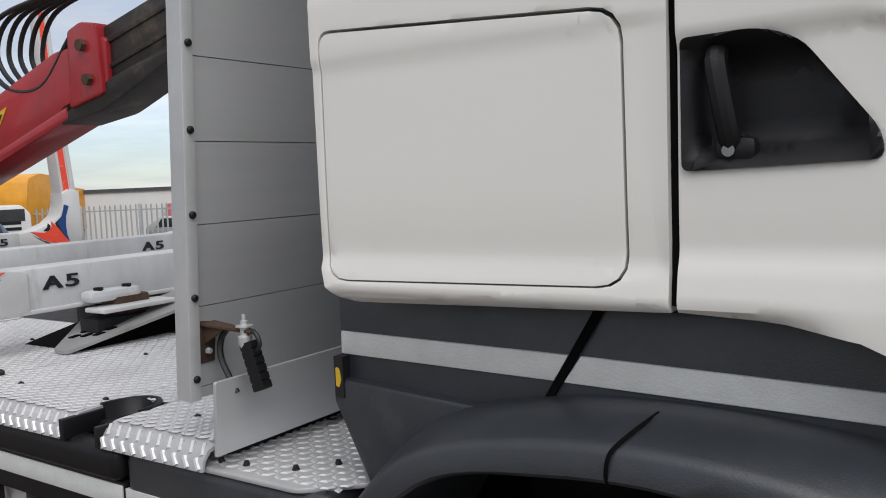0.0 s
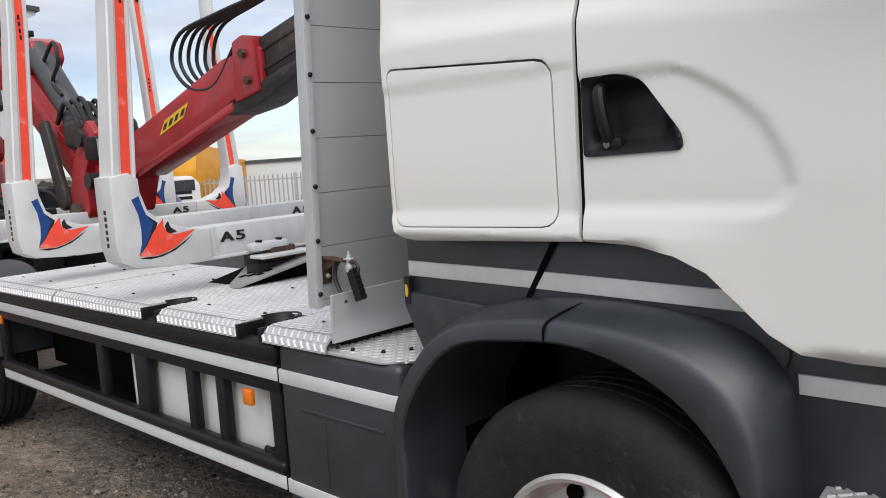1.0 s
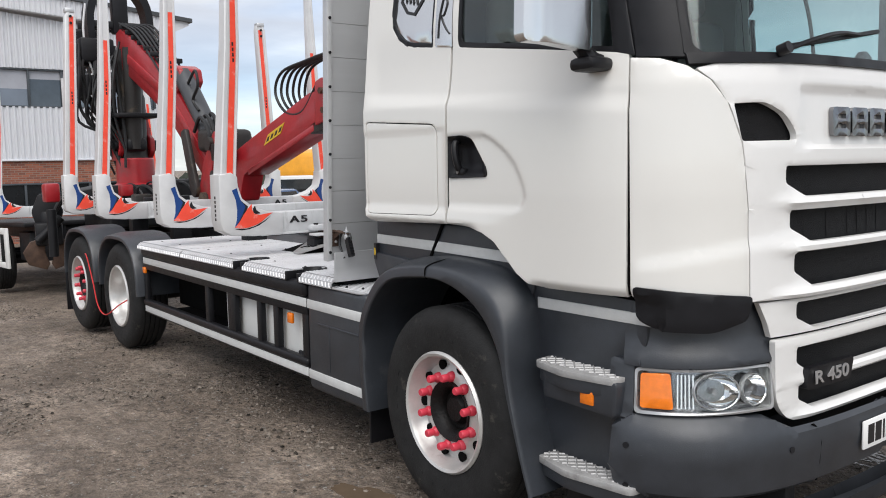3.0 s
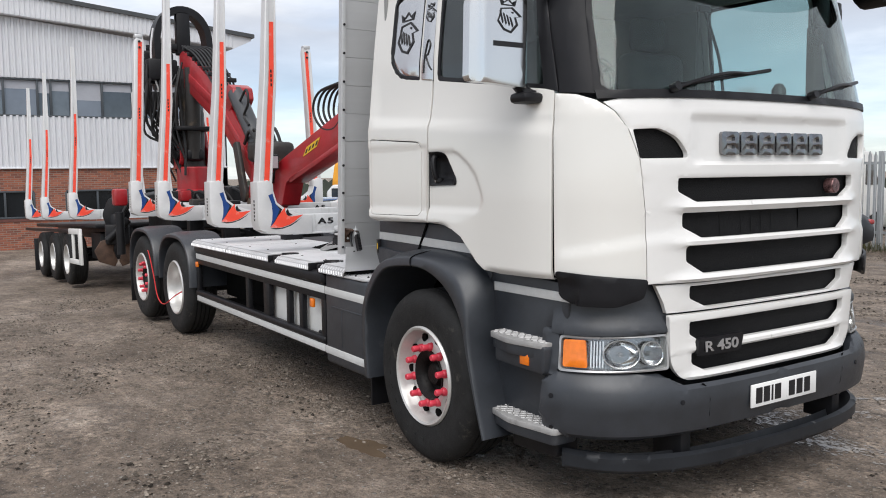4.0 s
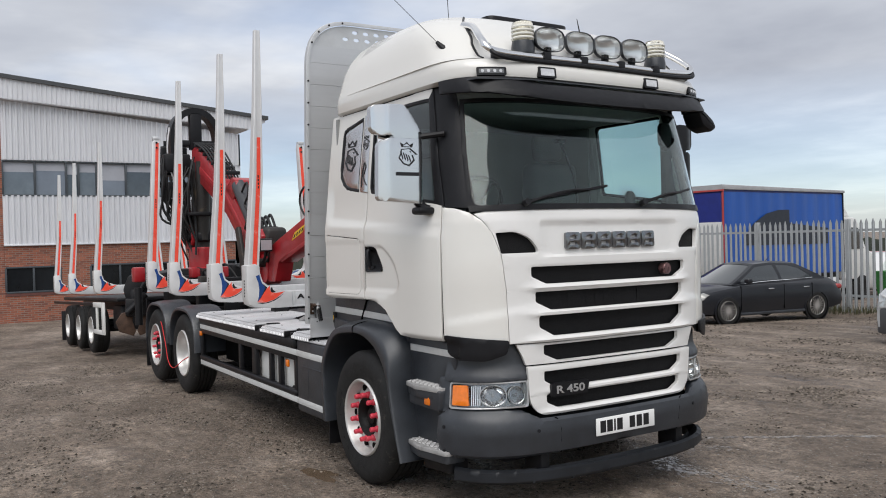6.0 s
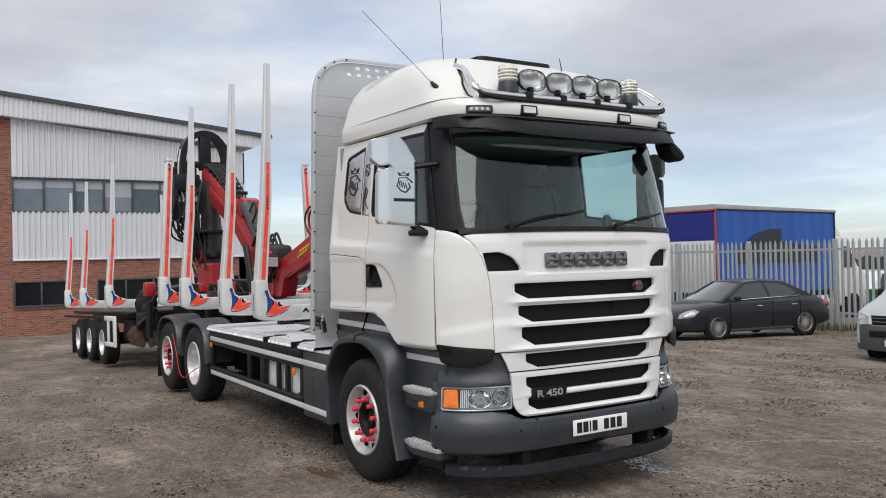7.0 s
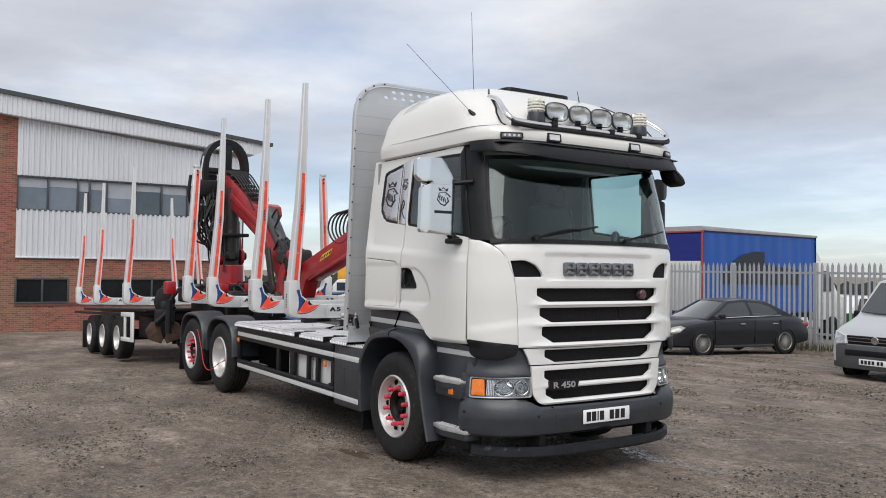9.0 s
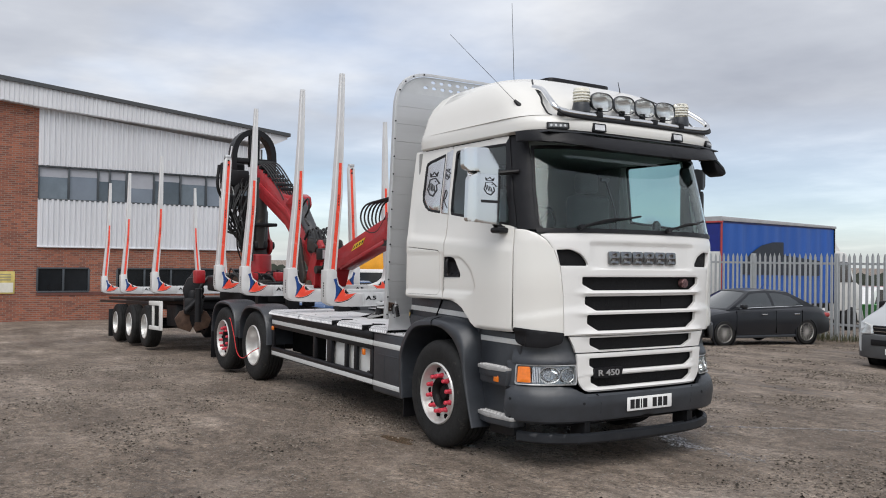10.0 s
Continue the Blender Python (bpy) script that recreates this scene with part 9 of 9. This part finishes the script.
part("wind_deflector", LF(prism(B(), [(L1 + 0.15, 2.2), (L1 + 1.0, 2.2), (L1 + 0.2, 2.95)], -14.0, -12.3, "x", 0.05)), TANK, lor)

# a second white car, a green skip and a red car body behind the fence
def simple_vehicle(name, m, L, W, H, paint, label, category):
    t = thing(name, m, label, category)
    pts = rounded([(-L / 2, 0.35), (L / 2, 0.35), (L / 2, 0.75), (L * 0.36, 0.92), (L * 0.16, H), (-L * 0.30, H), (-L / 2, 1.0)], 0.12)
    part("body", prism(B(), pts, -W / 2, W / 2, "y", 0.10), paint, t)
    part("glass_band", prism(B(), rounded([(-L * 0.36, 0.98), (L * 0.32, 0.98), (L * 0.14, H - 0.08), (-L * 0.28, H - 0.08)], 0.05), -W / 2 - 0.006, W / 2 + 0.006, "y"), CAR_GLASS, t)
    for x in (-L * 0.31, L * 0.31):
        for y in (-W / 2, W / 2):
            part("wheel", cyl(B(), (x, y - 0.10, 0.31), (x, y + 0.10 if y < 0 else y + 0.02, 0.31), 0.31, seg=20), RUBBER, t)
    return t
WHITE_CAR = mat("white_car_paint", (0.72, 0.72, 0.72), 0.3, var=0.03, coat=0.5)
simple_vehicle("white_van", pose(-14.5, 30.5, -0.95, 0, 0, 95), 4.6, 1.8, 1.75, WHITE_CAR, "white van parked behind the fence", "van")
skip = thing("green_skip", (-12.5, 29.3, -0.95), "green steel skip behind the fence", "skip")
part("skip_body", prism(B(), [(-1.2, 0.0), (1.2, 0.0), (1.6, 1.1), (-1.6, 1.1)], -0.8, 0.8, "x", 0.02), mat("green_skip_paint", (0.05, 0.25, 0.06), 0.5, var=0.15, dirt=(0.15, 0.1, 0.07), dirt_amt=0.2), skip)
simple_vehicle("red_car", pose(-17.0, 34.0, -0.95, 0, 0, 80), 4.2, 1.8, 1.7, mat("red_car_paint", (0.35, 0.03, 0.03), 0.3, var=0.05, coat=0.5), "red car far behind the fence", "car")

# ---- far yard behind the truck bed: orange lorry, white units, red van, blue car
ORG = mat("orange_cab_paint", (0.75, 0.33, 0.02), 0.4, var=0.1, scale=2, dirt=(0.3, 0.15, 0.05), dirt_amt=0.15)
oc = thing("orange_lorry", (-40.3, 20.7, -1.45), "orange lorry cab parked behind the far fence", "lorry")
OCM = pose(0, 0, 0, 0, 0, -58) @ Matrix.Scale(1.18, 4)
def oc_part(name, pts, y0, y1, ma, label=""):
    bm = prism(B(), pts, y0, y1, "y", 0.03)
    bmesh.ops.transform(bm, matrix=OCM, verts=bm.verts[:])
    return part(name, bm, ma, oc, label)
oc_part("cab", rounded([(-3.2, 0.9), (1.9, 0.9), (2.0, 2.3), (1.75, 3.2), (0.8, 3.42), (-0.4, 3.30), (-0.9, 2.9), (-3.2, 2.7)], 0.2), -1.2, 1.2, ORG, "orange cab body")
oc_part("cab_window", rounded([(-0.4, 1.9), (0.9, 1.9), (0.8, 2.6), (-0.3, 2.5)], 0.06), -1.22, -1.19, CAR_GLASS)
oc_part("chassis", [(-3.2, 0.4), (2.0, 0.4), (2.0, 0.9), (-3.2, 0.9)], -1.0, 1.0, BLACK_M)
for x in (-2.2, 1.1):
    oc_part("wheel", [(x + 0.5 * math.cos(a), 0.5 + 0.5 * math.sin(a)) for a in np.linspace(0, 2 * math.pi, 20)[:-1]], -1.2, -0.8, RUBBER)
wu = thing("white_cab_unit", (-31.5, 14.6, -1.15), "white lorry cab with dark grille beside the far fence", "lorry")
part("cab", prism(B(), rounded([(-1.1, 0.4), (1.1, 0.4), (1.1, 2.0), (0.8, 2.35), (-0.8, 2.35), (-1.1, 2.0)], 0.12), -0.9, 0.9, "x", 0.05), WHITE_CAR, wu).matrix_basis = pose(0, 0, 0, 0, 0, -25)
for k in range(5):
    part("grille_bar", box(B(), (0.90, -0.75, 0.75 + k * 0.22), (0.92, 0.75, 0.87 + k * 0.22)), BLACK_P, wu).matrix_basis = pose(0, 0, 0, 0, 0, -25)
part("windscreen", box(B(), (0.89, -0.9, 1.75), (0.915, 0.9, 2.2)), CAR_GLASS, wu).matrix_basis = pose(0, 0, 0, 0, 0, -25)
wb = thing("white_unit_building", (-41.5, 29.0, -1.5), "long low white industrial unit with a dark roof edge", "building")
WBM = pose(0, 0, 0, 0, 0, 55)
bm = box(B(), (-7.0, -3.0, 0.0), (3.2, 3.0, 3.0))
bmesh.ops.transform(bm, matrix=WBM, verts=bm.verts[:])
part("wall", bm, mat("white_cladding", (0.66, 0.67, 0.66), 0.6, var=0.05, scale=1), wb)
bm = box(B(), (-7.1, -3.1, 3.0), (3.3, 3.1, 3.18))
bmesh.ops.transform(bm, matrix=WBM, verts=bm.verts[:])
part("roof_edge", bm, ROOF_E, wb)
rv = simple_vehicle("red_van", pose(-38.0, 28.6, -1.35, 0, 0, -40), 4.6, 1.9, 2.1, mat("red_van_paint", (0.36, 0.05, 0.06), 0.35, var=0.06, coat=0.3), "red van behind the far fence", "van")
simple_vehicle("blue_car", pose(-24.5, 9.4, -0.80, 0, 0, -60), 4.1, 1.75, 1.62, mat("blue_car_paint", (0.05, 0.10, 0.22), 0.25, var=0.06, coat=0.7), "dark blue hatchback parked near the office", "car")
simple_vehicle("grey_car", pose(-33.5, 25.5, -1.3, 0, 0, 20), 4.4, 1.8, 1.5, VAN_P, "pale grey car before the far fence", "car")

# ---- distance: hedge line, bare trees and low sheds on the horizon
hed = bpy.data.meshes.new("far_hedge")
random.seed(5)
vs, fs = [], []
for k in range(520):
    a = radians(random.uniform(85, 200))
    d = random.uniform(120, 190)
    x, y = 2 + d * math.cos(a), -4 + d * math.sin(a)
    h, w = random.uniform(1.5, 4.2), random.uniform(3, 7)
    t = Vector((-math.sin(a), math.cos(a), 0))
    i0 = len(vs)
    for f in range(9):
        u = f / 8 - 0.5
        vs.append((x + t.x * u * w, y + t.y * u * w, -3.5))
    for f in range(9):
        u = f / 8 - 0.5
        vs.append((x + t.x * u * w, y + t.y * u * w, -3.0 + h * (1 - (2 * u) ** 2) ** 0.6 * random.uniform(0.75, 1.05)))
    fs += [(i0 + f, i0 + f + 1, i0 + 10 + f, i0 + 9 + f) for f in range(8)]
hed.from_pydata(vs, [], fs)
hed.materials.append(mat("far_hedge_green", (0.055, 0.065, 0.05), 0.9, var=0.3, scale=0.3))
tagged(new("far_hedge", hed), "dark hedge and tree line on the horizon", "hedge", kind="stuff")
